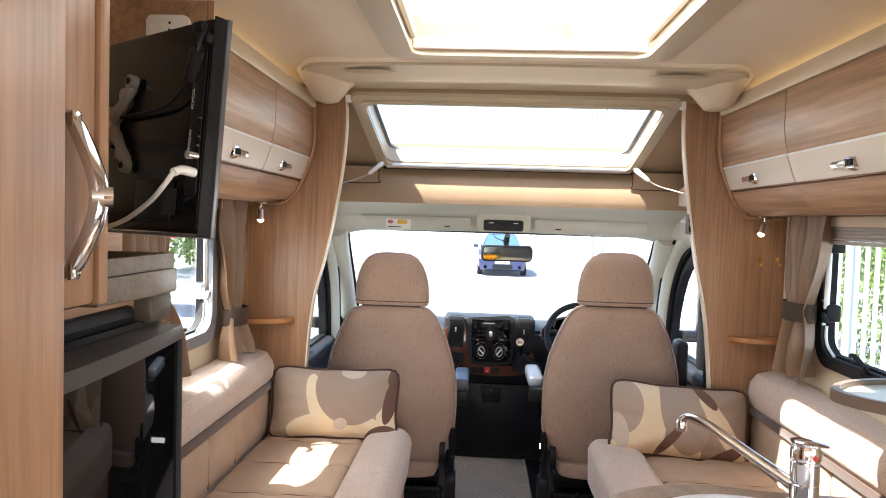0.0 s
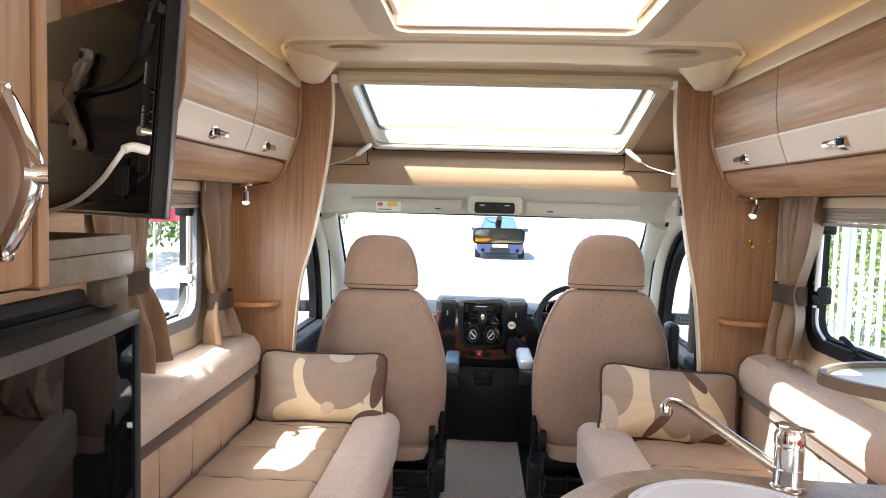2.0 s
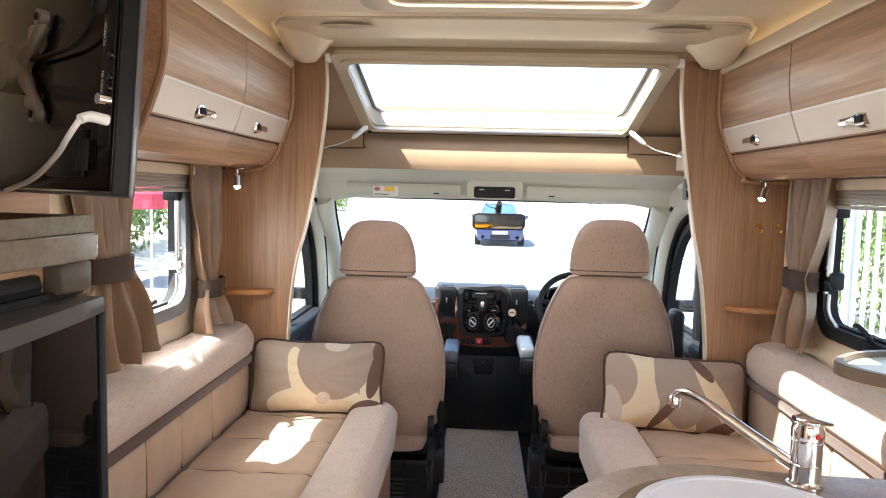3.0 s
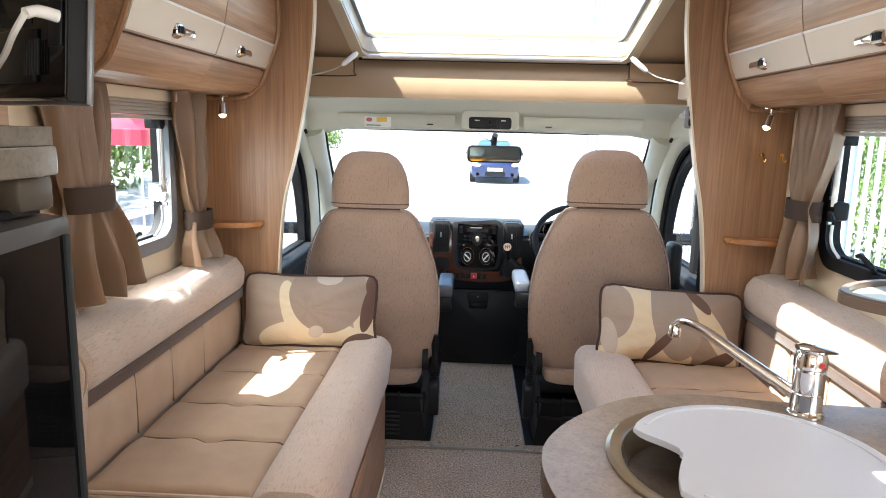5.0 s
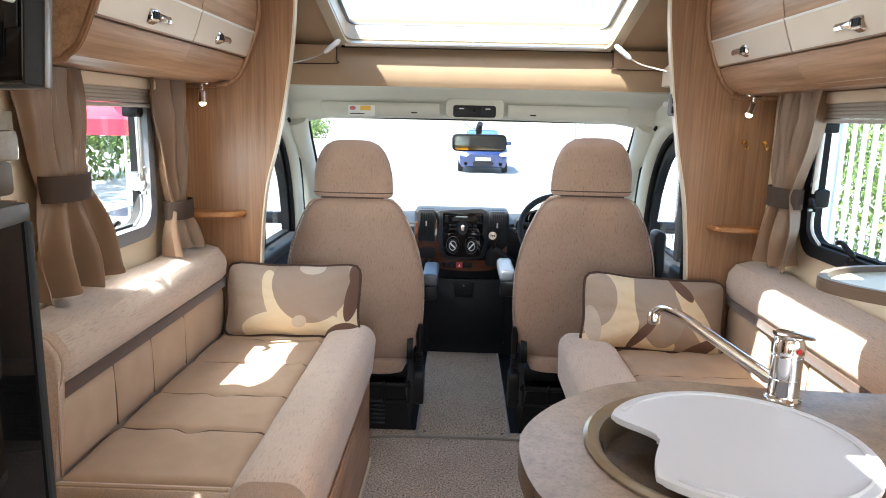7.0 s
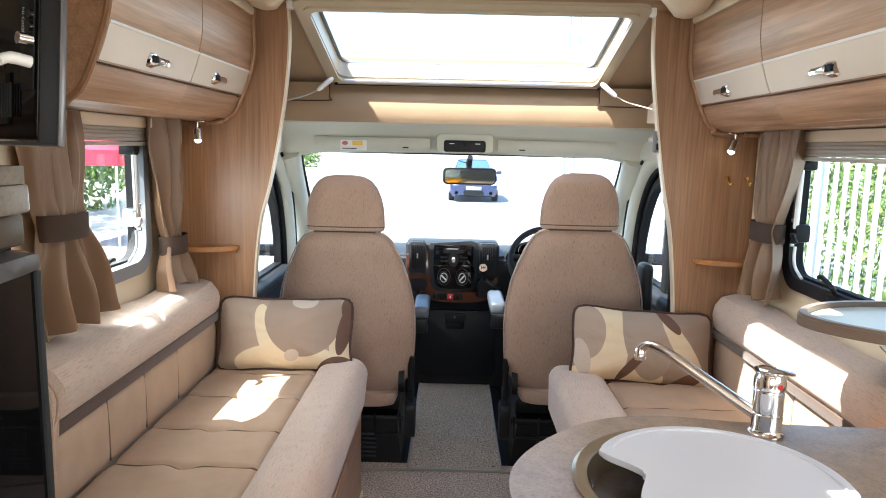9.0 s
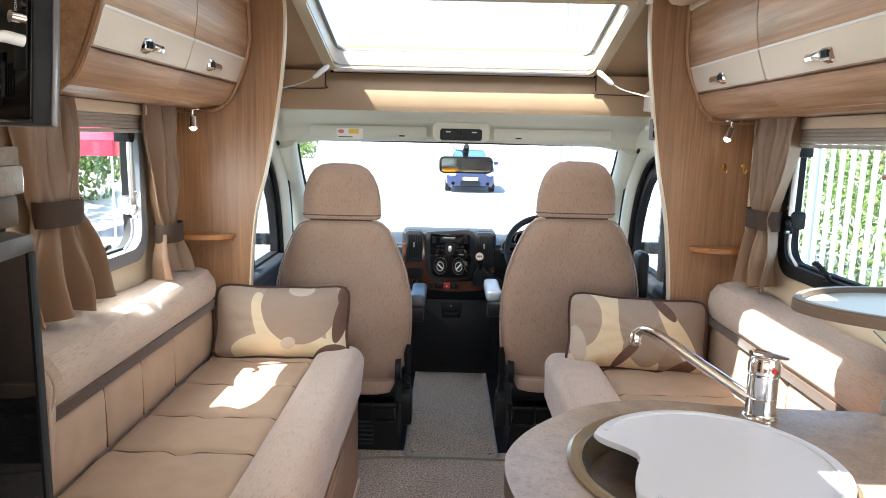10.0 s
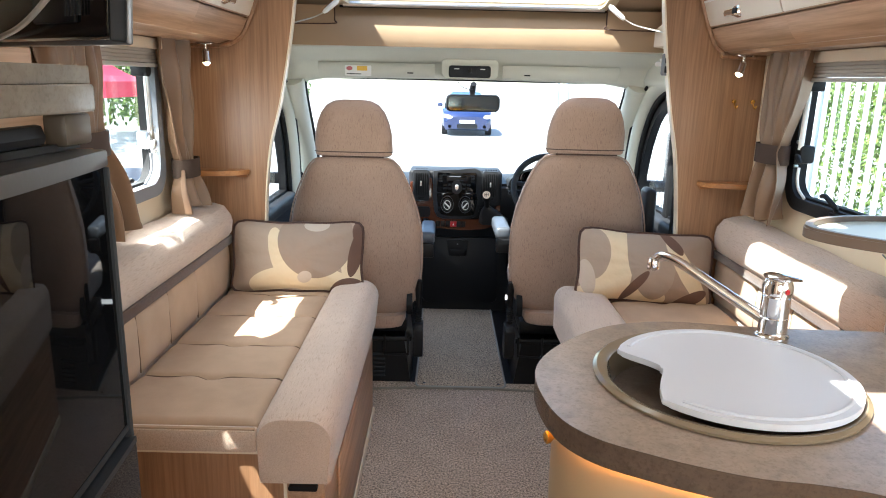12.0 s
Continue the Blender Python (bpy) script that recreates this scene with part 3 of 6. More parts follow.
part("header", sheet(31, 25, header, 0.012), cab_trim, cab)
part("roof_skin", box(-1.02, 1.02, 3.60, 4.0, 1.62, 1.65), cab_trim, cab)
# solid block added behind the fascia to stop sun leaking in
part("pod_sun_blocker", box(-1.05, 1.05, 3.537, 3.85, 1.70, 1.82), suede, cab)
for s in (-1, 1):
    part("header_corner", box(s * 0.965 - 0.07, s * 0.965 + 0.07, 3.42, 3.94, 1.36, 1.55, 0.055, 6), cab_trim, cab)
    # pillar from the roof down to the dashboard
    pil = smooth_line([(s * 0.90, 3.90, 1.40), (s * 0.91, 4.02, 1.29), (s * 0.925, 4.28, 1.08), (s * 0.95, 4.62, 0.82)], 6)
    part("windscreen_pillar", tube(pil, [0.075 - 0.012 * i / (len(pil) - 1) for i in range(len(pil))], 12), cab_trim, cab)
    seal = [p + Vector((-s * 0.065, 0.035, 0.005)) for p in pil]
    part("windscreen_seal", tube(seal, 0.010, 8), rubber, cab)
    # door aperture: pale arch, black seal, door with window
    arch = [(3.02, 1.43), (3.45, 1.43), (3.72, 1.385), (3.90, 1.30), (4.03, 1.15), (4.10, 0.95), (4.13, 0.72)]
    arch3 = smooth_line([(s * 0.945, y, z) for y, z in arch], 6)
    part("door_arch", tube(arch3, 0.042, 12), cab_trim, cab)
    part("arch_seal", tube([p + Vector((-s * 0.03, 0.035, 0.025)) for p in arch3], 0.012, 8), rubber, cab, "black rubber door seal")
    part("door_seal", tube([p + Vector((s * 0.012, -0.045, -0.028)) for p in arch3], 0.016, 8), rubber, cab)
    door = thing("cab_door", (s * 1.0, 3.6, 0), "closed cab door with a dark framed window", "door", "cab doors", "structure")
    wo = curve2([(3.03, 1.36), (3.42, 1.365), (3.68, 1.325), (3.86, 1.24), (3.98, 1.09), (4.05, 0.92), (4.07, 0.76)], 4) + [(3.03, 0.76)]
    cy, cz = 3.5, 1.03
    wi = [(max(3.26, cy + (y - cy) * 0.93), cz + (z - cz) * 0.90) for y, z in wo]
    part("window_frame", ring(wo, wi, "x", s * 0.985 - 0.02, s * 0.985 + 0.02), dark, door, "black window surround")
    hi = curve2([(2.99, 1.50), (3.42, 1.50), (3.74, 1.45), (3.95, 1.33), (4.06, 1.16)], 4)
    lo = curve2([(2.99, 1.352), (3.42, 1.357), (3.68, 1.317), (3.86, 1.232), (3.98, 1.082)], 4)
    part("upper_rail", prism(hi + lo[::-1], "x", s * 0.993 - 0.009, s * 0.993 + 0.009), dark, door)
    pane = part("pane", prism(wi, "x", s * 0.99 - 0.002, s * 0.99 + 0.002), glass, door)
    pane.visible_shadow = False
    part("mullion", box(s * 0.975 - 0.022, s * 0.975 + 0.022, 3.50, 3.56, 0.77, 1.345, 0.012), rubber, door)
    part("door_card", box(s * 0.99 - 0.05, s * 0.99 + 0.05, 3.0, 4.12, 0.0, 0.75, 0.03, 3), char, door)
    part("door_top", box(s * 0.955 - 0.04, s * 0.955 + 0.04, 3.04, 4.08, 0.70, 0.775, 0.025, 3), char, door)
    qo = [(4.05, 0.76), (4.60, 0.76), (4.60, 0.85), (4.12, 1.23), (3.97, 1.35), (3.93, 1.30), (4.10, 0.98)]
    qi = [(4.115, 0.80), (4.54, 0.80), (4.52, 0.865), (4.15, 1.165), (4.09, 1.21), (4.085, 1.15), (4.125, 0.98)]
    quarter = part("quarter_frame", ring(qo, qi, "x", s * 0.985 - 0.012, s * 0.985 + 0.012), dark, door)
    qp = part("quarter_pane", prism(qi, "x", s * 0.99 - 0.002, s * 0.99 + 0.002), glass, quarter)
    qp.visible_shadow = False
    part("front_panel", box(s * 1.0 - 0.02, s * 1.0 + 0.02, 4.12, 4.95, -0.05, 0.80), dark, door)
    mirror = thing("door_mirror", (s * 1.18, 4.0, 0.8), "black door mirror outside the cab window", "mirror", "door mirrors")
    part("housing", box(s * 1.2 - 0.095, s * 1.2 + 0.095, 3.98, 4.10, 0.80, 1.16, 0.04, 3), dark, mirror)
    part("mirror_glass", prism(rounded(s * 1.2 - 0.082, s * 1.2 + 0.082, 0.82, 1.14, 0.03), "y", 3.974, 3.9795), mirror_mat, mirror)
    part("arm", box(min(s * 1.0, s * 1.13), max(s * 1.0, s * 1.13), 4.02, 4.08, 0.82, 0.88, 0.01), dark, mirror)
    # seat belt
    belt = thing("seat_belt", (s * 0.9, 3.2, 0.7), "black seat belt with a chrome buckle tongue on the door post", "seat belt", "seat belts")
    part("webbing", prism([(3.16, 1.44), (3.205, 1.44), (3.225, 0.70), (3.195, 0.70)], "x", s * 0.885 - 0.0015, s * 0.885 + 0.0015), rubber, belt)
    part("tongue", box(s * 0.88 - 0.006, s * 0.88 + 0.006, 3.185, 3.235, 0.675, 0.715, 0.004), chrome, belt)
    part("anchor", cyl((s * 0.875, 3.18, 1.44), (s * 0.91, 3.18, 1.44), 0.022), dark, belt)

# windscreen
ws = thing("windscreen", (0, 4.3, 1.1), "curved clear windscreen of the cab", "windscreen", kind="structure")


def screen(u, v):
    x = (2 * u - 1) * (0.885 + 0.05 * v)
    return Vector((x, 3.96 + 0.05 * (1 - (2 * u - 1) ** 2) + (0.86 + 0.04 * (1 - (2 * u - 1) ** 2)) * v, 1.40 - 0.62 * v))


pane = part("pane", sheet(17, 9, screen, 0.004), glass, ws)
pane.visible_shadow = False
part("top_seal", tube([screen(i / 16, 0.0) + Vector((0, -0.012, -0.006)) for i in range(17)], 0.007, 8), rubber, ws)
# bonnet and nose close the front below the glass
solid("bonnet", sheet(13, 7, lambda u, v: Vector(((2 * u - 1) * 0.98, 4.86 + 0.5 * v, 0.76 - 0.02 - 0.18 * v * v - 0.03 * (2 * u - 1) ** 2)), 0.01), white, "white bonnet outside the windscreen", "bonnet", "structure")
solid("cab_front", box(-1.0, 1.0, 4.86, 4.9, -0.05, 0.74), dark, "dark front bulkhead of the cab", "bulkhead", "structure")

# header fittings
for s, x0, x1 in ((-1, -0.74, -0.16), (1, 0.18, 0.76)):
    visor = thing("sun_visor", ((x0 + x1) / 2, 3.84, 1.44), "pale folded sun visor above the windscreen", "sun visor", "sun visors")
    rows = []
    for i in range(9):
        x = x0 + (x1 - x0) * i / 8
        bow = 0.048 * (1 - (x / 0.99) ** 2)
        rows.append([(x, 3.785 + bow + dy, 1.458 + dz) for dy, dz in ((0.014, 0.010), (0.010, -0.002), (0.014, -0.022), (0.028, -0.044), (0.05, -0.056), (0.064, -0.05), (0.034, -0.005))])
    part("flap", loft(rows), plain("visor_vinyl", (0.56, 0.56, 0.49), 0.7, relief=0.2, grain=500), visor)
    part("clip", box((x0 + x1) / 2 + 0.17 * s * -1 - 0.015, (x0 + x1) / 2 + 0.17 * s * -1 + 0.015, 3.80, 3.812, 1.418, 1.424, 0.002), dark, visor)
    if s < 0:
        lab = part("warning_label", prism(rounded(-0.60, -0.47, 1.402, 1.452, 0.003), "y", 3.772, 3.7745), white, visor, "white warning label")
        part("red_mark", prism(disc(-0.577, 1.437, 0.015, 20, 0.010), "y", 3.770, 3.7715), plain("faded_red", (0.55, 0.16, 0.18), 0.5), visor, "red warning mark")
        part("yellow_mark", prism(rounded(-0.54, -0.49, 1.427, 1.449, 0.002), "y", 3.770, 3.7715), yellow_mat, visor, "yellow warning mark")
        part("print_bar", box(-0.59, -0.52, 3.7702, 3.7715, 1.409, 1.413), char, visor)
lampc = thing("cab_lamp", (0.017, 3.85, 1.42), "charcoal interior lamp console above the mirror", "lamp")
part("surround", prism(rounded(-0.125, 0.155, 1.402, 1.492, 0.02), "y", 3.80, 3.90, 0.008), cab_trim, lampc)
part("console", prism(rounded(-0.09, 0.118, 1.405, 1.462, 0.012), "y", 3.792, 3.81, 0.004), char, lampc)
for x in (-0.05, 0.078):
    part("lens", prism(rounded(x - 0.032, x + 0.032, 1.412, 1.455, 0.012), "y", 3.787, 3.7915), char, lampc)
    part("switch_mark", box(x - 0.012, x + 0.012, 3.785, 3.7865, 1.444, 1.448), white, lampc)
part("switch", box(0.006, 0.022, 3.784, 3.792, 1.428, 1.45, 0.003), dark, lampc)
mir = thing("rear_view_mirror", (0.055, 4.24, 1.29), "black framed rear-view mirror hung on the windscreen", "mirror")
bm = prism(rounded(-0.098, 0.205, 1.222, 1.315, 0.022), "y", 4.225, 4.26, 0.008)
part("housing", bm, dark, mir)
part("mirror_glass", prism(rounded(-0.088, 0.195, 1.231, 1.306, 0.016), "y", 4.2215, 4.2248), plain("tinted_mirror", (0.19, 0.225, 0.205), 0.05, 1.0, vary=0.0, relief=0.0), mir)
mir.rotation_euler = (radians(3), 0, radians(9))
part("stem", tube([(0.05, 4.25, 1.30), (0.05, 4.255, 1.34), (0.05, 4.22, 1.375)], [0.012, 0.02, 0.016], 12), dark, mir)
part("wire", tube(smooth_line([(0.0, 4.05, 1.43), (-0.06, 4.12, 1.41), (-0.02, 4.2, 1.36), (0.05, 4.22, 1.34)], 5), 0.0022, 6), dark, mir)
for s in (-1, 1):
    hook = thing("grab_clip", (s * 0.86, 3.4, 1.49), "white plastic coat clip beside the cab header", "clip", "cab clips")
    part("arm", box(min(s * 0.80, s * 0.88), max(s * 0.80, s * 0.88), 3.36, 3.375, 1.468, 1.488, 0.006), white, hook)
    part("back", box(min(s * 0.85, s * 0.90), max(s * 0.85, s * 0.90), 3.375, 3.39, 1.46, 1.53, 0.008), white, hook)
    part("lug", box(s * 0.825 - 0.005, s * 0.825 + 0.005, 3.362, 3.374, 1.486, 1.50, 0.003), white, hook)
sw = thing("switch_plate", (0.79, 3.02, 1.47), "grey rocker switch plate on the pale bulkhead edge", "switch")
part("plate", prism(rounded(0.715, 0.755, 1.425, 1.505, 0.006), "y", 2.985, 3.0, 0.002), grey_frame, sw)
part("rocker", prism(rounded(0.724, 0.745, 1.435, 1.46, 0.003), "y", 2.98, 2.9848), dark, sw)
part("rocker", prism(rounded(0.724, 0.745, 1.47, 1.495, 0.003), "y", 2.98, 2.9848), dark, sw)

# ---- overhead lockers ----
def locker_x(s, z):
    """Inner face of the lockers at height z: upright above, curving out to the wall below."""
    x0 = 0.797 if s < 0 else 0.829
    pts = [(1.99, 0.0), (1.76, 0.0), (1.70, 0.010), (1.64, 0.030), (1.60, 0.046), (1.56, 0.064), (1.535, 0.080), (1.515, 0.105)]
    for (za, a), (zb, b) in zip(pts, pts[1:]):
        if z >= zb:
            t = (za - z) / (za - zb)
            return s * (x0 + a + (b - a) * t)
    return s * (x0 + 0.105)


def front_strip(s, y0, y1, z0, z1, thick, proud, n=7, ny=2):
    rows = []
    zs = [z1 + (z0 - z1) * i / n for i in range(n + 1)]
    for y in (y0, y1):
        rows.append([(locker_x(s, z) - s * proud, y, z) for z in zs] + [(locker_x(s, z) + s * (thick - proud), y, z) for z in zs[::-1]])
    return loft(rows)


def handle(parent, s, y, z):
    """Chrome locker catch: a broad pad that narrows to a tail."""
    x = locker_x(s, z) - s * 0.010
    h = part("handle", loft([[(x + s * 0.008 + s * a, y + dy, z + b * w) for a, b in ((0, 1.15), (-0.014 * k, 0.8), (-0.018 * k, 0), (-0.014 * k, -0.8), (0, -1.15), (0.004, 0))]
                             for dy, w, k in ((-0.062, 0.014, 0.2), (-0.058, 0.018, 0.8), (-0.03, 0.019, 1.0), (-0.016, 0.017, 0.9), (0.0, 0.012, 0.7), (0.036, 0.010, 0.9), (0.058, 0.011, 0.8), (0.063, 0.009, 0.2))]), chrome, parent, "chrome catch")
    for k in range(4):
        yy = y - 0.052 + 0.008 * k
        part("rib", box(x - s * 0.009 - 0.002, x - s * 0.009 + 0.002, yy - 0.0015, yy + 0.0015, z - 0.009, z + 0.009), char, h)


def locker(s, y0, y1, hy):
    lk = thing("overhead_locker", (s * 1.0, (y0 + y1) / 2, 1.52), "wood-grained overhead locker with a cream band and a chrome catch", "locker", "overhead lockers")
    pts = [(locker_x(s, z) + s * 0.016, z) for z in (1.925, 1.76, 1.70, 1.64, 1.60, 1.56, 1.535, 1.52)] + [(s * 0.96, 1.505), (s * 1.099, 1.505), (s * 1.099, 1.925)]
    part("body", prism(pts, "y", y0, y1), wood_y, lk, smooth=False)
    d = part("door", front_strip(s, y0 + 0.003, y1 - 0.003, 1.600, 1.888, 0.014, 0.004, 10), wood_y, lk)
    part("band", front_strip(s, y0 + 0.004, y1 - 0.004, 1.604, 1.684, 0.006, 0.007, 6), band_mat, d, "cream lower band")
    part("trim", front_strip(s, y0 + 0.004, y1 - 0.004, 1.684, 1.690, 0.007, 0.0085, 2), white, d, "thin white trim line")
    handle(d, s, hy, 1.634)
    part("lower_panel", front_strip(s, y0, y1, 1.516, 1.594, 0.014, 0.003, 8), wood_y, lk)
    return lk


for s, cuts in ((-1, [(1.90, 2.445, 2.19), (2.445, 2.968, 2.665)]), (1, [(1.47, 1.775, 1.63), (1.775, 2.386, 2.075), (2.386, 2.968, 2.72)])):
    for y0, y1, hy in cuts:
        locker(s, y0, y1, hy)
    y0 = cuts[0][0]
    pel = thing("pelmet_rail", (s * 0.8, 2.4, 1.9), "cream pelmet rail along the top of the lockers", "pelmet", "pelmet rails", "structure")
    x = locker_x(s, 1.9)
    part("rail", prism([(x + s * 0.02, 1.888), (x - s * 0.010, 1.890), (x - s * 0.014, 1.90), (x - s * 0.010, 1.935), (x - s * 0.002, 1.946), (x + s * 0.02, 1.946)], "y", y0, 2.962), cream_gloss, pel)
    part("light_strip", box(min(x + s * 0.10, x + s * 0.115), max(x + s * 0.10, x + s * 0.115), y0 + 0.05, 2.9, 1.928, 1.936), strip_glow, pel, "warm concealed light strip")
    # curved lip that trims the locker end on the bulkhead
    prof = [(locker_x(s, z) - s * 0.008, YP - 0.014, z) for z in (1.96, 1.85, 1.76, 1.70, 1.64, 1.60, 1.56, 1.535, 1.515)]
    prof += [(s * 0.93, YP - 0.014, 1.500), (s * 1.0, YP - 0.014, 1.497), (s * 1.09, YP - 0.014, 1.497)]
    part("end_trim", tube(smooth_line(prof, 4), 0.009, 8), wood_z, pel)
    # reading spot lamp
    sx, sy = s * 0.985, 2.90
    spot = thing("spot_lamp", (sx, sy, 1.505), "small chrome reading spot lamp lit under the locker", "lamp", "reading lamps")
    part("base_plate", prism(rounded(sx - 0.03, sx + 0.03, sy - 0.02, sy + 0.02, 0.008), "z", 1.497, 1.505, 0.002), chrome, spot)
    part("stem", cyl((sx, sy, 1.498), (sx, sy, 1.475), 0.006), chrome, spot)
    d = Vector((-s * 0.02 if s > 0 else 0.004, -0.012, -0.05)).normalized()
    c = Vector((sx, sy, 1.472))
    part("head", tube([c - d * 0.008, c, c + d * 0.035, c + d * 0.042], [0.008, 0.014, 0.015, 0.0155], 16), chrome, spot)
    part("bulb", tube([c + d * 0.0425, c + d * 0.050], [0.013, 0.006], 14), lamp_glow, spot, "lit bulb")
    lamp = new("spot_light", bpy.data.lights.new("spot_light", "SPOT"))
    lamp.data.energy, lamp.data.color, lamp.data.spot_size, lamp.data.shadow_soft_size = 0.05, (1.0, 0.8, 0.55), radians(100), 0.012
    lamp.matrix_world = look(c + d * 0.056, c + d)
    # corner shelf on the bulkhead
    sx = 0.862 if s < 0 else 0.888
    out = [(s * sx, YP - 0.001)] + curve2([(s * sx, 2.955), (s * (sx + 0.03), 2.915), (s * (sx + 0.1), 2.885), (s * 1.098, 2.872)], 5) + [(s * 1.098, YP - 0.001)]
    sh = thing("corner_shelf", (s * 0.98, 2.93, 1.02), "small amber wood corner shelf on the bulkhead", "shelf", "corner shelves")
    zc = 1.035 if s < 0 else 1.028
    part("board", prism(out, "z", zc - 0.018, zc, 0.004), shelf_wood, sh)
    part("cleat", box(min(s * (sx + 0.01), s * (sx + 0.05)), max(s * (sx + 0.01), s * (sx + 0.05)), 2.955, 2.968, zc - 0.03, zc - 0.0185), shelf_wood, sh)
for x in (0.995, 1.066):
    hk = thing("coat_hook", (x, 2.965, 1.325), "small brass coat hook on the bulkhead", "hook", "coat hooks")
    part("plate", cyl((x, 2.969, 1.335), (x, 2.962, 1.335), 0.008, 12), brass, hk)
    part("hook", tube(smooth_line([(x, 2.964, 1.34), (x - 0.004, 2.95, 1.325), (x, 2.94, 1.31), (x + 0.003, 2.935, 1.322)], 4), 0.003, 6), brass, hk)

# ---- side windows, blinds and curtains ----
def side_window(s, win, name):
    y0, y1, z0, z1 = win
    w = thing(name, (s * XW, (y0 + y1) / 2, z0), "dark rubber framed top-hung window standing closed", "window", "side windows", "structure")
    X = s * XW
    o, i = rounded(y0 - 0.012, y1 + 0.012, z0 - 0.012, z1 + 0.012, 0.09, 7), rounded(y0 + 0.03, y1 - 0.03, z0 + 0.03, z1 - 0.03, 0.07, 7)
    part("frame", ring(o, i, "x", X - 0.014, X + 0.03), grey_frame if s < 0 else char, w, "dark window frame")
    i2 = rounded(y0 + 0.04, y1 - 0.04, z0 + 0.038, z1 - 0.04, 0.065, 7)
    part("inner_seal", ring(i, i2, "x", X + s * 0.016 - 0.012, X + s * 0.016 + 0.012), rubber, w)
    p = part("pane", prism(i, "x", X + s * 0.035 - 0.002, X + s * 0.035 + 0.002), tint_glass, w)
    p.visible_shadow = False
    yh = y1 - 0.075
    st = part("stay", cyl((X - s * 0.02, yh, 1.42), (X - s * 0.02, yh + 0.004, 1.19), 0.009, 12), white if s > 0 else steel, w, "telescopic window stay")
    part("stay_knob", cyl((X - s * 0.03, yh, 1.40), (X + s * 0.0, yh, 1.40), 0.021, 12), dark, st)
    part("stay_bracket", box(X - 0.022, X + 0.022, yh - 0.02, yh + 0.03, 1.38, 1.43, 0.006), dark, st)
    part("catch_body", box(X - 0.025, X + 0.025, yh - 0.012, yh + 0.035, 1.145, 1.205, 0.01), dark if s > 0 else steel, w, "window catch")
    part("catch_lever", tube(smooth_line([(X - s * 0.02, yh + 0.01, 1.165), (X - s * 0.045, yh - 0.03, 1.17), (X - s * 0.045, yh - 0.055, 1.15)], 4), [0.009] * 8 + [0.006], 8), dark if s > 0 else steel, w)
    for zb in (1.135, 1.215):
        part("screw", cyl((X - s * 0.026, yh + 0.02, zb), (X - s * 0.014, yh + 0.02, zb), 0.006, 10), steel, w)
    rope = [(X - s * 0.012, yh + 0.012, 1.13), (X - s * 0.012, yh + 0.012, 1.09), (X - s * 0.012, yh - 0.005, 1.06), (X - s * 0.012, yh - 0.05, 1.035)]
    part("seal_cord", tube(smooth_line(rope, 5), 0.005, 6), white if s > 0 else grey_frame, w)
    part("lower_catch", tube(smooth_line([(X - s * 0.02, 2.33, 1.03), (X - s * 0.035, 2.31, 1.045), (X - s * 0.04, 2.36, 1.07), (X - s * 0.03, 2.40, 1.065)], 4), 0.008, 8), dark, w)
    part("lower_catch_base", box(X - 0.022, X + 0.022, 2.29, 2.37, 1.0, 1.022, 0.006), dark, w)
    b = thing("roller_blind", (X, (y0 + y1) / 2, 1.45), "grey pleated blind folded up under the locker", "blind", "window blinds")
    part("cassette", box(min(X, X - s * 0.045), max(X, X - s * 0.045), y0 - 0.08, y1 + 0.075, 1.468, 1.503, 0.006), cream, b)
    for k in range(4):
        z = 1.424 + 0.011 * k
        part("pleat", box(min(X - s * 0.004, X - s * 0.032), max(X - s * 0.004, X - s * 0.032), y0 - 0.06, y1 + 0.055, z, z + 0.0108, 0.003), blind_mat, b)
    part("bottom_rail", box(min(X - s * 0.002, X - s * 0.036), max(X - s * 0.002, X - s * 0.036), y0 - 0.06, y1 + 0.055, 1.410, 1.4225, 0.004), blind_mat, b)


side_window(-1, WIN_L, "window_1")
side_window(1, WIN_R, "window_2")
for nm, s, (y0, y1, z0, z1), lab in (("window_3", 1, WIN_K, "unseen dark framed kitchen window sized for light"), ("door_beam_window", -1, DOOR_BEAM_W, "unseen door window shaped to cast the sun patch on the bench end")):
    w = thing(nm, (s * XW, (y0 + y1) / 2, z0), lab, "window", kind="structure")
    part("frame", ring(rounded(y0 - 0.01, y1 + 0.01, z0 - 0.01, z1 + 0.01, 0.06), rounded(y0 + 0.03, y1 - 0.03, z0 + 0.03, z1 - 0.03, 0.05), "x", s * XW - 0.012, s * XW + 0.03), grey_frame, w)
    g = part("pane", prism(rounded(y0 + 0.02, y1 - 0.02, z0 + 0.02, z1 - 0.02, 0.05), "x", s * (XW + 0.032) - 0.002, s * (XW + 0.032) + 0.002), tint_glass, w)
    g.visible_shadow = False


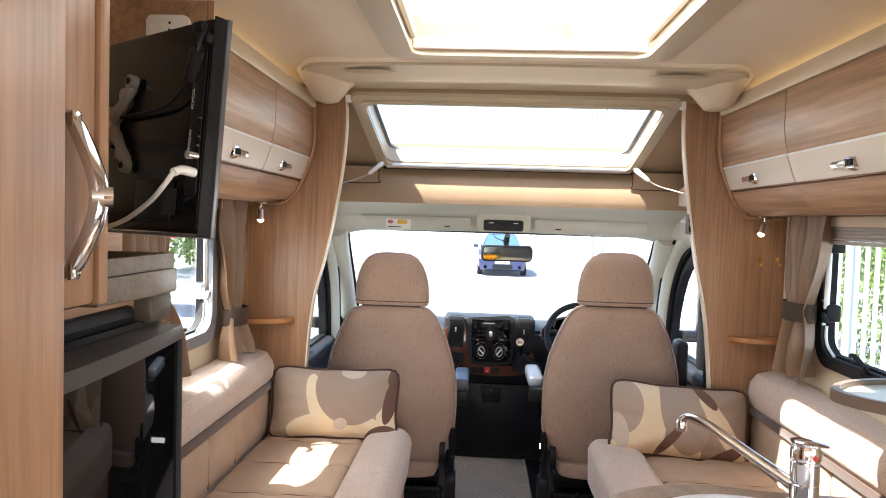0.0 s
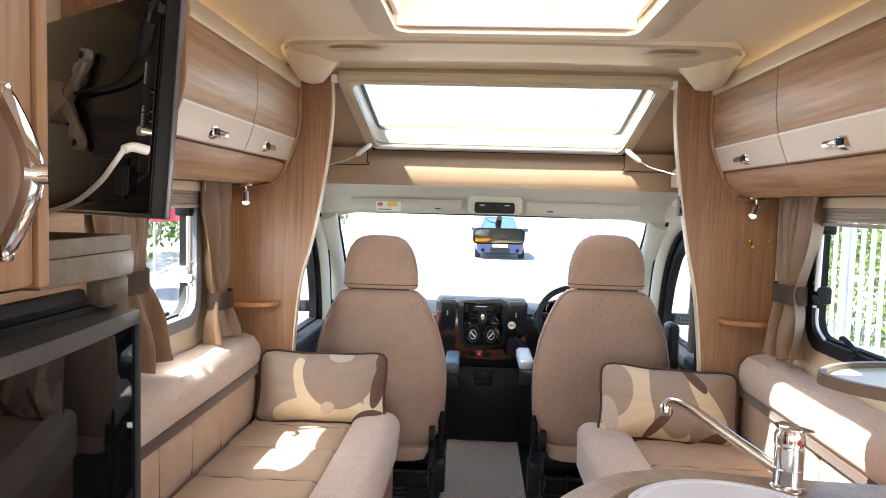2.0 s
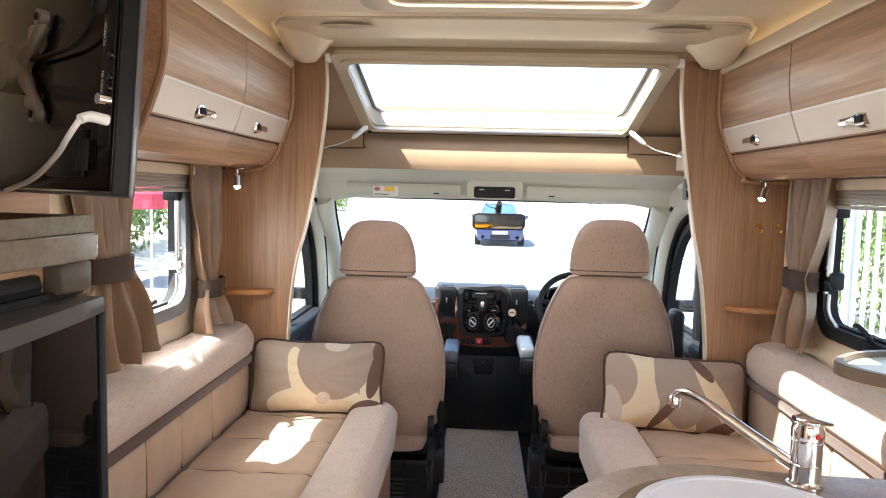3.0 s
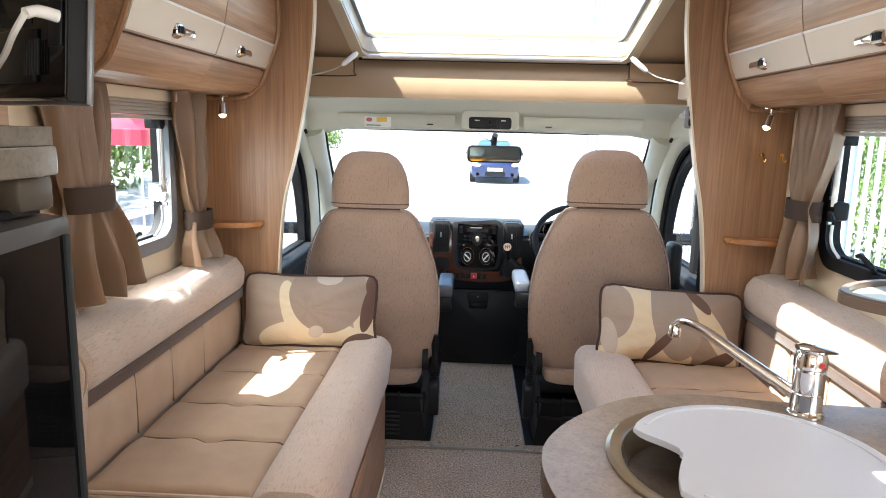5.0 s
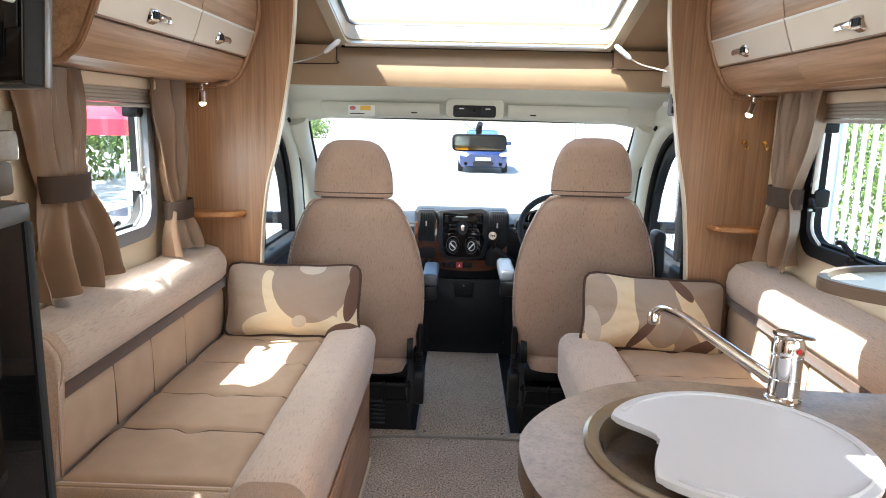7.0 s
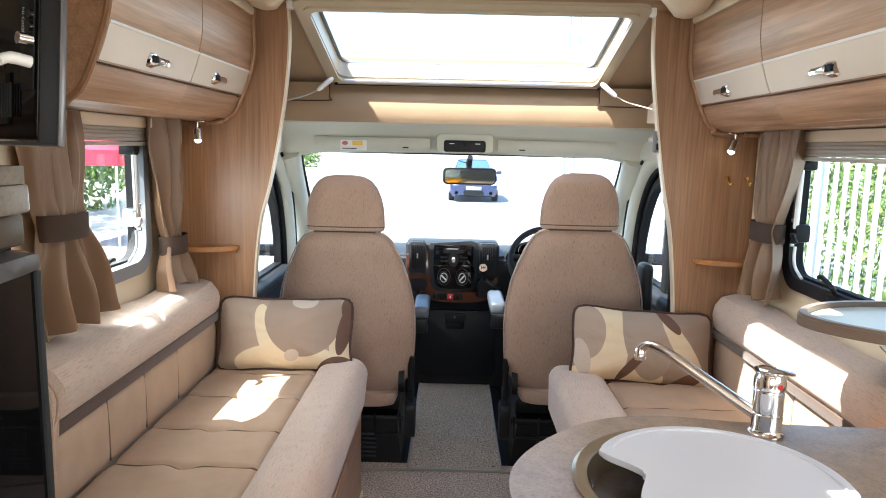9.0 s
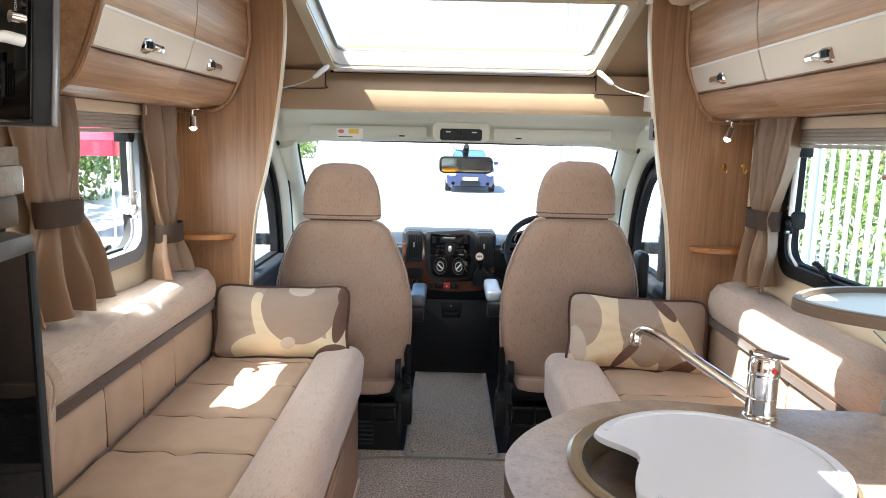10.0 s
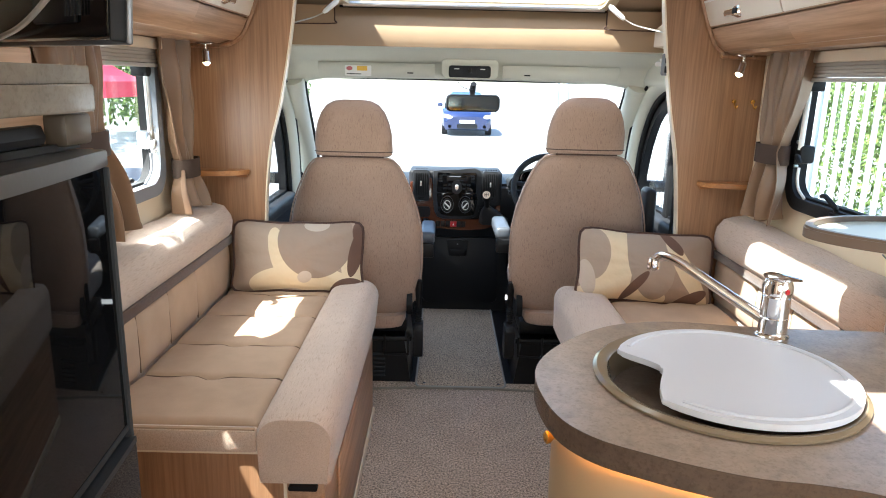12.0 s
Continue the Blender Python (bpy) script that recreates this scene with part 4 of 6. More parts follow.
def curtain(s, yc, zt, ztie, zb, wt, wtie, wb, lean, label, seed, drift=0.0):
    """A tied-back curtain: folds that gather at the band and flare below it."""
    cu = thing("curtain", (s * 1.05, yc, zb), label, "curtain", "tied curtains")
    rnd = random.Random(seed)
    ph = [rnd.uniform(0, 6.28) for _ in range(3)]

    def f(u, v):
        z = zt + (zb - zt) * v
        vt = (zt - ztie) / (zt - zb)
        if v < vt:
            k = v / vt
            w = wt + (wtie - wt) * k ** 1.6
            off = lean * (1 - k) ** 1.5
            amp = 0.024 * (1 - 0.35 * k)
        else:
            k = (v - vt) / (1 - vt)
            w = wtie + (wb - wtie) * math.sin(min(1.0, k * 1.5) * math.pi / 2)
            off = drift * k
            amp = 0.014 + 0.020 * k
        a = (u - 0.5) * w
        d = amp * (math.sin(u * 17 + ph[0] + 0.7 * math.sin(v * 4)) + 0.5 * math.sin(u * 33 + ph[1] + v * 3)) + 0.004 * math.sin(v * 13 + u * 7 + ph[2])
        return Vector((s * (1.05 - 0.02 * v) - s * d, yc + off + a, z + 0.012 * math.sin(u * 9 + ph[1]) * (v > 0.97)))
    part("cloth", sheet(90, 44, f, 0.003), curtain_mat, cu)
    loop = [(s * (1.035) - s * 0.043 * math.cos(t), yc + (wtie / 2 + 0.012) * math.sin(t)) for t in [2 * math.pi * i / 28 for i in range(28)]]
    inn = [(s * (1.035) - s * 0.039 * math.cos(t), yc + (wtie / 2 + 0.008) * math.sin(t)) for t in [2 * math.pi * i / 28 for i in range(28)]]
    part("tie_band", ring(loop, inn, "z", ztie - 0.035, ztie + 0.030), tie_cloth, cu, "dark brown tie band")


curtain(-1, 2.765, 1.515, 1.067, 0.922, 0.30, 0.135, 0.27, -0.02, "beige satin curtain gathered by a brown band beside the bulkhead", 3)
curtain(-1, 2.080, 1.50, 1.21, 0.940, 0.23, 0.165, 0.29, -0.015, "beige satin curtain tied with a brown band over the bench", 5, 0.035)
curtain(1, 2.690, 1.515, 1.170, 0.935, 0.31, 0.165, 0.27, -0.035, "taupe satin curtain tied with a brown band beside the bulkhead", 8, 0.012)

# ---- bench seats ----
seam_thread = plain("seam_thread", (0.16, 0.105, 0.07), 0.9, vary=0.1)

def cushion(x0, x1, y0, y1, z0, z1, seams, mat, parent, name="seat_cushion", nx=30, ny=220, dip=0.010, r=0.028, buttons=()):
    """A stuffed seat with cross seams that dip and pull in at mid width."""
    xm = (x0 + x1) / 2

    def top(u, v):
        x, y = x0 + (x1 - x0) * u, y0 + (y1 - y0) * v
        e = min(x - x0, x1 - x, y - y0, y1 - y)
        edge = -r * (1 - min(1.0, e / r)) ** 2
        z = z1 + edge
        for sy in seams:
            k = abs(x - xm) / (0.5 * (x1 - x0))
            line = sy - 0.020 * math.exp(-(k / 0.16) ** 2) + 0.006 * math.cos(k * 5)
            d = abs(y - line)
            z -= dip * math.exp(-(d / 0.009) ** 2) + 0.5 * dip * math.exp(-(d / 0.05) ** 2)
            z -= 0.008 * math.exp(-((x - xm) / 0.03) ** 2 - (d / 0.02) ** 2)
        return Vector((x, y, z + 0.0015 * math.sin(x * 37 + y * 21)))
    bm = sheet(nx, ny, top)
    rim = [e for e in bm.edges if len(e.link_faces) == 1]
    ex = bmesh.ops.extrude_edge_only(bm, edges=rim)
    for v in ex["geom"]:
        if isinstance(v, bmesh.types.BMVert):
            v.co.z = z0
    cu = part(name, bm, mat, parent)
    for sy in seams:
        line = []
        for i in range(41):
            x = x0 + 0.004 + (x1 - x0 - 0.008) * i / 40
            k = abs(x - xm) / (0.5 * (x1 - x0))
            y = sy - 0.020 * math.exp(-(k / 0.16) ** 2) + 0.006 * math.cos(k * 5)
            e = min(x - x0, x1 - x)
            z = z1 - r * (1 - min(1.0, e / r)) ** 2 - 1.5 * dip - 0.008 * math.exp(-((x - xm) / 0.03) ** 2)
            line.append((x, y, z + 0.0030))
        part("seam", tube(line, 0.0026, 6), seam_thread, cu)
    return cu


def bolster(x0, x1, y0, y1, z0, z1, mat, parent, r=0.05):
    xm = (x0 + x1) / 2
    sec = [p for p in rounded(x0, x1, z0 - 0.1, z1, r, 6) if p[1] > z0 + 0.02] + [(x0 + 0.004, z0), (x1 - 0.012, z0)]
    sec.sort(key=lambda p: math.atan2(p[1] - (z0 + z1) / 2, p[0] - xm))
    rows = []
    n = 44
    for i in range(n + 1):
        t = i / n
        y = y0 + (y1 - y0) * t
        e = min(t, 1 - t) * (y1 - y0)
        k = 1 - 0.07 * (1 - min(1, e / 0.014)) ** 2
        wob = 0.003 * math.sin(y * 27) + 0.002 * math.sin(y * 63)
        rows.append([(xm + (x - xm) * k, y, (z0 + z1) / 2 + (z - (z0 + z1) / 2) * (k + wob * 3)) for x, z in sec])
    return part("bolster", loft(rows), mat, parent, "pale fabric front roll")


def backrest(s, xf, y0, y1, zs, parent, seams):
    """Lower padded panels, a brown band, and a thick pale roll above."""
    z0, zb0, zb1, z1 = zs
    cuts = [y0] + seams + [y1]
    xa = xf + s * 0.012
    for a, b in zip(cuts, cuts[1:]):
        def f(u, v, a=a, b=b):
            y, z = a + (b - a) * u, z0 + (zb0 - z0) * v
            e = min((y - a), (b - y), 0.03) / 0.03
            g = min(v, 1 - v, 0.2) / 0.2
            return Vector((xa + s * 0.012 * (1 - e) ** 2 + s * 0.008 * (1 - g) ** 2, y, z))
        bp = part("back_panel", sheet(16, 10, f, 0.0), panel_suede, parent)
        if a > y0:
            part("seam", tube([(xa + s * 0.010, a, z0), (xa + s * 0.010, a, (z0 + zb0) / 2), (xa + s * 0.014, a, zb0)], 0.0022, 6), seam_thread, bp)
    part("band", box(min(xf + s * 0.004, xf + s * 0.03), max(xf + s * 0.004, xf + s * 0.03), y0 + 0.004, y1, zb0, zb1, 0.005), brown_band, parent, "dark brown band")
    xb = s * 1.097
    prof = [(xf + s * 0.012, zb1), (xf - s * 0.002, zb1 + 0.02), (xf - s * 0.008, zb1 + 0.06), (xf - s * 0.002, z1 - 0.045), (xf + s * 0.022, z1 - 0.012), (xf + s * 0.06, z1), (xb - s * 0.02, z1 + 0.004), (xb, z1 - 0.01), (xb, zb1)]
    rows = []
    for i in range(41):
        t = i / 40
        y = y0 + (y1 - y0) * t
        e = min(t, 1 - t) * (y1 - y0)
        k = 0.02 * (1 - min(1, e / 0.03)) ** 2
        rows.append([(x + (s * k if abs(x - xb) > 0.03 else 0), y, z + (0.003 * math.sin(y * 19 + x * 30) - k) * (z > zb1 + 0.03)) for x, z in prof])
    part("top_roll", loft(rows), pale_cloth, parent, "pale slubbed fabric top roll")
    part("core", box(min(xf + s * 0.03, xb), max(xf + s * 0.03, xb), y0 + 0.002, y1, z0 - 0.05, zb1 + 0.01, 0.012), pale_cloth, parent)
    cap = prof[1:7] + [(xb, z1 - 0.01), (xb, z0 - 0.06), (xf + s * 0.02, z0 - 0.06), (xf + s * 0.012, zb0)]
    part("end_cap", prism(cap, "y", y0 - 0.022, y0 + 0.004, 0.010, seg=3), pale_cloth, parent, "pale fabric end of the backrest")
    part("end_piping", tube(smooth_line([(x, y0 - 0.010, z) for x, z in [(xf + s * 0.014, z0), (xf + s * 0.010, zb0), (xf + s * 0.006, zb1)] + prof[1:6]], 3), 0.0035, 6), panel_suede, parent)


benchL = thing("bench_seat", (-0.74, 2.35, 0), "beige upholstered bench seat on a wood base", "bench", "bench seats")
bm = box(-1.098, -0.385, 1.80, 2.968, 0.0, 0.45)
part("base", bm, wood_y, benchL, smooth=False)
end = [(-1.098, 0.0), (-0.478, 0.0), (-0.478, 0.42)] + [(-0.548 + 0.07 * math.cos(t), 0.433 + 0.07 * math.sin(t)) for t in [math.pi / 2 * i / 6 for i in range(0, 7)]] + [(-1.098, 0.503)]
part("end_panel", prism(end, "y", 1.785, 1.799), wood_z, benchL, smooth=False)
part("end_trim", tube([(a, 1.784, b) for a, b in curve2(end[1:], 2)], 0.005, 6), cream_gloss, benchL)
part("locker_flap", box(-0.3845, -0.376, 2.0, 2.55, 0.06, 0.36, 0.003), wood_y, benchL)
part("skirting", box(-0.3845, -0.376, 1.80, 2.968, 0.0, 0.035, 0.003), cream_gloss, benchL, "pale skirting strip")
part("vent_grip", prism(rounded(-0.472, -0.400, 0.398, 0.412, 0.006), "y", 1.785, 1.7995), dark, benchL)
cushion(-0.955, -0.535, 1.800, 2.955, 0.45, 0.572, [2.085, 2.325, 2.60, 2.85], tan_suede, benchL)
part("front_border", box(-0.95, -0.54, 1.770, 1.803, 0.5065, 0.566, 0.010), pale_cloth, benchL)
part("border_piping", tube([(-0.95, 1.780, 0.567), (-0.545, 1.780, 0.567)], 0.0045, 6), panel_suede, benchL)
bolster(-0.545, -0.355, 1.765, 2.95, 0.425, 0.607, pale_cloth, benchL, 0.062)
backrest(-1, -0.935, 1.835, 2.955, (0.56, 0.742, 0.776, 0.905), benchL, [2.105, 2.33, 2.575])

benchR = thing("bench_seat", (0.74, 2.35, 0), "beige upholstered bench seat beyond the worktop, sunlit on its back", "bench", "bench seats")
part("base", box(0.40, 1.098, 1.80, 2.968, 0.0, 0.45), wood_y, benchR, smooth=False)
part("skirting", box(0.391, 0.3995, 1.80, 2.968, 0.0, 0.035, 0.003), cream_gloss, benchR)
cushion(0.545, 0.975, 1.775, 2.955, 0.45, 0.572, [2.085, 2.325, 2.60, 2.86], tan_suede, benchR)
bolster(0.350, 0.552, 1.765, 2.95, 0.425, 0.600, pale_cloth, benchR)
backrest(1, 0.972, 1.80, 2.955, (0.56, 0.725, 0.757, 0.90), benchR, [2.105, 2.33, 2.575])

# ---- scatter cushions ----
TAUPE, MID, BROWN, CREAMC, PALE = (0.30, 0.225, 0.175), (0.36, 0.28, 0.22), (0.13, 0.072, 0.052), (0.66, 0.55, 0.38), (0.50, 0.42, 0.35)
GREY = (0.33, 0.265, 0.215)
clothL = shapes_cloth("cushion_print_one", MID, [(0.02, -0.11, 0.20, 0.075, 0, CREAMC), (-0.065, 0.01, 0.035, 0.105, 14, CREAMC), (0.245, -0.04, 0.07, 0.11, 0, CREAMC), (0.20, -0.16, 0.085, 0.075, 30, BROWN),
                                                 (0.075, 0.07, 0.145, 0.155, 0, TAUPE), (0.23, 0.02, 0.026, 0.10, -12, BROWN), (0.075, 0.125, 0.05, 0.028, 0, PALE), (0.275, 0.10, 0.06, 0.07, 0, BROWN),
                                                 (0.035, -0.08, 0.028, 0.022, 20, PALE), (-0.05, -0.145, 0.07, 0.02, 8, PALE)])
clothR = shapes_cloth("cushion_print_two", TAUPE, [(-0.135, 0.0, 0.075, 0.19, 0, CREAMC), (-0.215, 0.04, 0.072, 0.105, 0, MID), (-0.13, -0.125, 0.15, 0.055, 0, CREAMC), (-0.02, -0.12, 0.10, 0.05, 0, CREAMC), (0.01, 0.04, 0.09, 0.165, 10, GREY),
                                                   (-0.045, -0.075, 0.075, 0.018, 50, BROWN), (-0.225, -0.055, 0.03, 0.07, 12, PALE), (0.155, -0.02, 0.034, 0.15, 34, CREAMC), (0.17, -0.115, 0.075, 0.024, 28, BROWN), (0.09, 0.10, 0.02, 0.06, 40, BROWN)])


def scatter(name, w, h, d, cloth, m, label):
    """A plump oblong cushion with piped edges; faces along its own y."""
    c = thing(name, (0, 0, 0), label, "cushion", "scatter cushions")

    def outline(t):
        a, b = math.cos(t), math.sin(t)
        k = (abs(a) ** 9 + abs(b) ** 9) ** (-1 / 9)
        x, z = a * k, b * k
        pinch = 1 - 0.035 * (1 - abs(z)) - 0.02
        pinz = 1 - 0.10 * (1 - x * x) + 0.012 * math.sin(7 * x + 1) * (1 - x * x)
        return x * (1 - 0.045 * (1 - z * z) + 0.008 * math.sin(5 * z)) * w * 0.508, z * pinz * h * 0.515

    def side(sg):
        def f(u, v):
            x, z = outline(2 * math.pi * u)
            puff = (1 - v ** 2.6) ** 0.75 if v < 1 else 0
            crease = 0.004 * math.sin(u * 60) * v * v * (1 - v) * 4
            return Vector((x * v, sg * (d / 2 * puff + crease), z * v))
        return f
    bm = sheet(64, 12, side(-1), closed_u=True)
    sheet(64, 12, side(1), closed_u=True, bm=bm)
    bmesh.ops.remove_doubles(bm, verts=bm.verts, dist=1e-4)
    part("cover", bm, cloth, c)
    pts = [Vector((outline(2 * math.pi * k / 72)[0], 0, outline(2 * math.pi * k / 72)[1])) for k in range(73)]
    part("piping", tube(pts, 0.0058, 8), piping, c, "dark brown piping")
    c.matrix_basis = m
    return c


scatter("scatter_cushion", 0.515, 0.285, 0.135, clothL, pose(-0.672, 2.915, 0.700, -17, 0, 2), "oblong taupe and cream patterned cushion leaning on the passenger seat")
scatter("scatter_cushion", 0.525, 0.285, 0.135, clothR, pose(0.688, 2.885, 0.695, -17, 2.5, -3), "oblong cream and brown patterned cushion leaning on the driver seat")

# ---- kitchen worktop ----
kit = thing("kitchen_unit", (0.55, 1.3, 0), "curved cream kitchen unit with an amber light under its worktop", "kitchen unit")
edge = curve2([(1.098, 1.70), (0.86, 1.69), (0.57, 1.705), (0.40, 1.728), (0.26, 1.692), (0.146, 1.592), (0.080, 1.487), (0.063, 1.39), (0.080, 1.274), (0.125, 1.205), (0.195, 1.160), (0.262, 1.127), (0.33, 1.103), (0.40, 1.092), (0.475, 1.068), (0.53, 1.02), (0.56, 0.90)], 5)
out = edge + [(0.57, 0.2), (0.57, -0.6), (1.098, -0.6)]
inner = [(0.40 + 0.205 * math.cos(t), 1.42 + 0.205 * math.sin(t)) for t in [2 * math.pi * k / 40 for k in range(40)]]
bm = bmesh.new()
vo = [bm.verts.new((a, b, 0.88)) for a, b in out]
vi = [bm.verts.new((a, b, 0.88)) for a, b in inner]
es = [bm.edges.new((vo[i], vo[(i + 1) % len(vo)])) for i in range(len(vo))] + [bm.edges.new((vi[i], vi[(i + 1) % 40])) for i in range(40)]
bmesh.ops.triangle_fill(bm, use_beauty=True, edges=es)
top = solid("worktop", bm, stone, "mottled stone-effect laminate worktop with a round cut-out", "worktop", smooth=False)
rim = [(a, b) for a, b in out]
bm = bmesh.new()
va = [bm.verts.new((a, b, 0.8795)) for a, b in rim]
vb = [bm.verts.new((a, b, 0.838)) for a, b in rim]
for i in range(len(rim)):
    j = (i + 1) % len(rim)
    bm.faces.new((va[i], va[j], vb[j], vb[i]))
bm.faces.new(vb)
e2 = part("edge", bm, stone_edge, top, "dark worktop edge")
bodyo = [(a + (0.5 - a) * 0.085 if a < 0.5 else a, b + (1.4 - b) * 0.07 if b > 1.0 else b) for a, b in out]
part("curved_front", ring(bodyo, [(a + (0.7 - a) * 0.03, b + (0.9 - b) * 0.03) for a, b in bodyo], "z", 0.06, 0.828), plain("kitchen_front", (0.44, 0.325, 0.19), 0.4, vary=0.04), kit)
ledo = [(a + (0.5 - a) * 0.06 if a < 0.5 else a, b + (1.4 - b) * 0.05 if b > 1.0 else b) for a, b in out]
part("light_channel", ring(ledo, [(a + (0.7 - a) * 0.03, b + (0.9 - b) * 0.03) for a, b in ledo], "z", 0.8285, 0.8375), led_glow, kit, "amber light strip under the worktop")
part("plinth", prism([(a + (0.6 - a) * 0.2 if a < 0.55 else a, b + (1.35 - b) * 0.15 if b > 1.0 else b) for a, b in out], "z", 0.0, 0.06), dark, kit)
kb = part("door_knob", lathe([(0.004, 0), (0.0065, 0.004), (0.004, 0.010), (0.011, 0.018), (0.012, 0.024), (0.006, 0.028)], (0, 0, 0), 18, "z"), brass, kit, "brass push knob")
for v in kb.data.vertices:
    v.co += BASE[kit]
kb.matrix_basis = Matrix.Translation(Vector((0.106, 1.379, 0.785)) - BASE[kit]) @ pose(0, 0, 0, 0, -90, 8)

sink = thing("sink", (0.40, 1.42, 0.88), "round cream sink set in the worktop", "sink")
part("bowl", lathe([(0.228, 0.0015), (0.229, 0.006), (0.222, 0.0105), (0.212, 0.009), (0.203, 0.002), (0.196, -0.03), (0.175, -0.12), (0.12, -0.14), (0.02, -0.142), (0.02, -0.148), (0.13, -0.147), (0.185, -0.125), (0.2045, -0.03), (0.2045, 0.0)], (0.40, 1.42, 0.88), 56, cap=False), sink_mat, sink)
part("plug_hole", lathe([(0.028, 0.0), (0.03, 0.004), (0.015, 0.005)], (0.40, 1.42, 0.739), 20), chrome, sink)
bc = (0.412, 1.415)
arc = [(bc[0] + 0.203 * math.cos(t), bc[1] + 0.203 * math.sin(t)) for t in [radians(-143 + (154 + 143) * k / 60) for k in range(61)]]
bite = curve2([(0.228, 1.502), (0.245, 1.476), (0.272, 1.448), (0.287, 1.425), (0.285, 1.404), (0.262, 1.345), (0.25, 1.293)], 4)[1:-1]
board = thing("sink_cover", (0.41, 1.41, 0.892), "white chopping board cover with a notch lying over the sink", "chopping board")
part("board", prism(arc + bite, "z", 0.892, 0.903, 0.003), board_white, board)
groove = [(bc[0] + 0.187 * math.cos(t), bc[1] + 0.187 * math.sin(t), 0.9028) for t in [radians(-135 + (148 + 135) * k / 60) for k in range(61)]]
part("groove", tube(groove, 0.0042, 6), plain("groove_grey", (0.52, 0.51, 0.54), 0.4, vary=0.02), board)

tap = thing("mixer_tap", (0.588, 1.645, 0.88), "chrome single-lever mixer tap with a long spout", "tap")
tx, ty = 0.590, 1.648
part("body", lathe([(0.034, 0.0), (0.034, 0.004), (0.030, 0.008), (0.0285, 0.012), (0.0285, 0.043), (0.027, 0.0445), (0.0285, 0.046), (0.0285, 0.088), (0.026, 0.090)], (tx, ty, 0.881), 32), chrome, tap)
part("cap", lathe([(0.0275, 0.0905), (0.030, 0.094), (0.030, 0.112), (0.026, 0.124), (0.015, 0.130), (0.002, 0.1315)], (tx, ty, 0.881), 32), chrome, tap)
part("lever", loft([[(tx + dx, ty + w * math.cos(t) - dx * 0.35, 1.004 + h * math.sin(t) + dz) for t in [2 * math.pi * k / 12 for k in range(12)]] for dx, w, h, dz in ((-0.024, 0.012, 0.005, 0.006), (-0.01, 0.024, 0.007, 0.007), (0.014, 0.020, 0.006, 0.006), (0.030, 0.015, 0.004, 0.0045), (0.038, 0.010, 0.003, 0.004))]), chrome, tap)
sp = smooth_line([(tx - 0.015, ty + 0.008, 0.915), (tx - 0.08, ty + 0.05, 0.954), (tx - 0.155, ty + 0.098, 1.000), (tx - 0.188, ty + 0.120, 1.015), (tx - 0.206, ty + 0.132, 1.016), (tx - 0.217, ty + 0.139, 1.006)], 6)
part("spout", tube(sp, [0.0125 - 0.003 * i / (len(sp) - 1) for i in range(len(sp))], 16), chrome, tap)
part("nozzle", lathe([(0.0115, 0.0), (0.013, 0.003), (0.013, 0.018), (0.010, 0.026)], (tx - 0.218, ty + 0.1395, 0.983), 18), chrome, tap)
part("hot_mark", cyl((tx + 0.006, ty - 0.0292, 0.986), (tx + 0.007, ty - 0.0312, 0.986), 0.0055, 12), red_mat, tap, "red and blue temperature mark")

# raised tray shelf on a clear panel at the worktop's far end
tray = thing("tray_shelf", (0.95, 1.9, 1.06), "oval tray shelf with a brown rim on a clear panel", "shelf")
to = curve2([(1.098, 1.60), (0.93, 1.66), (0.80, 1.76), (0.752, 1.85), (0.775, 1.92), (0.85, 1.985), (0.95, 2.02), (1.098, 2.03)], 6)
ti = [(a + (1.0 - a) * 0.07, b + (1.83 - b) * 0.07) for a, b in to]
part("tray_base", prism(to, "z", 1.050, 1.062), tray_mat, tray)
part("rim", ring(to + [(1.1, 1.83)], ti + [(1.099, 1.83)], "z", 1.0625, 1.076), tray_rim, tray, "brown rim")
part("edge_band", ring([(a + (a - 1.0) * 0.012, b + (b - 1.83) * 0.012) for a, b in to] + [(1.1, 1.83)], [(a, b) for a, b in to] + [(1.0995, 1.83)], "z", 1.048, 1.070), tray_rim, tray)
cp = curve2([(1.095, 1.05), (0.86, 1.05), (0.862, 1.04), (0.905, 0.99), (0.925, 0.935), (0.905, 0.90), (0.90, 0.882), (1.095, 0.882)], 1)
pn = part("clear_panel", prism([(1.095, 1.049), (0.83, 1.049), (0.86, 1.02), (0.895, 0.965), (0.905, 0.92), (0.895, 0.895), (0.888, 0.882), (1.095, 0.882)], "y", 1.70, 1.706), tint_glass, tray, "clear acrylic panel")
pn.visible_shadow = False
part("panel_edge", tube(smooth_line([(0.83, 1.703, 1.049), (0.865, 1.703, 1.015), (0.895, 1.703, 0.965), (0.905, 1.703, 0.92), (0.892, 1.703, 0.884)], 5), 0.0016, 6), grey_frame, tray)
part("clamp", lathe([(0.012, 0), (0.013, 0.012), (0.011, 0.026)], (0.862, 1.68, 0.881), 16), steel, tray)

# ---- kitchen locker on the right, near the camera ----
near = thing("kitchen_locker", (0.85, 1.0, 1.36), "kitchen wall locker with a cream front over a wood rail", "locker")
part("body", box(0.645, 1.098, -0.4, 1.392, 1.386, 1.98, 0.004), wood_y, near)
part("door", prism([(0.629, 1.388), (0.6445, 1.388), (0.6445, 1.95), (0.606, 1.95), (0.615, 1.65)], "y", 0.75, 1.400, 0.003), cream_gloss, near, "cream front")
part("under_rail", box(0.620, 1.098, -0.4, 1.404, 1.368, 1.3775, 0.004), wood_y, near)

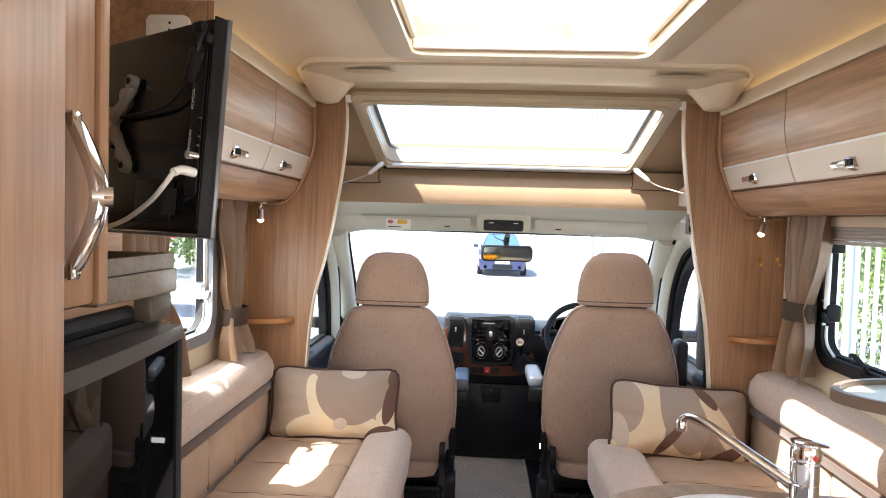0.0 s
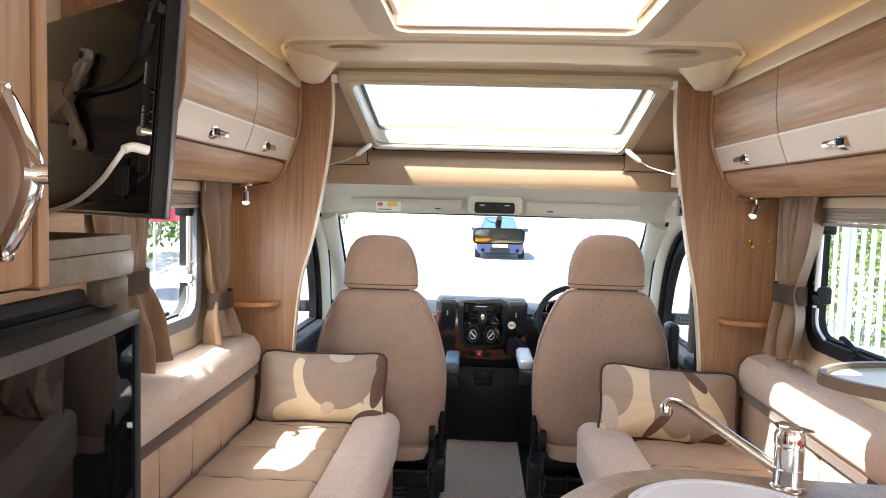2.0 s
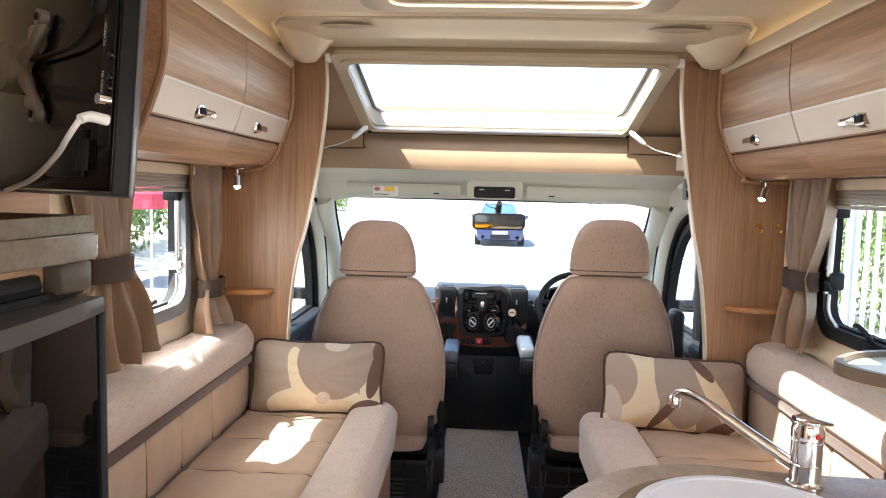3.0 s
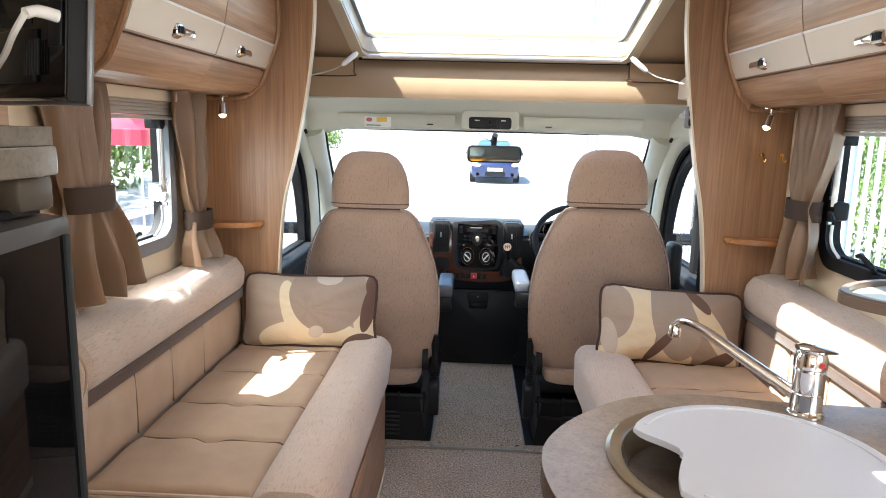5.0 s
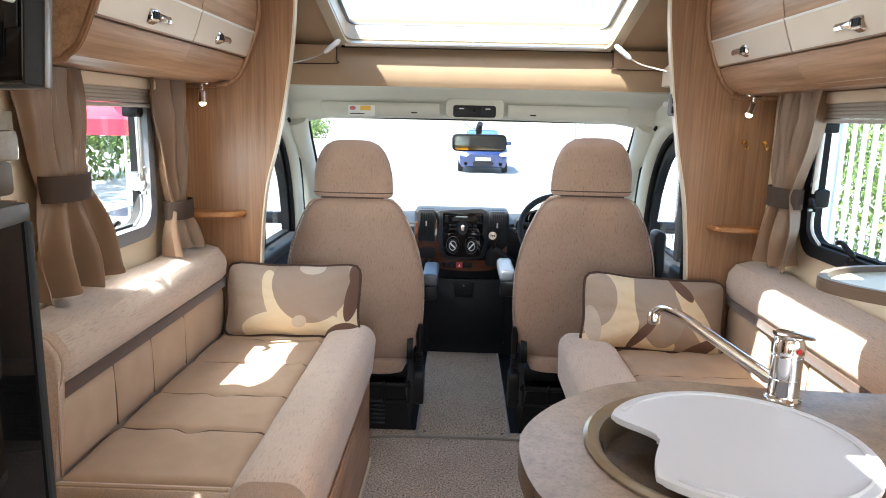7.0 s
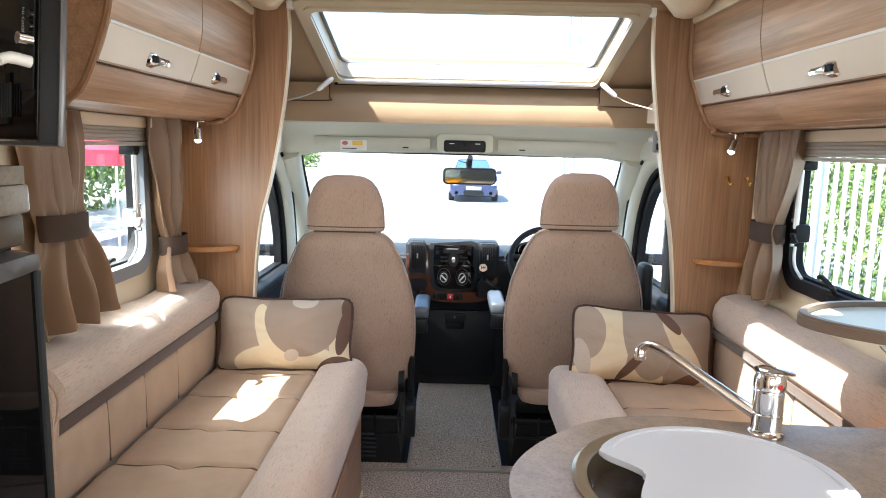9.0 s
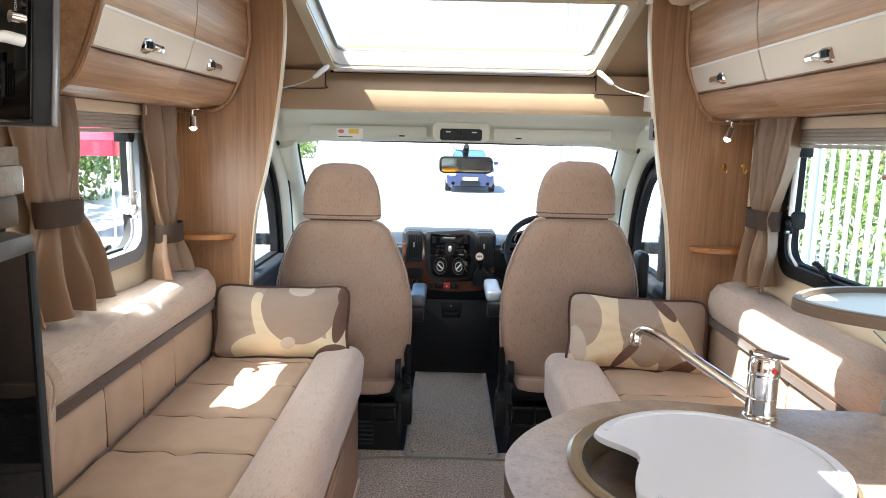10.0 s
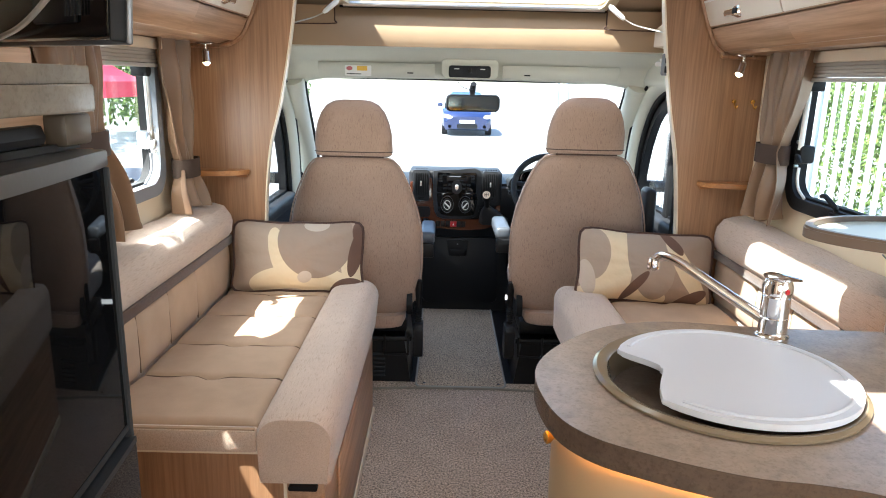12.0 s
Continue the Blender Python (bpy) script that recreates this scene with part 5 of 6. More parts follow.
# ---- tall unit on the left: wardrobe door, shelf, fridge, television ----
tall = thing("tall_unit", (-0.8, 0.6, 0), "tall wood kitchen unit with a door, open shelf and fridge housing", "tall unit")
XF = -0.535
part("side_panel", box(-1.098, XF - 0.002, 1.112, 1.128, 0.0, 1.298), wood_z, tall)
part("top_cabinet", box(-1.098, -0.56, 0.30, 0.905, 1.345, 1.98), wood_near, tall)
part("cabinet_edge", box(-0.5585, -0.512, 0.900, 0.920, 1.350, 1.98, 0.004), wood_near, tall)
dr = part("door", box(-0.5585, -0.515, 0.62, 0.8985, 1.352, 1.98, 0.006), wood_near, tall)
hz = 1.466
hp = smooth_line([(-0.513, 0.836, hz + 0.083), (-0.500, 0.840, hz + 0.070), (-0.484, 0.856, hz), (-0.500, 0.840, hz - 0.070), (-0.513, 0.836, hz - 0.083)], 6)
rows = []
for i, p in enumerate(hp):
    t = i / (len(hp) - 1)
    w = 0.0105 + 0.003 * math.cos((t - 0.5) * math.pi)
    rows.append([p + Vector((a, b, 0)) for a, b in ((-0.006, -w), (0.002, -w * 0.8), (0.005, 0), (0.002, w * 0.8), (-0.006, w))])
h = part("bow_handle", loft(rows), chrome, dr, "chrome bow handle")
part("handle_foot", box(-0.516, -0.498, 0.828, 0.846, hz - 0.083, hz - 0.065, 0.004), chrome, h)
part("handle_foot", box(-0.516, -0.498, 0.828, 0.846, hz + 0.065, hz + 0.083, 0.004), chrome, h)
part("catch_button", cyl((-0.492, 0.8515, hz), (-0.476, 0.861, hz), 0.0105, 18), chrome, h)
part("catch_collar", cyl((-0.493, 0.852, hz), (-0.484, 0.8575, hz), 0.0125, 18), steel, h)
part("tall_side", box(-1.098, -0.505, 0.30, 0.619, 0.0, 1.98, 0.004), wood_near, tall)
part("near_panel", box(-0.505, -0.470, 0.30, 0.775, 0.0, 1.98, 0.006), wood_near, tall, "tall wood end panel")
part("back_board", box(-1.098, -0.70, 0.906, 1.30, 1.378, 1.42), wood_y, tall)
part("under_shelf", box(-1.098, -0.557, 0.78, 1.117, 1.309, 1.342), wood_y, tall)
part("vent_panel", box(-0.575, -0.545, 0.62, 1.113, 1.300, 1.3085), dark, tall)
part("vent_strip", prism([(-0.560, 1.309), (-0.549, 1.3095), (-0.546, 1.318), (-0.550, 1.330), (-0.560, 1.332)], "y", 0.62, 1.045), dark, tall, "dark vent strip")
shelf = thing("stone_shelf", (-0.8, 1.0, 1.35), "stone laminate shelf with a raised lip", "shelf")
so = [(-1.098, 0.925), (-0.528, 0.925), (-0.524, 1.05)] + [(-0.544 + 0.018 * math.cos(t), 1.117 + 0.018 * math.sin(t)) for t in [math.pi / 2 * k / 5 for k in range(6)]] + [(-1.098, 1.135)]
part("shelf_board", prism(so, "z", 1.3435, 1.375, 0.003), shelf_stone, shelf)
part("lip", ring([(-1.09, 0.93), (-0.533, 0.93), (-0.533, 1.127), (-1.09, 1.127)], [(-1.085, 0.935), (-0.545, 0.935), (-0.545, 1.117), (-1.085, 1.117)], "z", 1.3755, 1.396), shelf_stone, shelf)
post = part("corner_post", box(-0.605, -0.532, 1.062, 1.122, 1.305, 1.3425, 0.006), plain("bronze_post", (0.075, 0.057, 0.04), 0.4), shelf)
fr = thing("fridge", (-0.8, 0.85, 0), "gloss black fridge with a curved top and a grey trim", "fridge")
bow = [(0.50 + 0.61 * k / 20, 0.022 * math.sin(math.pi * k / 20)) for k in range(21)]
ft = [(-0.512 + b, y) for y, b in bow] + [(-1.09, 1.11), (-1.09, 0.50)]
part("top_cap", prism(ft, "z", 1.279, 1.299, 0.003), plain("dark_grey_cap", (0.055, 0.052, 0.05), 0.35, vary=0.05), fr)
fd = [(-0.517 + b * 0.9, y) for y, b in bow] + [(-1.09, 1.105), (-1.09, 0.50)]
fdoor = part("door", prism(fd, "z", 0.940, 1.278), gloss_black, fr)
part("lower_door", prism([(x + 0.008 if x > -1 else x, y) for x, y in fd], "z", 0.06, 0.912), gloss_black, fr)
part("lower_trim", prism([(x + 0.009 if x > -1 else x, y) for x, y in fd], "z", 0.9125, 0.921), char, fr, "grey trim strip")
part("upper_trim", prism([(x + 0.0015 if x > -1 else x, y) for x, y in fd], "z", 0.932, 0.9395), char, fr)
part("side_trim", box(-0.535, -0.5125, 1.1055, 1.115, 0.06, 1.278, 0.002), char, fr)
part("handle_recess", box(-0.56, -0.528, 1.04, 1.104, 0.9215, 0.9315, 0.003), dark, fr, "recessed grip")
part("catch", cyl((-0.529, 1.075, 0.945), (-0.524, 1.075, 0.945), 0.010, 16), dark, fr)
part("plinth", box(-1.09, -0.56, 0.50, 1.10, 0.0, 0.058), dark, fr)

TVC = Vector((-0.60, 1.18, 1.43))
tv = thing("television", TVC, "flat black television seen from its back, on an arm", "television")


def tv_box(name, x0, x1, y0, y1, z0, z1, mat, parent, r=0.004, label=""):
    bm = box(x0, x1, y0, y1, z0, z1, r)
    return tv_put(name, bm, mat, parent, label)


TVM = Matrix.Translation(Vector((-0.473, 1.052, 1.566))) @ pose(0, 0, 0, 0, 0, 236) @ pose(-0.012, 0, 0, 0, -4.5, 0)
TVA = TVM @ Matrix.Translation((0, 0.055, 0.010))     # sockets, leads and bracket on its back


def tv_put(name, bm, mat, parent, label=""):
    bmesh.ops.transform(bm, matrix=TVM if name in ("case", "bezel", "edge_trim", "screen") else TVA, verts=bm.verts)
    return part(name, bm, mat, parent, label)


# own axes: y runs along the set (0 at its far edge, -0.46 at the near one), x outwards from its back
tvb = tv_box("case", -0.020, 0.0, -0.46, 0.0, -0.142, 0.142, plain("tv_gloss", (0.004, 0.004, 0.0045), 0.16, vary=0.05, relief=0.0), tv, 0.006)
tv_box("bezel", -0.029, -0.0205, -0.464, 0.004, -0.146, 0.146, plain("silver_bezel", (0.16, 0.16, 0.17), 0.3, 0.6), tv, 0.003, "silver bezel")
tv_box("edge_trim", -0.0204, -0.002, 0.0005, 0.003, -0.144, 0.144, dark, tv, 0.002)
tv_box("screen", -0.0335, -0.0325, -0.445, -0.015, -0.13, 0.135, gloss_black, tv, 0.0)
tv_box("socket_recess", 0.0003, 0.0025, -0.085, -0.058, -0.10, 0.118, dark, tv, 0.001)
tv_box("vent_block", 0.0003, 0.006, -0.20, -0.11, -0.135, -0.08, dark, tv, 0.002)
tv_box("rating_label", 0.0003, 0.0012, -0.205, -0.125, -0.075, -0.066, char, tv, 0.0)
for k in range(6):
    tv_box("vent_slot", 0.0062, 0.0075, -0.127 + 0.006 * k, -0.124 + 0.006 * k, -0.128, -0.092, char, tv, 0.0)
for k in range(4):
    tv_put("socket", cyl((0.0026, -0.062, -0.012 - 0.012 * k if k else 0.0), (0.006, -0.062, -0.012 - 0.012 * k if k else 0.0), 0.0045, 12), gloss_black, tv)
tv_put("coax_socket", cyl((0.0026, -0.062, -0.05), (0.016, -0.062, -0.05), 0.0062, 14), chrome, tv, "chrome aerial socket")
tv_put("aerial_plug", tube(smooth_line([(0.003, -0.062, -0.072), (0.022, -0.062, -0.071), (0.034, -0.060, -0.076)], 4), [0.0062] * 5 + [0.0055] * 4, 12), white, tv, "white aerial plug")
tv_put("aerial_lead", tube(smooth_line([(0.034, -0.060, -0.076), (0.038, -0.075, -0.095), (0.03, -0.12, -0.115), (0.02, -0.20, -0.14), (0.01, -0.30, -0.155)], 6), 0.0033, 8), white, tv, "white aerial lead")
tv_put("power_lead", tube(smooth_line([(0.004, -0.06, 0.115), (0.02, -0.045, 0.10), (0.022, -0.05, 0.075), (0.016, -0.07, 0.05), (0.012, -0.12, 0.02), (0.01, -0.20, 0.012), (0.01, -0.32, 0.01)], 6), 0.0028, 8), dark, tv, "black power lead")
tv_put("lead_ferrite", tube([(0.021, -0.05, 0.082), (0.014, -0.073, 0.048)], 0.0088, 14), dark, tv)
for y, z in ((-0.07, 0.118), (-0.055, 0.10)):
    tv_put("power_plug", box(0.0026, 0.014, y - 0.012, y + 0.012, z - 0.007, z + 0.007, 0.004), dark, tv)
bracket_grey = plain("bracket_grey", (0.42, 0.41, 0.39), 0.45, 0.5, vary=0.08)
arm = thing("tv_arm", (-0.5, 0.8, 1.57), "grey cast metal television bracket", "bracket")
for sg in (-1, 1):
    arms = [(0.010, -0.275, 0.0), (0.012, -0.255, sg * 0.016), (0.012, -0.240, sg * 0.030), (0.010, -0.225, sg * 0.050), (0.010, -0.222, sg * 0.058)]
    tv_put("spider_arm", tube(arms, [0.009, 0.010, 0.007, 0.008, 0.007], 12), bracket_grey, arm)
    tv_put("bolt_eye", cyl((0.006, -0.222, sg * 0.060), (0.017, -0.222, sg * 0.060), 0.010, 16), bracket_grey, arm)
    tv_put("bolt_eye", cyl((0.006, -0.236, sg * 0.042), (0.017, -0.236, sg * 0.042), 0.0095, 16), bracket_grey, arm)
    tv_put("bolt", cyl((0.0175, -0.222, sg * 0.060), (0.019, -0.222, sg * 0.060), 0.005, 12), dark, arm)
tv_put("hub", cyl((0.004, -0.29, 0.0), (0.03, -0.29, 0.0), 0.030, 20), bracket_grey, arm)
part("reach", tube([(-0.715, 1.205, 1.566), (-0.73, 1.10, 1.566), (-0.75, 0.907, 1.566)], 0.012, 12), bracket_grey, arm)


def mark(text, size, m, mat, parent):
    """Lettering in the built-in font, as a flat mesh."""
    cu = bpy.data.curves.new("lettering", "FONT")
    cu.body, cu.size, cu.align_x = text, size, "CENTER"
    tmp = new("lettering_source", cu)
    me = bpy.data.meshes.new_from_object(tmp)
    bpy.data.objects.remove(tmp)
    bm = bmesh.new()
    bm.from_mesh(me)
    bmesh.ops.transform(bm, matrix=m, verts=bm.verts)
    return part("lettering", bm, mat, parent, "", False)


up = Matrix(((0, 0, 1, 0), (0, 1, 0, 0), (-1, 0, 0, 0), (0, 0, 0, 1)))   # lies on the back, reading upwards
side_up = Matrix(((0, 0, 1, 0), (1, 0, 0, 0), (0, 1, 0, 0), (0, 0, 0, 1))) @ pose(0, 0, 0, 0, 0, 90)
for text, y, z in (("PCMCIA", -0.0775, 0.026), ("AUDIO IN", -0.0775, -0.032)):
    mark(text, 0.0075, TVA @ Matrix.Translation((0.0028, y, z)) @ side_up, white, tv)

# panel at the locker end, with a heater control
pn = thing("end_panel", (-0.9, 1.88, 1.5), "wood end panel of the lockers carrying a white control box", "panel", kind="structure")
part("board", prism([(locker_x(-1, z) + 0.004, z) for z in (1.98, 1.85, 1.76, 1.70, 1.64, 1.60, 1.56, 1.535, 1.518)] + [(-0.93, 1.502), (-1.098, 1.502), (-1.098, 1.98)], "y", 1.884, 1.898), wood_y, pn, smooth=False)
part("edge", tube(smooth_line([(locker_x(-1, z) + 0.002, 1.890, z) for z in (1.98, 1.85, 1.76, 1.70, 1.64, 1.60, 1.56, 1.535, 1.518)] + [(-0.93, 1.890, 1.503), (-1.09, 1.890, 1.500)], 4), 0.009, 8), wood_z, pn)
ctl = thing("heater_control", (-0.86, 1.87, 1.9), "white plastic heater control on the wood panel", "control box")
part("box", prism(rounded(-0.945, -0.840, 1.868, 1.938, 0.012), "y", 1.862, 1.8835, 0.004), white, ctl)
part("dial", cyl((-0.915, 1.861, 1.903), (-0.915, 1.853, 1.903), 0.018, 20), white, ctl)
for z in (1.918, 1.901, 1.885):
    part("indicator", cyl((-0.885, 1.8615, z), (-0.885, 1.8595, z), 0.003, 10), dark, ctl)

# ---- cab seats ----
def cab_seat(s, cx, dz, label):
    st = thing("captain_chair", (cx, 3.45, 0), label, "chair", "captain chairs")
    # half widths of the backrest by height
    prof = [(0.335, 0.20), (0.345, 0.235), (0.40, 0.268), (0.47, 0.288), (0.60, 0.297), (0.72, 0.295), (0.82, 0.277), (0.90, 0.252), (0.97, 0.222), (1.02, 0.195), (1.05, 0.165), (1.062, 0.12)]

    def yb(z):
        return 3.285 - 0.11 * (z - 0.35) / 0.95

    rows = []
    for z, w in prof:
        zz, y0 = z + dz, yb(z)
        e = min(1.0, (z - 0.325) / 0.05, (1.075 - z) / 0.05)
        d0, d1 = 0.025 + 0.03 * e, 0.08 + 0.05 * e
        loop = []
        for k in range(32):
            t = 2 * math.pi * k / 32
            c, n = math.cos(t), math.sin(t)
            px = cx + w * math.copysign(abs(c) ** 0.55, c)
            py = y0 + 0.055 + (-(d0) if n < 0 else d1) * abs(n) ** 0.6
            loop.append((px, py, zz))
        rows.append(loop)
    part("backrest", loft(rows), seat_cloth, st)
    lower = [[(cx + 0.2 * w * math.copysign(abs(math.cos(t)) ** 0.5, math.cos(t)), 3.33 + 0.07 * w2 * math.copysign(abs(math.sin(t)) ** 0.6, math.sin(t)), z + dz) for t in [2 * math.pi * k / 24 for k in range(24)]]
             for z, w, w2 in ((0.27, 0.9, 0.7), (0.28, 1.05, 0.95), (0.31, 1.12, 1.0), (0.336, 1.12, 0.95))]
    part("lower_back", loft(lower), seat_cloth, st)
    head = [(1.066, 0.155), (1.072, 0.163), (1.10, 0.166), (1.16, 0.163), (1.21, 0.152), (1.25, 0.135), (1.28, 0.112), (1.298, 0.080), (1.303, 0.045)]
    rows = []
    for z, w in head:
        zz, y0 = z + dz, yb(z) - 0.005
        e = min(1.0, (1.31 - z) / 0.06 + 0.15, (z - 1.05) / 0.03 + 0.3)
        loop = []
        for k in range(32):
            t = 2 * math.pi * k / 32
            c, n = math.cos(t), math.sin(t)
            loop.append((cx + w * math.copysign(abs(c) ** 0.6, c), y0 + 0.055 + (0.045 if n < 0 else 0.055) * e * math.copysign(abs(n) ** 0.7, n), zz))
        rows.append(loop)
    hd = part("headrest", loft(rows), seat_cloth, st)
    seam = [(cx + 0.167 * math.cos(t), yb(1.085) + 0.05 - 0.047 * abs(math.sin(t)) ** 0.6, 1.086 + dz) for t in [math.pi * k / 20 for k in range(21)]]
    part("headrest_seam", tube(seam, 0.0022, 6), brown_band, hd)
    zp = tube([(cx + 0.13 * u, yb(1.065) + 0.005, 1.066 + dz) for u in (-1, -0.5, 0, 0.5, 1)], 0.0035, 6)
    part("zip", zp, brown_band, hd)
    for sg in (-1, 1):
        pp = [(cx + sg * (w + 0.001), yb(z) + 0.028, z + dz) for z, w in prof[2:]]
        part("piping", tube(smooth_line(pp, 3), 0.0035, 6), seat_cloth, st)
    cush = [[(cx + 0.25 * k * math.copysign(abs(math.cos(t)) ** 0.5, math.cos(t)), y, 0.40 + dz + 0.10 * k * math.copysign(abs(math.sin(t)) ** 0.6, math.sin(t))) for t in [2 * math.pi * i / 24 for i in range(24)]]
            for y, k in ((3.36, 0.85), (3.40, 1.0), (3.75, 1.03), (3.84, 0.95), (3.88, 0.7))]
    # seat cloth in a cooler colour, standing for bluish daylight on the cushion
    part("seat_base_cushion", loft(cush), plain("blue_lit_cloth", (0.36, 0.31, 0.28), 0.95, relief=0.3, grain=400), st)
    # inner armrest
    ax = cx - s * 0.315
    ar = part("armrest", box(ax - 0.036, ax + 0.036, 3.44, 3.74, 0.635 + dz, 0.695 + dz, 0.018, 3), arm_vinyl, st, "dark vinyl armrest with the sky's blue in its colour")
    part("armrest_end", box(ax - 0.033, ax + 0.033, 3.425, 3.47, 0.575 + dz, 0.642 + dz, 0.008), dark, ar)
    part("armrest_pivot", cyl((ax - 0.03, 3.46, 0.61 + dz), (ax + 0.03, 3.46, 0.61 + dz), 0.02, 14), dark, ar)
    if s > 0:
        part("outer_bolster", box(cx + 0.30, cx + 0.35, 3.30, 3.42, 0.42, 0.94, 0.022, 3), char, st, "dark outer armrest folded up")
    # recliner, lever with bellows, frame, pedestal
    rx = cx - s * 0.285
    part("recliner_cover", prism(rounded(3.22, 3.33, 0.15, 0.31, 0.03), "x", rx - 0.022, rx + 0.022, 0.006), dark, st)
    lv = part("recliner_lever", tube([(rx, 3.28, 0.38), (rx, 3.275, 0.47), (rx - s * 0.004, 3.27, 0.51)], [0.012, 0.016, 0.010], 10), dark, st)
    for k in range(9):
        z = 0.285 + 0.0115 * k
        part("bellows_ring", lathe([(0.012, 0), (0.0165, 0.004), (0.012, 0.008)], (rx, 3.28, z), 14), rubber, lv)
    part("hinge_disc", cyl((rx + s * 0.03, 3.31, 0.39), (rx + s * 0.055, 3.31, 0.39), 0.055, 22), dark, st)
    part("cross_bar", cyl((cx - 0.25, 3.30, 0.215), (cx + 0.25, 3.30, 0.215), 0.011, 10), dark, st)
    part("wire_frame", tube([(cx - s * 0.24, 3.26, 0.25), (cx - s * 0.24, 3.25, 0.16), (cx - s * 0.13, 3.25, 0.155), (cx - s * 0.13, 3.26, 0.25)], 0.006, 8), dark, st)
    part("turntable", box(cx - 0.23, cx + 0.23, 3.34, 3.78, 0.235, 0.30, 0.01), dark, st)
    ped = part("pedestal", prism([(cx - 0.25, 0.0), (cx + 0.25, 0.0), (cx + 0.22, 0.205), (cx - 0.22, 0.205)], "y", 3.30, 3.80), dark, st)
    for k in range(6):
        zc = 0.028 + 0.021 * k
        x0 = cx - s * 0.02
        x1 = cx - s * 0.13
        part("louvre", prism([(3.299, zc), (3.286, zc + 0.004), (3.288, zc + 0.012), (3.299, zc + 0.013)], "x", min(x0, x1), max(x0, x1)), char, ped)
    return st


cab_seat(-1, -0.490, 0.0, "beige fabric passenger cab seat with headrest and armrest")
cab_seat(1, 0.497, 0.03, "beige fabric driver cab seat with headrest and armrest")

# ---- cab mat ----
mat = thing("cab_mat", (0, 3.8, 0), "grey-brown carpet mat with stitched edges between the cab seats", "mat")
mo = rounded(-0.212, 0.206, 3.240, 4.50, 0.03, 4)
part("carpet_pad", prism(mo, "z", -0.007, 0.007, 0.003), mat_pile, mat)
part("stitched_edge", tube([(a, b, 0.005) for a, b in mo + mo[:1]], 0.0055, 6), plain("edge_grey", (0.28, 0.27, 0.25), 0.9, relief=0.3), mat)
for x in (-0.175, 0.175):
    part("stud", lathe([(0.007, 0), (0.007, 0.003), (0.002, 0.004)], (x, 3.268, 0.008), 12), chrome, mat)
# carpet edge rope in front of the cab step
solid("carpet_edge", tube(smooth_line([(-0.50, 3.19, 0.004), (-0.3, 3.222, 0.004), (-0.1, 3.228, 0.004), (0.15, 3.228, 0.004), (0.35, 3.212, 0.004), (0.55, 3.17, 0.004)], 8), 0.0055, 8), plain("rope_edge", (0.20, 0.18, 0.15), 0.9, relief=0.5, grain=200), "corded edge of the carpet before the cab", "trim", "structure")

# ---- dashboard ----
dash = thing("dashboard", (0, 4.4, 0), "charcoal dashboard with burr wood trim and centre console", "dashboard")


def dash_top(u, v):
    x = -0.93 + 1.86 * u
    hump = 0.03 * math.exp(-((x - 0.47) / 0.2) ** 2)
    y = 4.30 + 0.55 * v
    z = 0.795 + hump * (1 - v) + 0.02 * math.sin(v * math.pi)
    return Vector((x, y + 0.06 * abs(x), z))


part("top_pad", sheet(30, 8, dash_top, 0.02), char, dash)
sec = [(4.31, 0.80), (4.285, 0.78), (4.29, 0.66), (4.33, 0.60), (4.38, 0.42), (4.44, 0.36), (4.60, 0.36), (4.60, 0.80)]
rows = [[(x, y + 0.06 * abs(x), z) for y, z in sec] for x in [-0.93 + 1.86 * i / 16 for i in range(17)]]
part("front", loft(rows), char, dash)
low = [(-0.29, 0.0), (0.30, 0.0), (0.28, 0.38), (-0.27, 0.38)]
part("centre_pod", box(-0.305, 0.240, 4.286, 4.50, 0.66, 0.880, 0.02, 3), char, dash)
part("lower_console", prism(low, "y", 4.36, 4.58), dark, dash)
lc = part("lower_face", prism(rounded(-0.22, 0.24, 0.06, 0.47, 0.04), "y", 4.33, 4.3595, 0.006), dark, dash)
part("ashtray_tray", prism([(-0.075, 0.455), (0.055, 0.455), (0.045, 0.36), (-0.06, 0.36)], "y", 4.315, 4.3295, 0.004), dark, lc)
part("ashtray_lip", prism([(-0.055, 0.40), (0.035, 0.40), (0.030, 0.372), (-0.05, 0.372)], "y", 4.305, 4.3145, 0.003), rubber, lc)
part("key_mark", cyl((-0.01, 4.304, 0.435), (-0.01, 4.31, 0.435), 0.005, 10), grey_frame, lc)
def dash_part(name, bm, material, parent, label=""):
    """A piece of the centre console, in the console's own proportions."""
    for v in bm.verts:
        v.co.x, v.co.z = -0.0245 + (v.co.x + 0.0025) * 0.83, 0.89 + (v.co.z - 0.85) * 1.13
    return part(name, bm, material, parent, label)


# wood trim arms
dash_part("wood_sweep", prism(curve2([(-0.33, 0.78), (-0.18, 0.80), (-0.165, 0.64), (-0.12, 0.60), (0.03, 0.592), (0.20, 0.60), (0.28, 0.66), (0.31, 0.66), (0.28, 0.575), (0.19, 0.542), (0.0, 0.535), (-0.17, 0.548), (-0.26, 0.57), (-0.33, 0.62)], 4), "y", 4.262, 4.29, 0.004), dash_wood, dash, "dark burr wood trim")
dash_part("tray_hollow", prism(rounded(-0.30, -0.185, 0.60, 0.655, 0.02), "y", 4.255, 4.2615), dark, dash)
for x in (-0.265, -0.215):
    dash_part("socket_knob", lathe([(0.021, 0), (0.021, 0.012), (0.016, 0.02), (0.004, 0.022)], (x, 4.235, 0.575), 18), dark, dash)
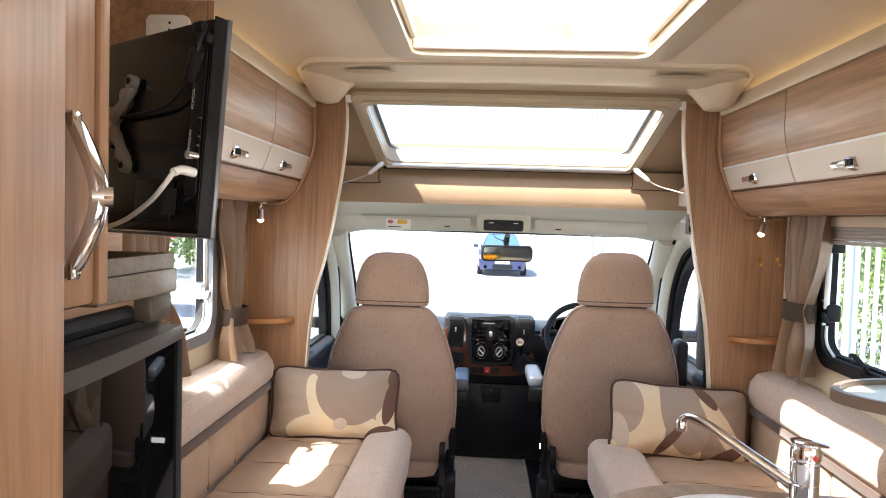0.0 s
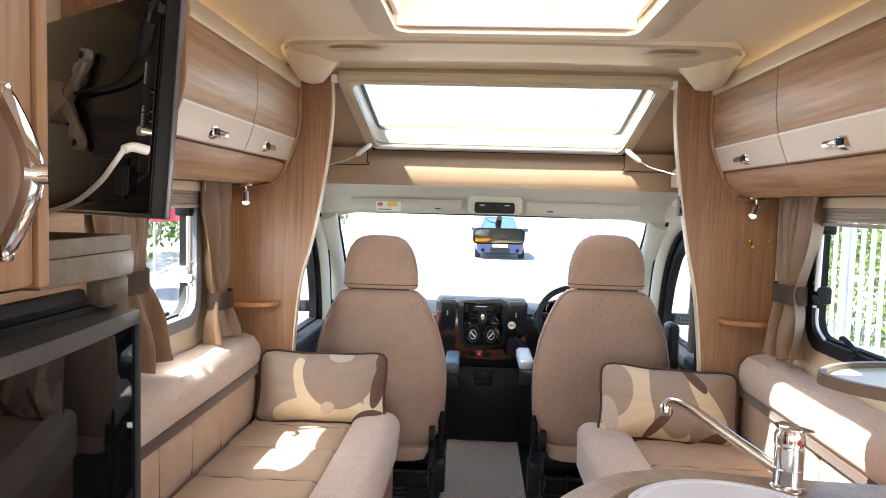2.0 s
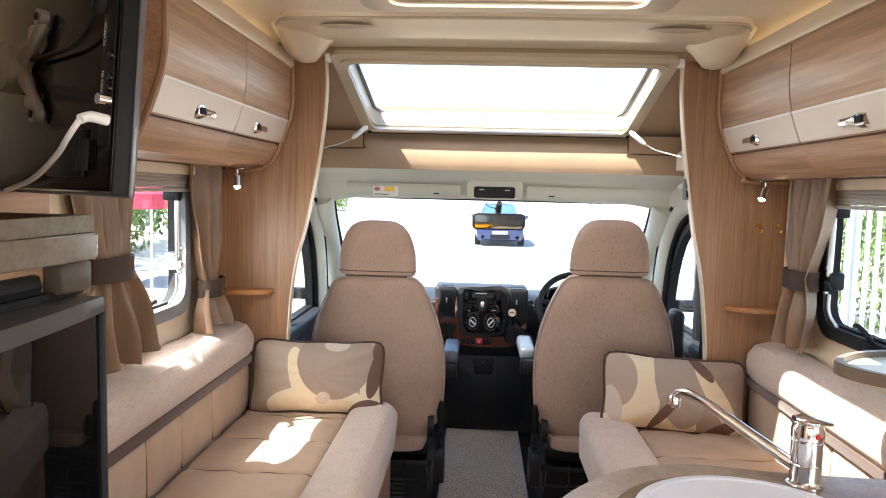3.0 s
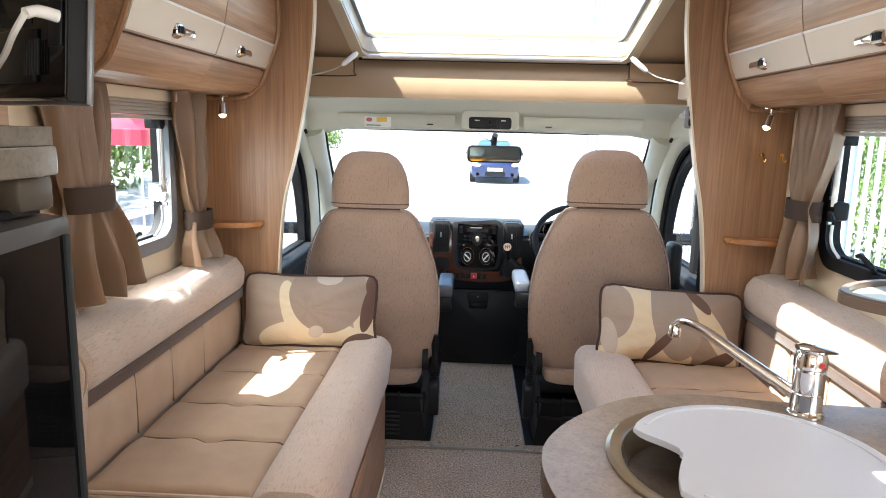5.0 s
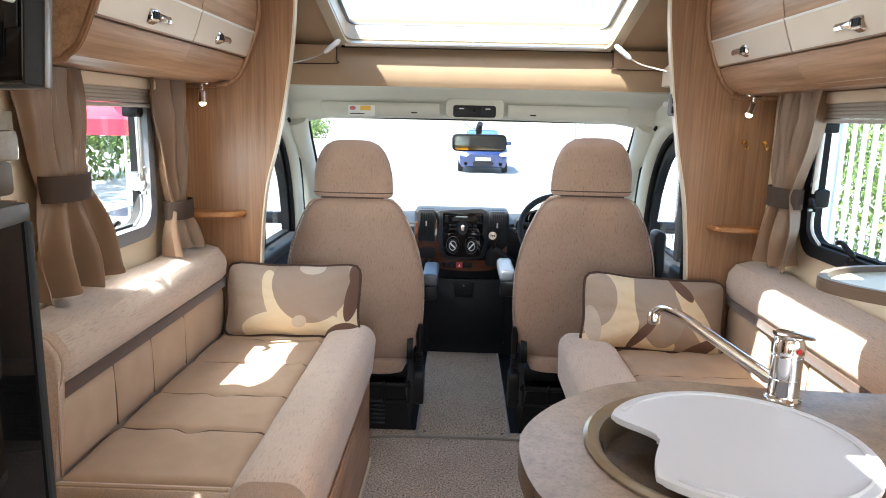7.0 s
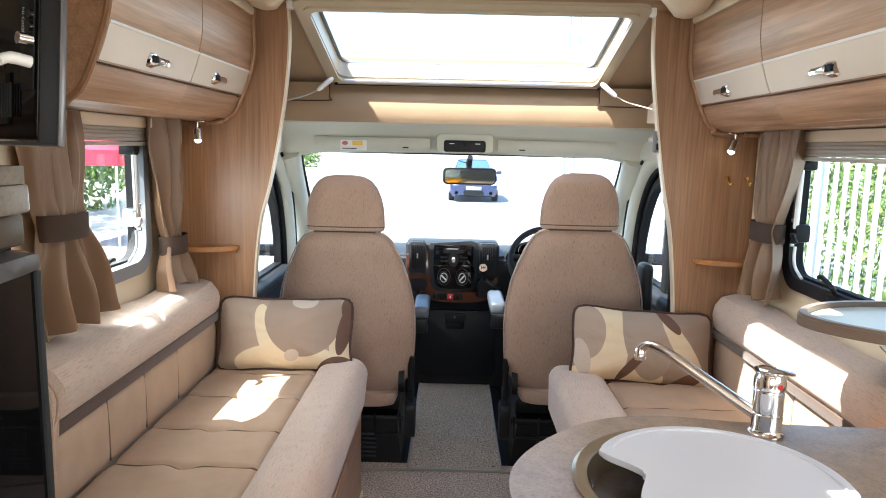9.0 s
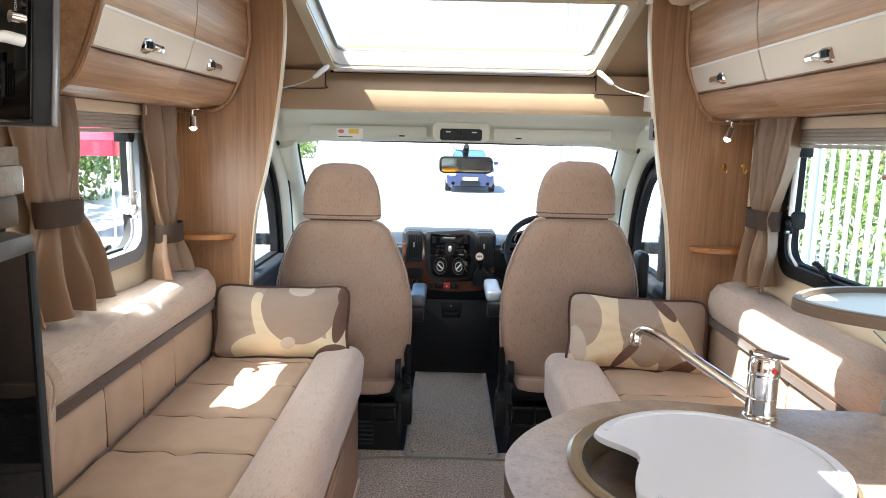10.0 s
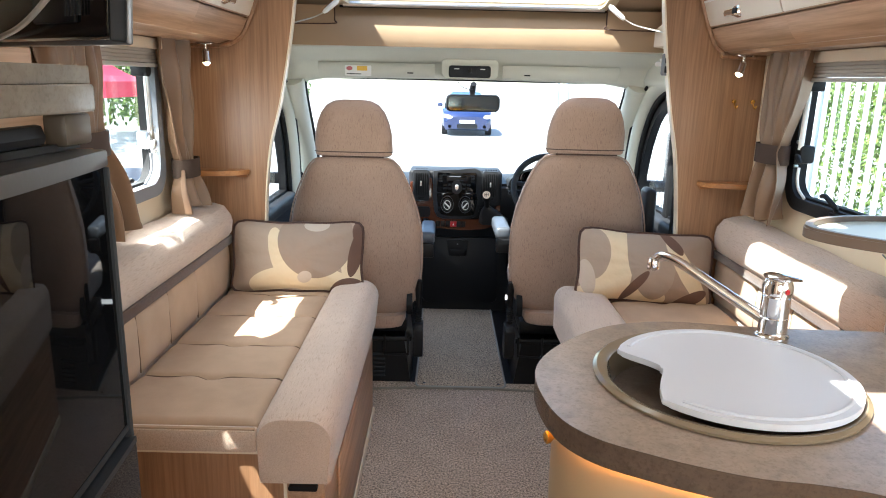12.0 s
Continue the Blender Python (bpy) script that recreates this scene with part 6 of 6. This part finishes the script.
cc = dash_part("console_surround", prism(curve2([(-0.168, 0.845), (0.0, 0.852), (0.158, 0.850), (0.163, 0.72), (0.138, 0.612), (0.0, 0.60), (-0.135, 0.606), (-0.17, 0.70)], 3), "y", 4.232, 4.2615, 0.006), char, dash)
dash_part("radio", prism(rounded(-0.140, 0.132, 0.735, 0.838, 0.008), "y", 4.222, 4.2318, 0.003), gloss_black, cc, "black car radio")
dash_part("radio_slot", box(-0.10, 0.09, 4.2195, 4.2215, 0.822, 0.828), rubber, cc)
dash_part("radio_display", box(-0.075, 0.067, 4.2195, 4.2215, 0.797, 0.816), plain("lcd", (0.02, 0.025, 0.03), 0.1, relief=0.0), cc)
for x in (-0.115, 0.105):
    for k in range(3):
        dash_part("radio_key", box(x - 0.012, x + 0.012, 4.2185, 4.2215, 0.79 + 0.013 * k, 0.80 + 0.013 * k, 0.002), char, cc)
dash_part("radio_knob_ring", lathe([(0.036, 0), (0.036, 0.005), (0.030, 0.006)], (-0.004, 4.216, 0.765), 26, "y"), char, cc)
dash_part("radio_knob", lathe([(0.012, 0), (0.016, 0.003), (0.016, 0.010), (0.010, 0.010)], (-0.004, 4.206, 0.765), 22, "y"), chrome, cc)
for x in (-0.085, -0.055, 0.048, 0.08):
    for z in (0.775, 0.757):
        dash_part("radio_button", box(x - 0.012, x + 0.012, 4.219, 4.2215, z - 0.005, z + 0.005, 0.0015), char, cc)
dash_part("heater_panel", prism(curve2([(-0.142, 0.73), (0.0, 0.733), (0.136, 0.731), (0.125, 0.635), (0.09, 0.618), (0.0, 0.614), (-0.095, 0.618), (-0.13, 0.64)], 3), "y", 4.222, 4.2318, 0.003), gloss_black, cc)
for x, tilt in ((-0.068, -35), (0.058, 40)):
    kn = dash_part("heater_knob", lathe([(0.034, 0), (0.034, 0.008), (0.024, 0.012), (0.022, 0.022)], (x, 4.20, 0.675), 28, "y"), dark, cc)
    dash_part("knob_ring", ring(disc(x, 0.675, 0.0245, 32), disc(x, 0.675, 0.0215, 32), "y", 4.1965, 4.1995), white, kn, "white dial ring")
    dash_part("dial_marks", ring(disc(x, 0.675, 0.044, 32), disc(x, 0.675, 0.0425, 32), "y", 4.2195, 4.2215), grey_frame, kn)
    c, n = math.cos(radians(tilt)), math.sin(radians(tilt))
    dash_part("pointer", prism([(x + a * c - b * n, 0.675 + a * n + b * c) for a, b in ((-0.02, -0.0035), (0.02, -0.0035), (0.02, 0.0035), (-0.02, 0.0035))], "y", 4.190, 4.1998), white, kn)
for k, x in enumerate((-0.11, -0.075, -0.04, 0.0, 0.037, 0.07)):
    w = 0.022 if k == 3 else 0.015
    dash_part("switch", box(x - w - 0.02, x + w - 0.02, 4.252, 4.2618, 0.551, 0.581, 0.003), red_mat if k == 3 else dark, dash, "red hazard switch" if k == 3 else "")
dash_part("hazard_mark", prism([(-0.027, 0.560), (-0.013, 0.560), (-0.02, 0.572)], "y", 4.2505, 4.2518), white, dash)
for x0, x1 in ((-0.312, -0.195), (0.178, 0.285)):
    v = dash_part("air_vent", prism(rounded(x0, x1, 0.685, 0.845, 0.012), "y", 4.250, 4.2845, 0.004), char, dash, "charcoal framed air vent")
    dash_part("vent_well", prism(rounded(x0 + 0.012, x1 - 0.012, 0.715, 0.832, 0.008), "y", 4.2475, 4.2498), rubber, v)
    n = 6
    for k in range(n):
        x = x0 + 0.02 + (x1 - x0 - 0.04) * k / (n - 1)
        dash_part("vent_slat", box(x - 0.0022, x + 0.0022, 4.240, 4.2474, 0.717, 0.830), char, v)
    dash_part("vent_tab", box((x0 + x1) / 2 - 0.005, (x0 + x1) / 2 + 0.005, 4.232, 4.2398, 0.765, 0.79, 0.002), steel, v)
    dash_part("vent_wheel", box((x0 + x1) / 2 - 0.025, (x0 + x1) / 2 + 0.025, 4.244, 4.2498, 0.697, 0.708, 0.003), dark, v)
    for k in range(5):
        dash_part("top_slot", box(x0 + 0.02 + 0.018 * k, x0 + 0.03 + 0.018 * k, 4.30, 4.335, 0.836, 0.846), rubber, v)
# gear lever
gear = thing("gear_lever", (0.18, 4.2, 0.6), "chrome topped gear knob on a black leather gaiter", "gear lever")
rows = [[(0.175 + dx + w * math.copysign(abs(math.cos(t)) ** 0.7, math.cos(t)) * (1 + 0.05 * math.sin(5 * t)), 4.19 + dy + w * 0.8 * math.copysign(abs(math.sin(t)) ** 0.7, math.sin(t)), z) for t in [2 * math.pi * k / 24 for k in range(24)]]
        for z, w, dx, dy in ((0.585, 0.085, 0.02, 0.04), (0.61, 0.083, 0.02, 0.03), (0.645, 0.062, 0.0, 0.0), (0.675, 0.042, -0.015, -0.03), (0.69, 0.026, -0.022, -0.045), (0.70, 0.020, -0.025, -0.05))]
part("gaiter", loft(rows), plain("black_leather", (0.012, 0.012, 0.013), 0.4, relief=0.4, grain=120), gear)
part("stick", cyl((0.148, 4.138, 0.695), (0.142, 4.10, 0.745), 0.014, 14), dark, gear)
part("knob", tube([(0.142, 4.10, 0.74), (0.140, 4.092, 0.755), (0.138, 4.082, 0.775), (0.137, 4.078, 0.787)], [0.018, 0.024, 0.025, 0.018], 18), dark, gear)
part("knob_cap", cyl((0.137, 4.060, 0.778), (0.1365, 4.0545, 0.7795), 0.0215, 22), chrome, gear, "chrome knob cap")
part("gate_mark", box(0.125, 0.149, 4.0515, 4.0535, 0.7785, 0.7815), dark, gear)
for x in (0.127, 0.137, 0.147):
    part("gate_mark", box(x - 0.0012, x + 0.0012, 4.0515, 4.0535, 0.771, 0.789), dark, gear)
# steering wheel
wheel = thing("steering_wheel", (0.47, 3.95, 0.84), "charcoal steering wheel before the driver seat", "steering wheel")
WM = Matrix.Translation((0.47, 3.95, 0.835)) @ Euler((radians(58), 0, 0)).to_matrix().to_4x4()


def wput(name, bm, mat):
    bmesh.ops.transform(bm, matrix=WM, verts=bm.verts)
    return part(name, bm, mat, wheel)


wput("rim", tube([(0.195 * math.cos(t), 0.195 * math.sin(t), 0) for t in [2 * math.pi * k / 48 for k in range(49)]], 0.0165, 12), char)
wput("hub", lathe([(0.07, -0.05), (0.075, -0.02), (0.06, 0.0), (0.02, 0.006)], (0, 0, 0), 24), char)
for a in (10, 170, 270):
    c, n = math.cos(radians(a)), math.sin(radians(a))
    wput("spoke", tube([(0.05 * c, 0.05 * n, -0.012), (0.185 * c, 0.185 * n, 0)], 0.014, 10), char)
part("column", cyl((0.47, 3.97, 0.82), (0.47, 4.35, 0.66), 0.045, 16), dark, wheel)
part("stalk", tube([(0.43, 4.05, 0.80), (0.30, 4.08, 0.80), (0.26, 4.07, 0.79)], [0.008, 0.007, 0.011], 10), dark, wheel)
binn = thing("instrument_binnacle", (0.47, 4.25, 0.85), "dark instrument binnacle behind the steering wheel", "instruments")
part("hood", sheet(16, 8, lambda u, v: Vector((0.47 + 0.2 * math.cos(math.pi * u), 4.22 + 0.2 * v, 0.80 + 0.12 * math.sin(math.pi * u) * (1 - 0.3 * v))), 0.012), char, binn)
part("dial_face", prism([(0.47 + 0.185 * math.cos(t), 0.80 + 0.105 * math.sin(t)) for t in [math.pi * k / 16 for k in range(17)]], "y", 4.28, 4.285), gloss_black, binn)
for x in (0.39, 0.55):
    part("dial", ring(disc(x, 0.845, 0.045, 28), disc(x, 0.845, 0.041, 28), "y", 4.274, 4.279), chrome, binn)

# ---- outside ----
GZ = -0.47
asphalt = plain("asphalt", (0.30, 0.30, 0.29), 0.9, vary=0.15, scale=3, relief=0.4, grain=60)
bm = bmesh.new()
bmesh.ops.create_grid(bm, x_segments=24, y_segments=24, size=400)
bmesh.ops.translate(bm, verts=bm.verts, vec=(0, 0, GZ))
solid("ground", bm, asphalt, "pale sunlit tarmac yard", "ground", "structure", smooth=False)


def leaf_stuff(name, clumps, count, size, mat, label, seed):
    """Many small leaves scattered through ellipsoid clumps."""
    rnd = random.Random(seed)
    vs, fs = [], []
    for (cx, cy, cz, rx, ry, rz) in clumps:
        for _ in range(count):
            while True:
                p = Vector((rnd.uniform(-1, 1), rnd.uniform(-1, 1), rnd.uniform(-1, 1)))
                if 0.25 < p.length < 1:
                    break
            c = Vector((cx + p.x * rx, cy + p.y * ry, cz + p.z * rz))
            if c.z < GZ:
                c.z = GZ + 0.02
            q = Euler((rnd.uniform(0, 6.28), rnd.uniform(0, 6.28), rnd.uniform(0, 6.28))).to_matrix()
            L = size * rnd.uniform(0.6, 1.3)
            i = len(vs)
            for a, b, h in ((-1, 0, 0), (0, -0.45, 0.1), (1, 0, -0.1), (0, 0.45, 0.1)):
                vs.append(c + q @ Vector((a * L, b * L, h * L)))
            fs += [(i, i + 1, i + 2), (i, i + 2, i + 3)]
    me = bpy.data.meshes.new(name)
    me.from_pydata(vs, [], fs)
    me.materials.append(mat)
    return tagged(new(name, me), label, "foliage", "", "stuff")


def leaf_mat(name, col):
    m, nt, b = base_mat(name, 0.6)
    gi = nt.nodes.new("ShaderNodeNewGeometry")
    c = ramp(nt, gi.outputs["Random Per Island"], [(0.0, tone(col, 0.5)), (0.5, col), (1.0, tone(col, 1.7))])
    nt.links.new(c, b.inputs["Base Color"])
    b.inputs["Transmission Weight"].default_value = 0.0
    return m


green = leaf_mat("leaf_green", (0.12, 0.18, 0.04))
# palisade fence beside the right-hand window, with bushes behind
fence = thing("palisade_fence", (3.3, 4, GZ), "pale grey steel palisade fence along the yard", "fence")
pale_paint = plain("galvanised_pale", (0.62, 0.64, 0.66), 0.5, 0.1, vary=0.08, relief=0.1)
FX = 3.3
me_pale = None
for k in range(72):
    y = 2.4 + 0.155 * k
    if me_pale is None:
        bm = loft([[(-0.008 + 0.010 * abs(u), u * 0.034, z) for u in (-1, -0.4, 0.4, 1)] + [(-0.004 + 0.010 * abs(u), u * 0.034, z) for u in (1, 0.4, -0.4, -1)] for z in (0.0, 2.3)] +
                  [[(0.0, u * 0.004, 2.42) for u in (-1, -0.4, 0.4, 1, 1, 0.4, -0.4, -1)]])
        first = part("pale", bm, pale_paint, fence, smooth=False)
        me_pale = first.data
        for v in me_pale.vertices:
            v.co += BASE[fence]
        pale = first
    else:
        pale = new("pale", me_pale)
        pale.parent = fence
    pale.location = Vector((FX, y, GZ)) - BASE[fence]
for z in (0.35, 1.95):
    part("rail", box(FX + 0.01, FX + 0.05, 2.3, 13.6, GZ + z, GZ + z + 0.045, 0.003), pale_paint, fence)
for y in (4.1, 6.85, 9.6, 12.3):
    part("post", box(FX + 0.05, FX + 0.13, y - 0.04, y + 0.04, GZ, GZ + 2.3, 0.004), pale_paint, fence)
rnd = random.Random(4)
leaf_stuff("bushes", [(4.9 + rnd.uniform(-0.4, 1.2), 3.5 + 0.62 * k, GZ + 1.1 + rnd.uniform(-0.5, 1.0), 0.8, 0.75, 1.1) for k in range(18)], 1300, 0.045, green, "sunlit green bushes behind the fence", 11)

# hedge and trees to the left and ahead
leaf_stuff("hedge", [(-10.5 + rnd.uniform(-0.6, 0.6), 12.5 + 1.3 * k, GZ + 1.6 + rnd.uniform(-0.4, 1.5), 1.3, 1.2, 1.7) for k in range(12)], 700, 0.13, green, "leafy green hedge along the yard", 12)
leaf_stuff("far_hedge", [(-14.2 + 1.2 * k + rnd.uniform(-0.3, 0.3), 58 + rnd.uniform(-1, 1), GZ + 0.9, 1.3, 1.1, 0.9 + 0.5 * rnd.random()) for k in range(3)], 600, 0.14, green, "leafy bush beyond the yard", 13)
# red canopy seen through the left-hand window
can = thing("red_canopy", (-6.4, 12.6, GZ), "red fabric canopy tent on white legs", "canopy")
redcloth = plain("red_cloth", (0.55, 0.02, 0.05), 0.7, vary=0.1, relief=0.2)
cx, cy, w = -6.6, 12.9, 0.85


def canopy(u, v):
    t = 2 * math.pi * u
    a, b = math.cos(t), math.sin(t)
    k = 1 / max(abs(a), abs(b))
    return Vector((cx + a * k * w * v, cy + b * k * w * v, 2.0 - 0.75 * v - 0.12 * math.sin(v * math.pi)))


part("cover", sheet(32, 8, canopy, 0.01, closed_u=True), redcloth, can)
part("valance", ring([(cx - w, cy - w), (cx + w, cy - w), (cx + w, cy + w), (cx - w, cy + w)], [(cx - w + 0.01, cy - w + 0.01), (cx + w - 0.01, cy - w + 0.01), (cx + w - 0.01, cy + w - 0.01), (cx - w + 0.01, cy + w - 0.01)], "z", 0.98, 1.25), redcloth, can)
for sx in (-1, 1):
    for sy in (-1, 1):
        part("leg", cyl((cx + sx * (w - 0.03), cy + sy * (w - 0.03), GZ), (cx + sx * (w - 0.03), cy + sy * (w - 0.03), 1.25), 0.02, 8), white, can)

# parked car ahead
car = thing("parked_car", (0.67, 25.6, GZ), "blue hatchback car parked facing the camper", "car")
blue = plain("car_blue", (0.006, 0.018, 0.085), 0.25, 0.3, vary=0.03, relief=0.0, coat=1.0)
cg = plain("car_glass", (0.05, 0.10, 0.16), 0.08, vary=0.1, relief=0.0)
CX, CY = 0.70, 24.4


def section(y, w0, w1, zb, zm, zt):
    """Closed cross loop: sill, waist and top."""
    pts = [(-w0 * 0.9, zb), (-w0, zb + 0.15), (-w0, zm - 0.1), (-w0 * 0.97, zm), (-w1, zt - 0.05), (-w1 * 0.85, zt), (w1 * 0.85, zt), (w1, zt - 0.05), (w0 * 0.97, zm), (w0, zm - 0.1), (w0, zb + 0.15), (w0 * 0.9, zb)]
    return [(CX + x, CY + y, GZ + z) for x, z in pts]


part("body", loft([section(0.0, 0.70, 0.55, 0.25, 0.55, 0.66), section(0.12, 0.82, 0.66, 0.2, 0.66, 0.78), section(0.5, 0.87, 0.72, 0.2, 0.82, 0.90), section(1.0, 0.88, 0.74, 0.2, 0.90, 0.98),
                   section(3.6, 0.88, 0.74, 0.2, 0.92, 1.0), section(4.1, 0.84, 0.7, 0.25, 0.85, 0.95)]), blue, car)
part("cabin", loft([section(1.0, 0.78, 0.70, 0.9, 0.94, 0.985), section(1.75, 0.78, 0.56, 0.9, 1.0, 1.44), section(2.4, 0.78, 0.58, 0.9, 1.0, 1.49), section(3.4, 0.77, 0.55, 0.9, 1.0, 1.42), section(4.0, 0.74, 0.6, 0.9, 0.96, 1.0)]), blue, car)
part("windscreen", loft([[(CX + sx * w, CY + y, GZ + z) for sx, w, y, z in ((-1, 0.66, 1.03, 0.985), (1, 0.66, 1.03, 0.985), (1, 0.53, 1.70, 1.41), (-1, 0.53, 1.70, 1.41))], [(CX + sx * w, CY + y, GZ + z) for sx, w, y, z in ((-1, 0.66, 1.0, 1.0), (1, 0.66, 1.0, 1.0), (1, 0.53, 1.67, 1.43), (-1, 0.53, 1.67, 1.43))]]), cg, car)
part("grille", prism(rounded(CX - 0.35, CX + 0.35, GZ + 0.26, GZ + 0.42, 0.05), "y", CY - 0.02, CY + 0.05), dark, car)
part("number_plate", box(CX - 0.26, CX + 0.26, CY - 0.035, CY - 0.021, GZ + 0.44, GZ + 0.55, 0.005), white, car)
for s in (-1, 1):
    part("headlight", prism([(CX + s * 0.48, GZ + 0.56), (CX + s * 0.80, GZ + 0.62), (CX + s * 0.80, GZ + 0.75), (CX + s * 0.60, GZ + 0.72)], "y", CY + 0.02, CY + 0.2), chrome, car)
    part("fog_lamp", cyl((CX + s * 0.6, CY + 0.0, GZ + 0.33), (CX + s * 0.6, CY + 0.08, GZ + 0.33), 0.06, 12), dark, car)
    part("wing_mirror", box(CX + s * 0.95 - 0.09, CX + s * 0.95 + 0.09, CY + 1.15, CY + 1.28, GZ + 0.95, GZ + 1.08, 0.03), blue, car)
    for y in (0.8, 3.35):
        t = part("wheel", lathe([(0.18, -0.09), (0.30, -0.10), (0.315, -0.06), (0.315, 0.06), (0.30, 0.10), (0.18, 0.09)], (CX + s * 0.78, CY + y, GZ + 0.315), 24, "x"), rubber, car)
        part("rim", lathe([(0.03, -0.08), (0.19, -0.07), (0.19, 0.07), (0.03, 0.08)], (CX + s * 0.78, CY + y, GZ + 0.315), 18, "x"), steel, t)

# lamp posts and pipework seen through the sloping window
grey_post = plain("post_grey", (0.35, 0.37, 0.38), 0.5, 0.3, vary=0.05)
for x, y, h in ((6.25, 40.0, 12.0), (6.80, 40.0, 12.0)):
    p = thing("tall_post", (x, y, GZ), "tall grey steel post beyond the yard", "post", "tall posts")
    part("shaft", tube([(x, y, GZ), (x, y, GZ + h)], [0.12, 0.10], 12), grey_post, p)
    part("collar", cyl((x, y, GZ + 0.0), (x, y, GZ + 0.4), 0.2, 12), grey_post, p)
lp = thing("street_lamp", (2.8, 40, GZ), "grey street lamp with a curved arm", "street lamp")
part("column", tube(smooth_line([(2.8, 40, GZ), (2.8, 40, 5.0), (2.78, 40, 7.0), (2.4, 40, 7.25), (1.6, 40, 7.25)], 5), 0.06, 10), grey_post, lp)
part("lantern", box(1.3, 1.75, 39.9, 40.1, 7.15, 7.28, 0.04), grey_post, lp)
